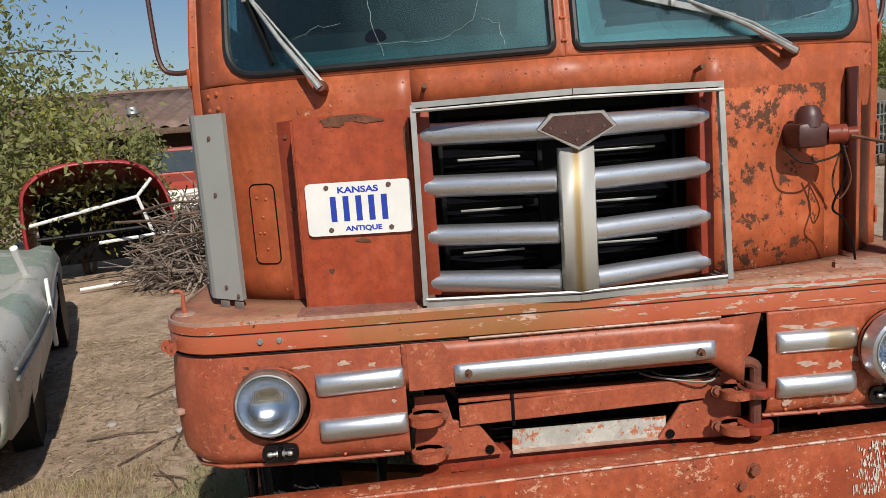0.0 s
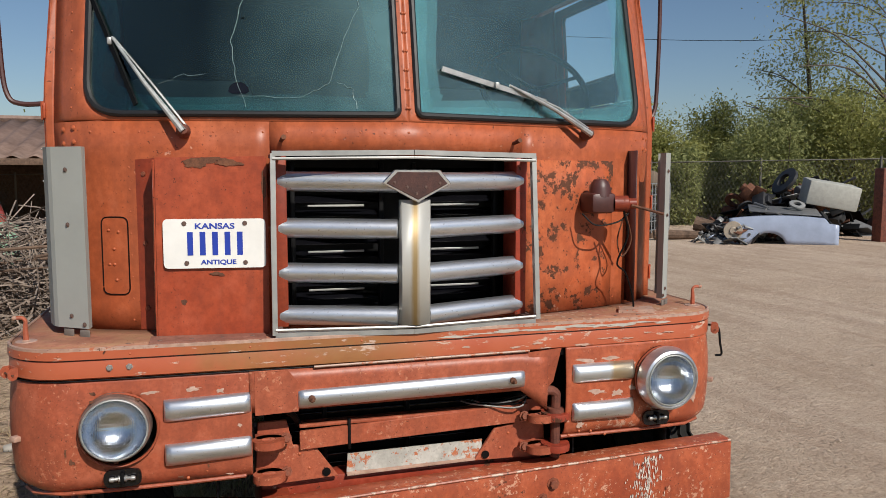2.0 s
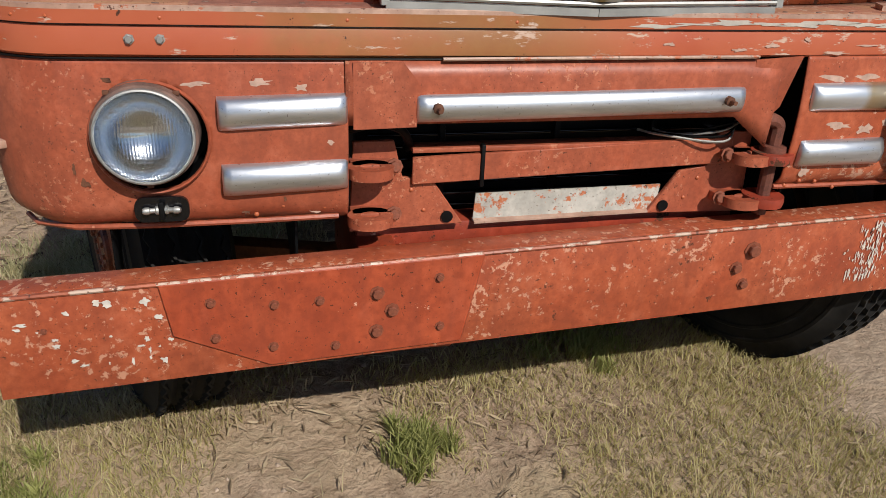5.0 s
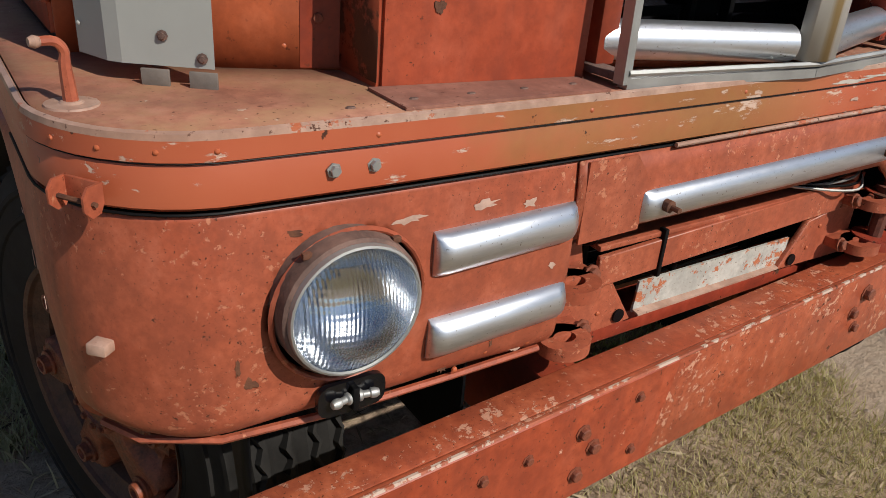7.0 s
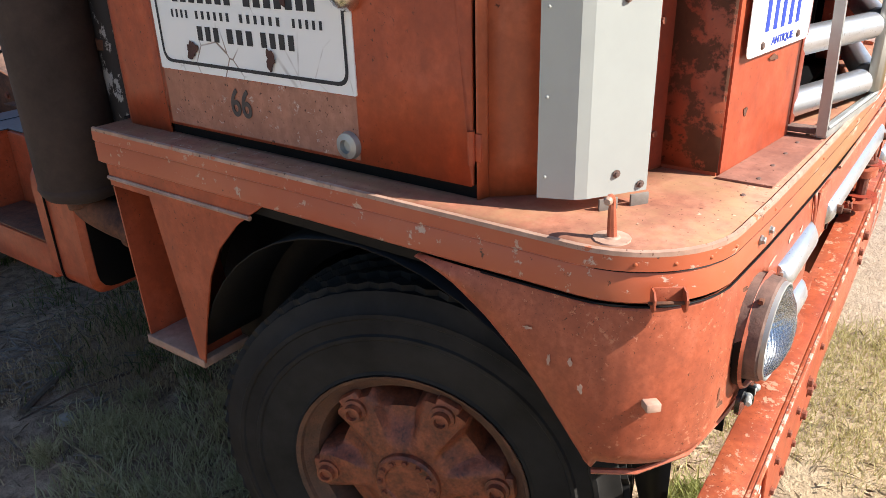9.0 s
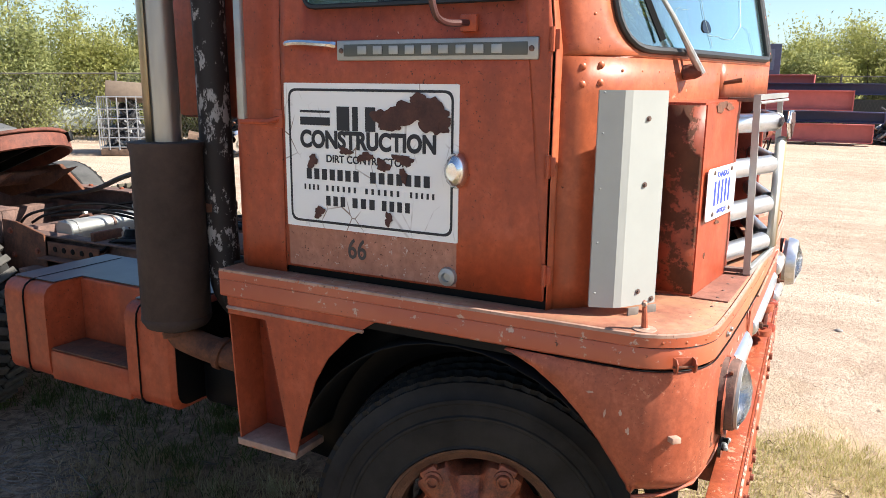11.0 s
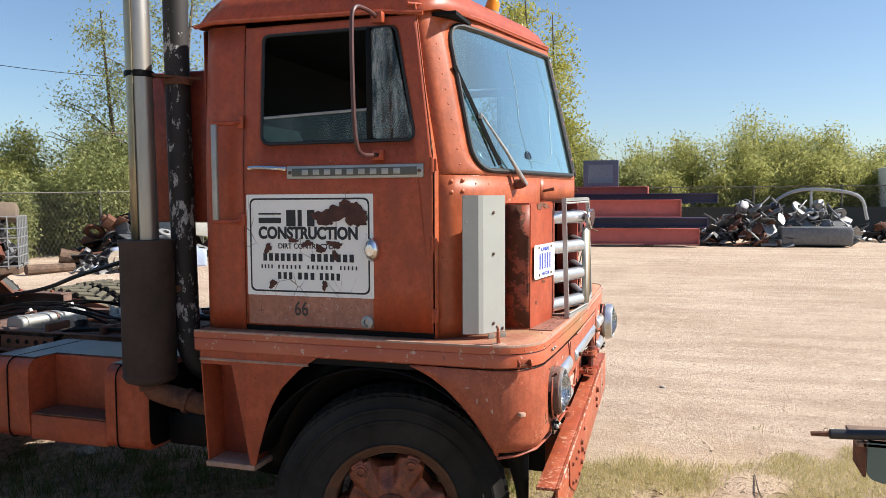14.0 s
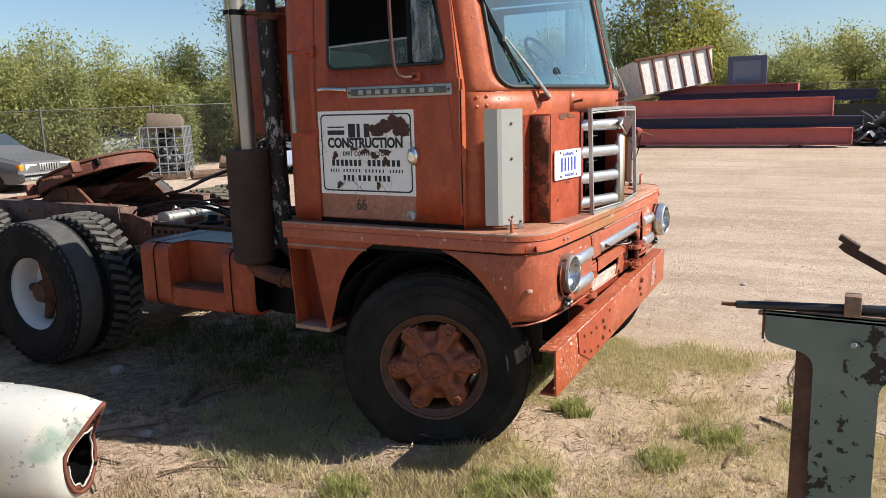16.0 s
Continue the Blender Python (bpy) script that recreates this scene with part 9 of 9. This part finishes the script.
fen = thing("car_fender", "faded blue car fender lying among scrap", "fender", at=pose(11.35, 11.55, ground_z(11.35, 11.55) - 0.06, 0, 0, -36) @ Matrix.Diagonal((0.82, 0.9, 0.86, 1)))
bm = bmesh.new()
cols = []
for k in range(25):
    x = (-1.35 + 2.7 * k / 24)
    cut = max(0.05, 0.36 * math.sqrt(max(0.0, 1 - ((x + 0.35) / 0.45) ** 2))) if abs(x + 0.35) < 0.45 else 0.05
    crest = 0.80 - 0.10 * (x / 1.35) ** 2 - (0.12 if x > 1.1 else 0)
    cols.append([bm.verts.new((x, 0.10 * (1 - (v / 5 - 0.4) ** 2) * -1 + (0.25 if v == 6 else 0), min(crest, cut + (crest - cut) * min(v, 5) / 5))) for v in range(7)])
for a, b in zip(cols, cols[1:]):
    for i in range(6):
        bm.faces.new((a[i], a[i + 1], b[i + 1], b[i]))
part("skin", bm, steel_blue, fen, thick=0.01)
part("brake_disc", lathe([(0.0, 0.05), (0.08, 0.05), (0.1, 0.02), (0.24, 0.02), (0.25, -0.03)], (-1.25, -0.18, 0.40), (0, -1, 0), 20), plain("disc_tan", (0.45, 0.38, 0.30), 0.6, 0.3), fen)
part("hood_panel", box((-0.9, 0.2, 0.82), (0.9, 1.3, 0.86), 0.02, m=pose(0, 0, 0, 6, 3, 0)), scrap_mid, fen)
scrap("scrap_heap", "torn sheet metal and engine parts piled on the blue fender", parked(11.6, 12.0, 0), 70, 0.17, (1.2, 0.35), 21, (scrap_pale, scrap_mid, scrap_dark, scrap_dark, rust), 1.0)
tagged(link("crate", box((-0.55, -0.45, 0), (0.55, 0.45, 0.55), 0.03, m=pose(13.1, 12.2, 1.0, 5, 10, -30)), plain("pale_panel", (0.42, 0.42, 0.38), 0.6)), "pale tilted steel cabinet on the scrap heap", "cabinet")
post = thing("steel_post", "rusty red steel post at the scrap heap", "post", at=parked(13.7, 11.2, 0))
part("post_body", box((-0.13, -0.13, -0.1), (0.13, 0.13, 1.65), 0.02), rust_red, post)
frame_ = thing("steel_table", "rusty steel frame stacked with scrap", "frame", at=parked(17.0, 11.6, -30))
part("top", box((-1.3, -0.5, 1.2), (1.3, 0.5, 1.35), 0.02), rust_red, frame_)
for x in (-1.2, -0.4, 0.4, 1.2):
    part("leg", box((x - 0.05, -0.45, 0), (x + 0.05, -0.35, 1.2), 0.01), rust, frame_)
scrap("scrap_heap", "tangled scrap under the steel frame", parked(17.0, 11.8, 0), 50, 0.3, (1.4, 0.8), 8, (scrap_dark, rust, scrap_pale, black_metal), 1.0)

# stack of steel beams
beam_red = plain("beam_red", (0.54, 0.13, 0.115), 0.5, 0, 0.25, 3)
beam_blue = plain("beam_blue", (0.05, 0.05, 0.12), 0.45, 0, 0.3, 3)


def girder(name, label, x, y0, y1, z, h, w, material, taper=0.0):
    top = thing(name, label, "beam", group="stacked steel beams")
    part("web", prism([(x, y0, z), (x, y1, z), (x, y1, z + h), (x, y0, z + h * (1 - taper))], (0.03, 0, 0)), material, top)
    for zz in (z, z + h - 0.03):
        part("flange", box((x - w / 2, y0 + (0.02 if zz > z else 0), zz), (x + w / 2, y1, zz + 0.03), 0.005), material, top)
    part("end_plate", box((x - w / 2, y0 - 0.03, z), (x + w / 2, y0, z + h), 0.005), material, top)
    return top


gz = ground_z(20.5, 2)
girder("steel_beam", "red-painted steel beam at the bottom of the stack", 20.6, -0.85, 6.5, gz + 0.08, 0.50, 0.30, beam_red)
girder("steel_beam", "dark blue steel beam in the stack", 21.2, -1.1, 6.0, gz + 0.60, 0.30, 0.6, beam_blue)
girder("steel_beam", "red-painted steel beam on top of the stack", 20.9, -0.3, 6.8, gz + 0.92, 0.55, 0.35, beam_red)
girder("steel_beam", "dark blue steel beam behind the stack", 22.2, -1.4, 5.0, gz + 1.35, 0.32, 0.5, beam_blue)
girder("steel_beam", "red-painted steel beam behind the stack", 22.8, 0.8, 7.0, gz + 1.62, 0.30, 0.5, beam_red)
tagged(link("timber", box((20.3, 0.5, gz - 0.05), (21.6, 0.75, gz + 0.085), 0.01), wood_old), "timber bearer under the beams", "timber", "bearers under the beams")
tagged(link("timber", box((20.3, 5.2, gz - 0.05), (21.6, 5.45, gz + 0.085), 0.01), wood_old), "timber bearer under the beams", "timber", "bearers under the beams")
dump = thing("dump_box", "white ribbed dump body tilted on the stack", "container", at=pose(22.9, 5.0, gz + 1.72, -9, 8, 40))
part("box", prism([(-1.0, -1.25, 0.0), (-1.0, 1.25, 0.0), (-1.0, 1.4, 1.15), (-1.0, -1.45, 1.15)], (1.8, 0, 0)), paint("paint_dump", (0.76, 0.73, 0.68), (0.82, 0.79, 0.74), chip=0.66, rust=0.61), dump)
for k in range(6):
    y = -1.25 + 0.5 * k
    part("rib", box((-1.06, y - 0.04, 0.02), (-1.0, y + 0.04, 1.12), 0.01), rust, dump)
part("rail", box((-1.08, -1.45, 1.10), (-1.0, 1.4, 1.2), 0.01), rust, dump)
blue_box = thing("steel_box", "blue-grey steel box with an open front", "box", at=pose(23.2, 2.4, gz + 1.9, 0, 0, 4))
part("front_frame", ring_panel([Vector(p) for p in ((-0.6, 0.0), (0.6, 0.0), (0.6, 0.95), (-0.6, 0.95))], [Vector(p) for p in ((-0.42, 0.16), (0.42, 0.16), (0.42, 0.80), (-0.42, 0.80))], lambda a, b: (0, a, b), 1), plain("box_blue", (0.09, 0.12, 0.18), 0.5), blue_box, smooth=0, thick=0.05)
part("back", box((0.4, -0.6, 0.0), (0.45, 0.6, 0.95), 0.01), plain("box_inside", (0.22, 0.26, 0.32), 0.6), blue_box)
part("floor", box((0, -0.6, 0), (0.45, 0.6, 0.04)), plain("box_floor", (0.09, 0.12, 0.18), 0.6), blue_box)
scrap("scrap_heap", "tall heap of tangled engines and bright tubes", parked(22.0, -2.6, 0), 260, 0.22, (1.0, 1.9), 12, (scrap_mid, scrap_pale, scrap_dark, scrap_pale, rust), 1.4)
scrap("scrap_heap", "heap of bent aluminium tubes", parked(22.3, -4.3, 0), 110, 0.3, (0.8, 1.2), 13, (scrap_pale, scrap_pale, galv, scrap_mid), 1.5)
tub = thing("steel_tub", "dented grey steel tub", "tub", at=parked(21.5, -4.2, 3))
part("tub_body", box((-0.4, -1.0, 0.05), (0.5, 1.0, 0.62), 0.10), scrap_mid, tub)
hoopf = thing("car_roof_hoop", "bare bent car roof frame on the scrap", "frame", at=parked(22.4, -4.4, 0))
part("roof_hoop", tube(curve([(0, -1.4, 0.8), (0, -1.1, 1.55), (0, 0.2, 1.75), (0, 1.0, 1.55), (0, 1.6, 1.0)], 6), 0.05, 8), galv, hoopf)
part("post", tube([(0, 0.2, 0.8), (0, 0.2, 1.75)], 0.04, 8), galv, hoopf)
scrap("scrap_heap", "low dark scrap along the fence", parked(24.5, -7.0, 0), 60, 0.3, (0.8, 2.4), 14, (scrap_dark, rust, black_metal, scrap_mid), 0.6)
tagged(link("backdrop_screen", box((26.9, -15.0, 0.1), (27.0, 6.0, 1.5), 0.0), plain("dark_screen", (0.05, 0.055, 0.05), 0.9)), "dark privacy screen along the fence", "screen", kind="structure")
trailer = thing("trailer", "tall white box trailer", "trailer", at=parked(28.0, -9.4, 0))
part("box", box((-1.0, -1.9, 0.0), (1.5, 2.1, 2.55), 0.04), white_paint, trailer)
pole = thing("utility_pole", "wooden utility pole behind the scrub", "pole", at=parked(13.5, 31.0, 0))
part("shaft", tube([(0, 0, -0.3), (0, 0, 8.2)], [0.14, 0.10], 8), wood_old, pole)
part("wire", tube(curve([(0, 0, 7.9), (9, -6, 7.2), (18, -13, 7.6)], 8), 0.012, 4), black_metal, pole)

# ---------------------------------------------------------------- the green iron stand with a steel bar on it
green = Nodes("chipped_green", 0.5)
_g = green.math("ADD", green.math("MULTIPLY", green.noise(24, 7, 0.62), 0.55), green.math("MULTIPLY", green.noise(2.6, 3, 0.5), 0.45))
_m = green.ramp(_g, [(0.555, 0.0), (0.57, 1.0)])
green.bump(green.math("SUBTRACT", 1.0, _m), 0.4, 0.003)
green = green.done(green.mix(_m, green.mix(green.noise(6, 5), (0.055, 0.10, 0.090), (0.17, 0.225, 0.195)), (0.022, 0.015, 0.012)), green.math("ADD", 0.35, green.math("MULTIPLY", _m, 0.4)))
gs = ground_z(-1.65, -1.4)
post_wood = rusted("post_timber", (0.05, 0.022, 0.014), (0.17, 0.09, 0.06), 0.9, 7)
shaft_steel = plain("shaft_steel", (0.045, 0.046, 0.050), 0.42, 0.4, 0.6, 6)
block_tan = rusted("block_tan", (0.14, 0.085, 0.055), (0.30, 0.20, 0.14), 0.85, 18)
lever_rust = rusted("lever_rust", (0.022, 0.012, 0.009), (0.085, 0.042, 0.028), 0.8, 14)
stand = thing("iron_stand", "chipped green iron stand with rusty edges", "stand")
outl = round_rect([(-1.10, 1.02), (-1.10, 1.122), (-1.80, 1.122), (-1.80, 1.02), (-1.52, 0.97), (-1.452, 0.90), (-1.455, gs - 0.02), (-1.264, gs - 0.02), (-1.255, 0.985)], [0.025, 0.004, 0.004, 0.03, 0.05, 0.03, 0.005, 0.005, 0.05], 4, 1)
part("plate", prism([(-1.70, p.x, p.y) for p in outl], (0.03, 0, 0)), green, stand, "green T-shaped plate with flaking paint")
part("top_flange", box((-1.70, -1.80, 1.108), (-1.52, -1.075, 1.122), 0.003), block_tan, stand, "rusty top flange")
part("side_post", box((-1.668, -1.40, gs - 0.05), (-1.56, -1.198, 1.10), 0.006), post_wood, stand, "weathered timber post behind the plate")
part("end_flange", prism([(-1.70, -1.098, 1.122), (-1.60, -1.090, 1.122), (-1.60, -1.090, 1.04), (-1.70, -1.098, 1.025)], (0, 0.008, 0)), rust, stand)
part("peg", tube([(-1.69, -1.385, 1.035), (-1.73, -1.37, 1.045)], 0.010, 6), alloy, stand)
bar_ = thing("steel_bar", "dark steel shaft lying on the stand", "bar")
part("shaft", tube([(-1.705, -0.962, 1.138), (-1.702, -1.0, 1.139), (-1.70, -1.005, 1.139), (-1.66, -1.34, 1.148), (-1.60, -1.85, 1.16)], [0.006, 0.007, 0.014, 0.016, 0.016], 12), shaft_steel, bar_)
part("rusty_end", tube([(-1.7055, -0.955, 1.138), (-1.702, -1.0, 1.139)], [0.0065, 0.0078], 10), rust, bar_, "rusty turned-down shaft end")
part("collar_block", box((-1.70, -1.385, 1.13), (-1.64, -1.335, 1.20), 0.004), block_tan, bar_, "rusty square block on the shaft")
lever = thing("steel_lever", "dark bent steel lever leaning on the stand", "lever")
part("lever_arm", tube([(-1.63, -1.315, 1.36), (-1.63, -1.33, 1.345), (-1.60, -1.62, 1.18), (-1.58, -1.78, 1.12)], 0.012, section=[(-0.5, -1.2), (0.5, -1.2), (0.5, 1.2), (-0.5, 1.2)]), lever_rust, lever)
part("lever_pad", box((-0.02, -0.035, -0.008), (0.02, 0.035, 0.012), 0.004, m=pose(-1.63, -1.335, 1.365, 32, 0, 0)), lever_rust, lever)
tagged(link("flat_bar", box((-1.68, -1.78, 1.122), (-1.56, -1.2, 1.132), 0.003), block_tan), "rusty flat bar on the stand", "bar")

# clods and crumbs of dirt, too many to count
rng = np.random.default_rng(31)
cv, cf = [], []
for k in range(7000):
    if k % 3 == 2:
        x, y = rng.uniform(1.5, 8.0), rng.uniform(-6.0, 4.5)
    elif k % 3:
        x, y = rng.uniform(-4.5, 3.0), rng.uniform(-4.0, 5.0)
    else:
        x, y = 2 + 16 * rng.uniform() ** 1.3, rng.uniform(-9.0, 12.0)
    if turf_density(x, y) > 0.75 and rng.uniform() < 0.6:
        continue
    r = 0.004 + 0.012 * rng.uniform() ** 4 + (0.006 * rng.uniform() ** 2 if x > 3 else 0)
    z = ground_z(x, y) + 0.004
    a = rng.uniform(0, math.tau)
    i = len(cv)
    ring = [(x + r * rng.uniform(0.7, 1.3) * math.cos(a + j * math.tau / 5), y + r * rng.uniform(0.7, 1.3) * math.sin(a + j * math.tau / 5), z - 0.004 + 0.3 * r * rng.uniform()) for j in range(5)]
    cv += ring + [(x + 0.3 * r * math.cos(a), y + 0.3 * r * math.sin(a), z + r * rng.uniform(0.2, 0.5))]
    cf += [(i + j, i + (j + 1) % 5, i + 5) for j in range(5)]
tagged(raw("clods", cv, cf, plain("clod_earth", (0.50, 0.385, 0.29), 0.95, 0, 0.5, 3)), "small clods and crumbs of dry earth", "earth", kind="stuff")

# fallen leaves, straw and bark crumbs
rng = np.random.default_rng(41)
lv, lf = [], []
for k in range(22000):
    x, y = (rng.uniform(-3.6, 0.6), rng.uniform(0.2, 5.0)) if k % 3 else (rng.uniform(-3.6, 1.0), rng.uniform(-3.4, 0.4))
    z = ground_z(x, y) + rng.uniform(0.002, 0.008)
    a, ln, w = rng.uniform(0, math.tau), rng.uniform(0.008, 0.045), rng.uniform(0.0014, 0.0045)
    dx, dy = math.cos(a), math.sin(a)
    i = len(lv)
    lv += [(x - dx * ln, y - dy * ln, z), (x + dy * w, y - dx * w, z + rng.uniform(0, 0.01)), (x + dx * ln, y + dy * ln, z + rng.uniform(0, 0.012)), (x - dy * w, y + dx * w, z + rng.uniform(0, 0.01))]
    lf.append((i, i + 1, i + 2, i + 3))
tagged(raw("leaf_litter", lv, lf, leaf_material("litter", (0.17, 0.115, 0.07), (0.60, 0.48, 0.32), 0.1)), "dry leaves, straw and bark crumbs on the dirt", "litter", kind="stuff")

# dead twigs raked up beside the rear wheels
rng = np.random.default_rng(51)
bm = bmesh.new()
for k in range(230):
    x, y = rng.normal(-0.95, 0.24), rng.normal(2.85, 0.42)
    a, ln, r = rng.normal(0.45, 0.7), rng.uniform(0.05, 0.22), rng.uniform(0.0018, 0.0048)
    pts, z = [], ground_z(x, y) + rng.uniform(0.004, 0.022)
    for j in range(4):
        pts.append(Vector((x, y, z)))
        x, y, z = x - math.sin(a) * ln / 3, y + math.cos(a) * ln / 3, max(ground_z(x, y) + 0.004, z + rng.normal(0, 0.006))
        a += rng.normal(0, 0.25)
    tube(pts, [r, r, 0.8 * r, 0.5 * r], 5, bm)
tagged(link("twigs", bm, rusted("twig_grey", (0.08, 0.066, 0.055), (0.34, 0.28, 0.23), 0.9, 8)), "dead grey twigs lying on the soil", "twigs", kind="stuff")


def branch(points, r, material, label):
    return tagged(link("branch", tube(curve([(x, y, ground_z(x, y) + z) for x, y, z in points], 4), r, 7), material), label, "branch")


branch([(-1.22, 2.38, 0.012), (-1.08, 2.45, 0.02), (-0.93, 2.52, 0.014)], 0.013, bark, "short dark stick on the soil beside the truck")
branch([(0.04, -0.92, 0.006), (-0.02, -1.02, 0.010), (-0.08, -1.09, 0.008), (-0.20, -1.15, 0.014), (-0.33, -1.22, 0.006)], 0.009, bark, "crooked dark dead branch on the dry grass")
branch([(0.20, -1.15, 0.006), (0.12, -1.19, 0.016), (0.03, -1.21, 0.008)], 0.008, bark, "short dark stick on the dry grass")
branch([(-1.23, 2.00, 0.02), (-1.25, 1.85, 0.045), (-1.27, 1.68, 0.05)], 0.003, dry_mat, "pale straw stalk in the grass")
# small litter on the ground
for k, (x, y, s) in enumerate(((0.24, 3.45, 0.07), (-0.95, 3.36, 0.06), (-1.75, 2.55, 0.04), (-1.9, 2.9, 0.05), (-1.62, 2.25, 0.045), (2.2, 1.4, 0.04), (-2.2, 3.1, 0.06), (-1.5, 2.75, 0.035), (-1.3, 1.75, 0.03), (-2.0, 2.4, 0.03), (-1.15, 2.2, 0.04), (-2.5, 2.6, 0.035), (-1.85, 3.4, 0.045), (3.1, -0.4, 0.03), (4.2, 0.9, 0.04))):
    r = random.Random(k)
    bm = bmesh.new()
    bmesh.ops.create_icosphere(bm, subdivisions=2, radius=s)
    for v in bm.verts:
        v.co *= 1 + 0.25 * noise.noise(v.co * 20 + Vector((k, 0, 0)))
        v.co.z *= 0.6
    bmesh.ops.translate(bm, verts=bm.verts[:], vec=(x, y, ground_z(x, y) + 0.2 * s))
    tagged(link("stone", bm, plain("stone_grey", (0.36, 0.33, 0.29), 0.9)), "pale stone on the dirt beside the truck", "stone", "stones by the truck")
for k in range(22):
    r = random.Random(50 + k)
    x, y, a = r.uniform(-2.4, -1.0), r.uniform(0.9, 3.4), r.uniform(0, math.tau)
    if k > 15:
        x, y = r.uniform(-1.4, 0.8), r.uniform(-2.2, -0.8)
    ln = r.uniform(0.10, 0.32)
    z = ground_z(x, y) + 0.012
    tagged(link("twig", tube([(x - ln * math.cos(a), y - ln * math.sin(a), z), (x, y + 0.02, z + 0.012), (x + ln * math.cos(a), y + ln * math.sin(a), z)], [0.006, 0.005, 0.003], 5), wood_old), "dry twig on the ground", "twig", "twigs on the ground")
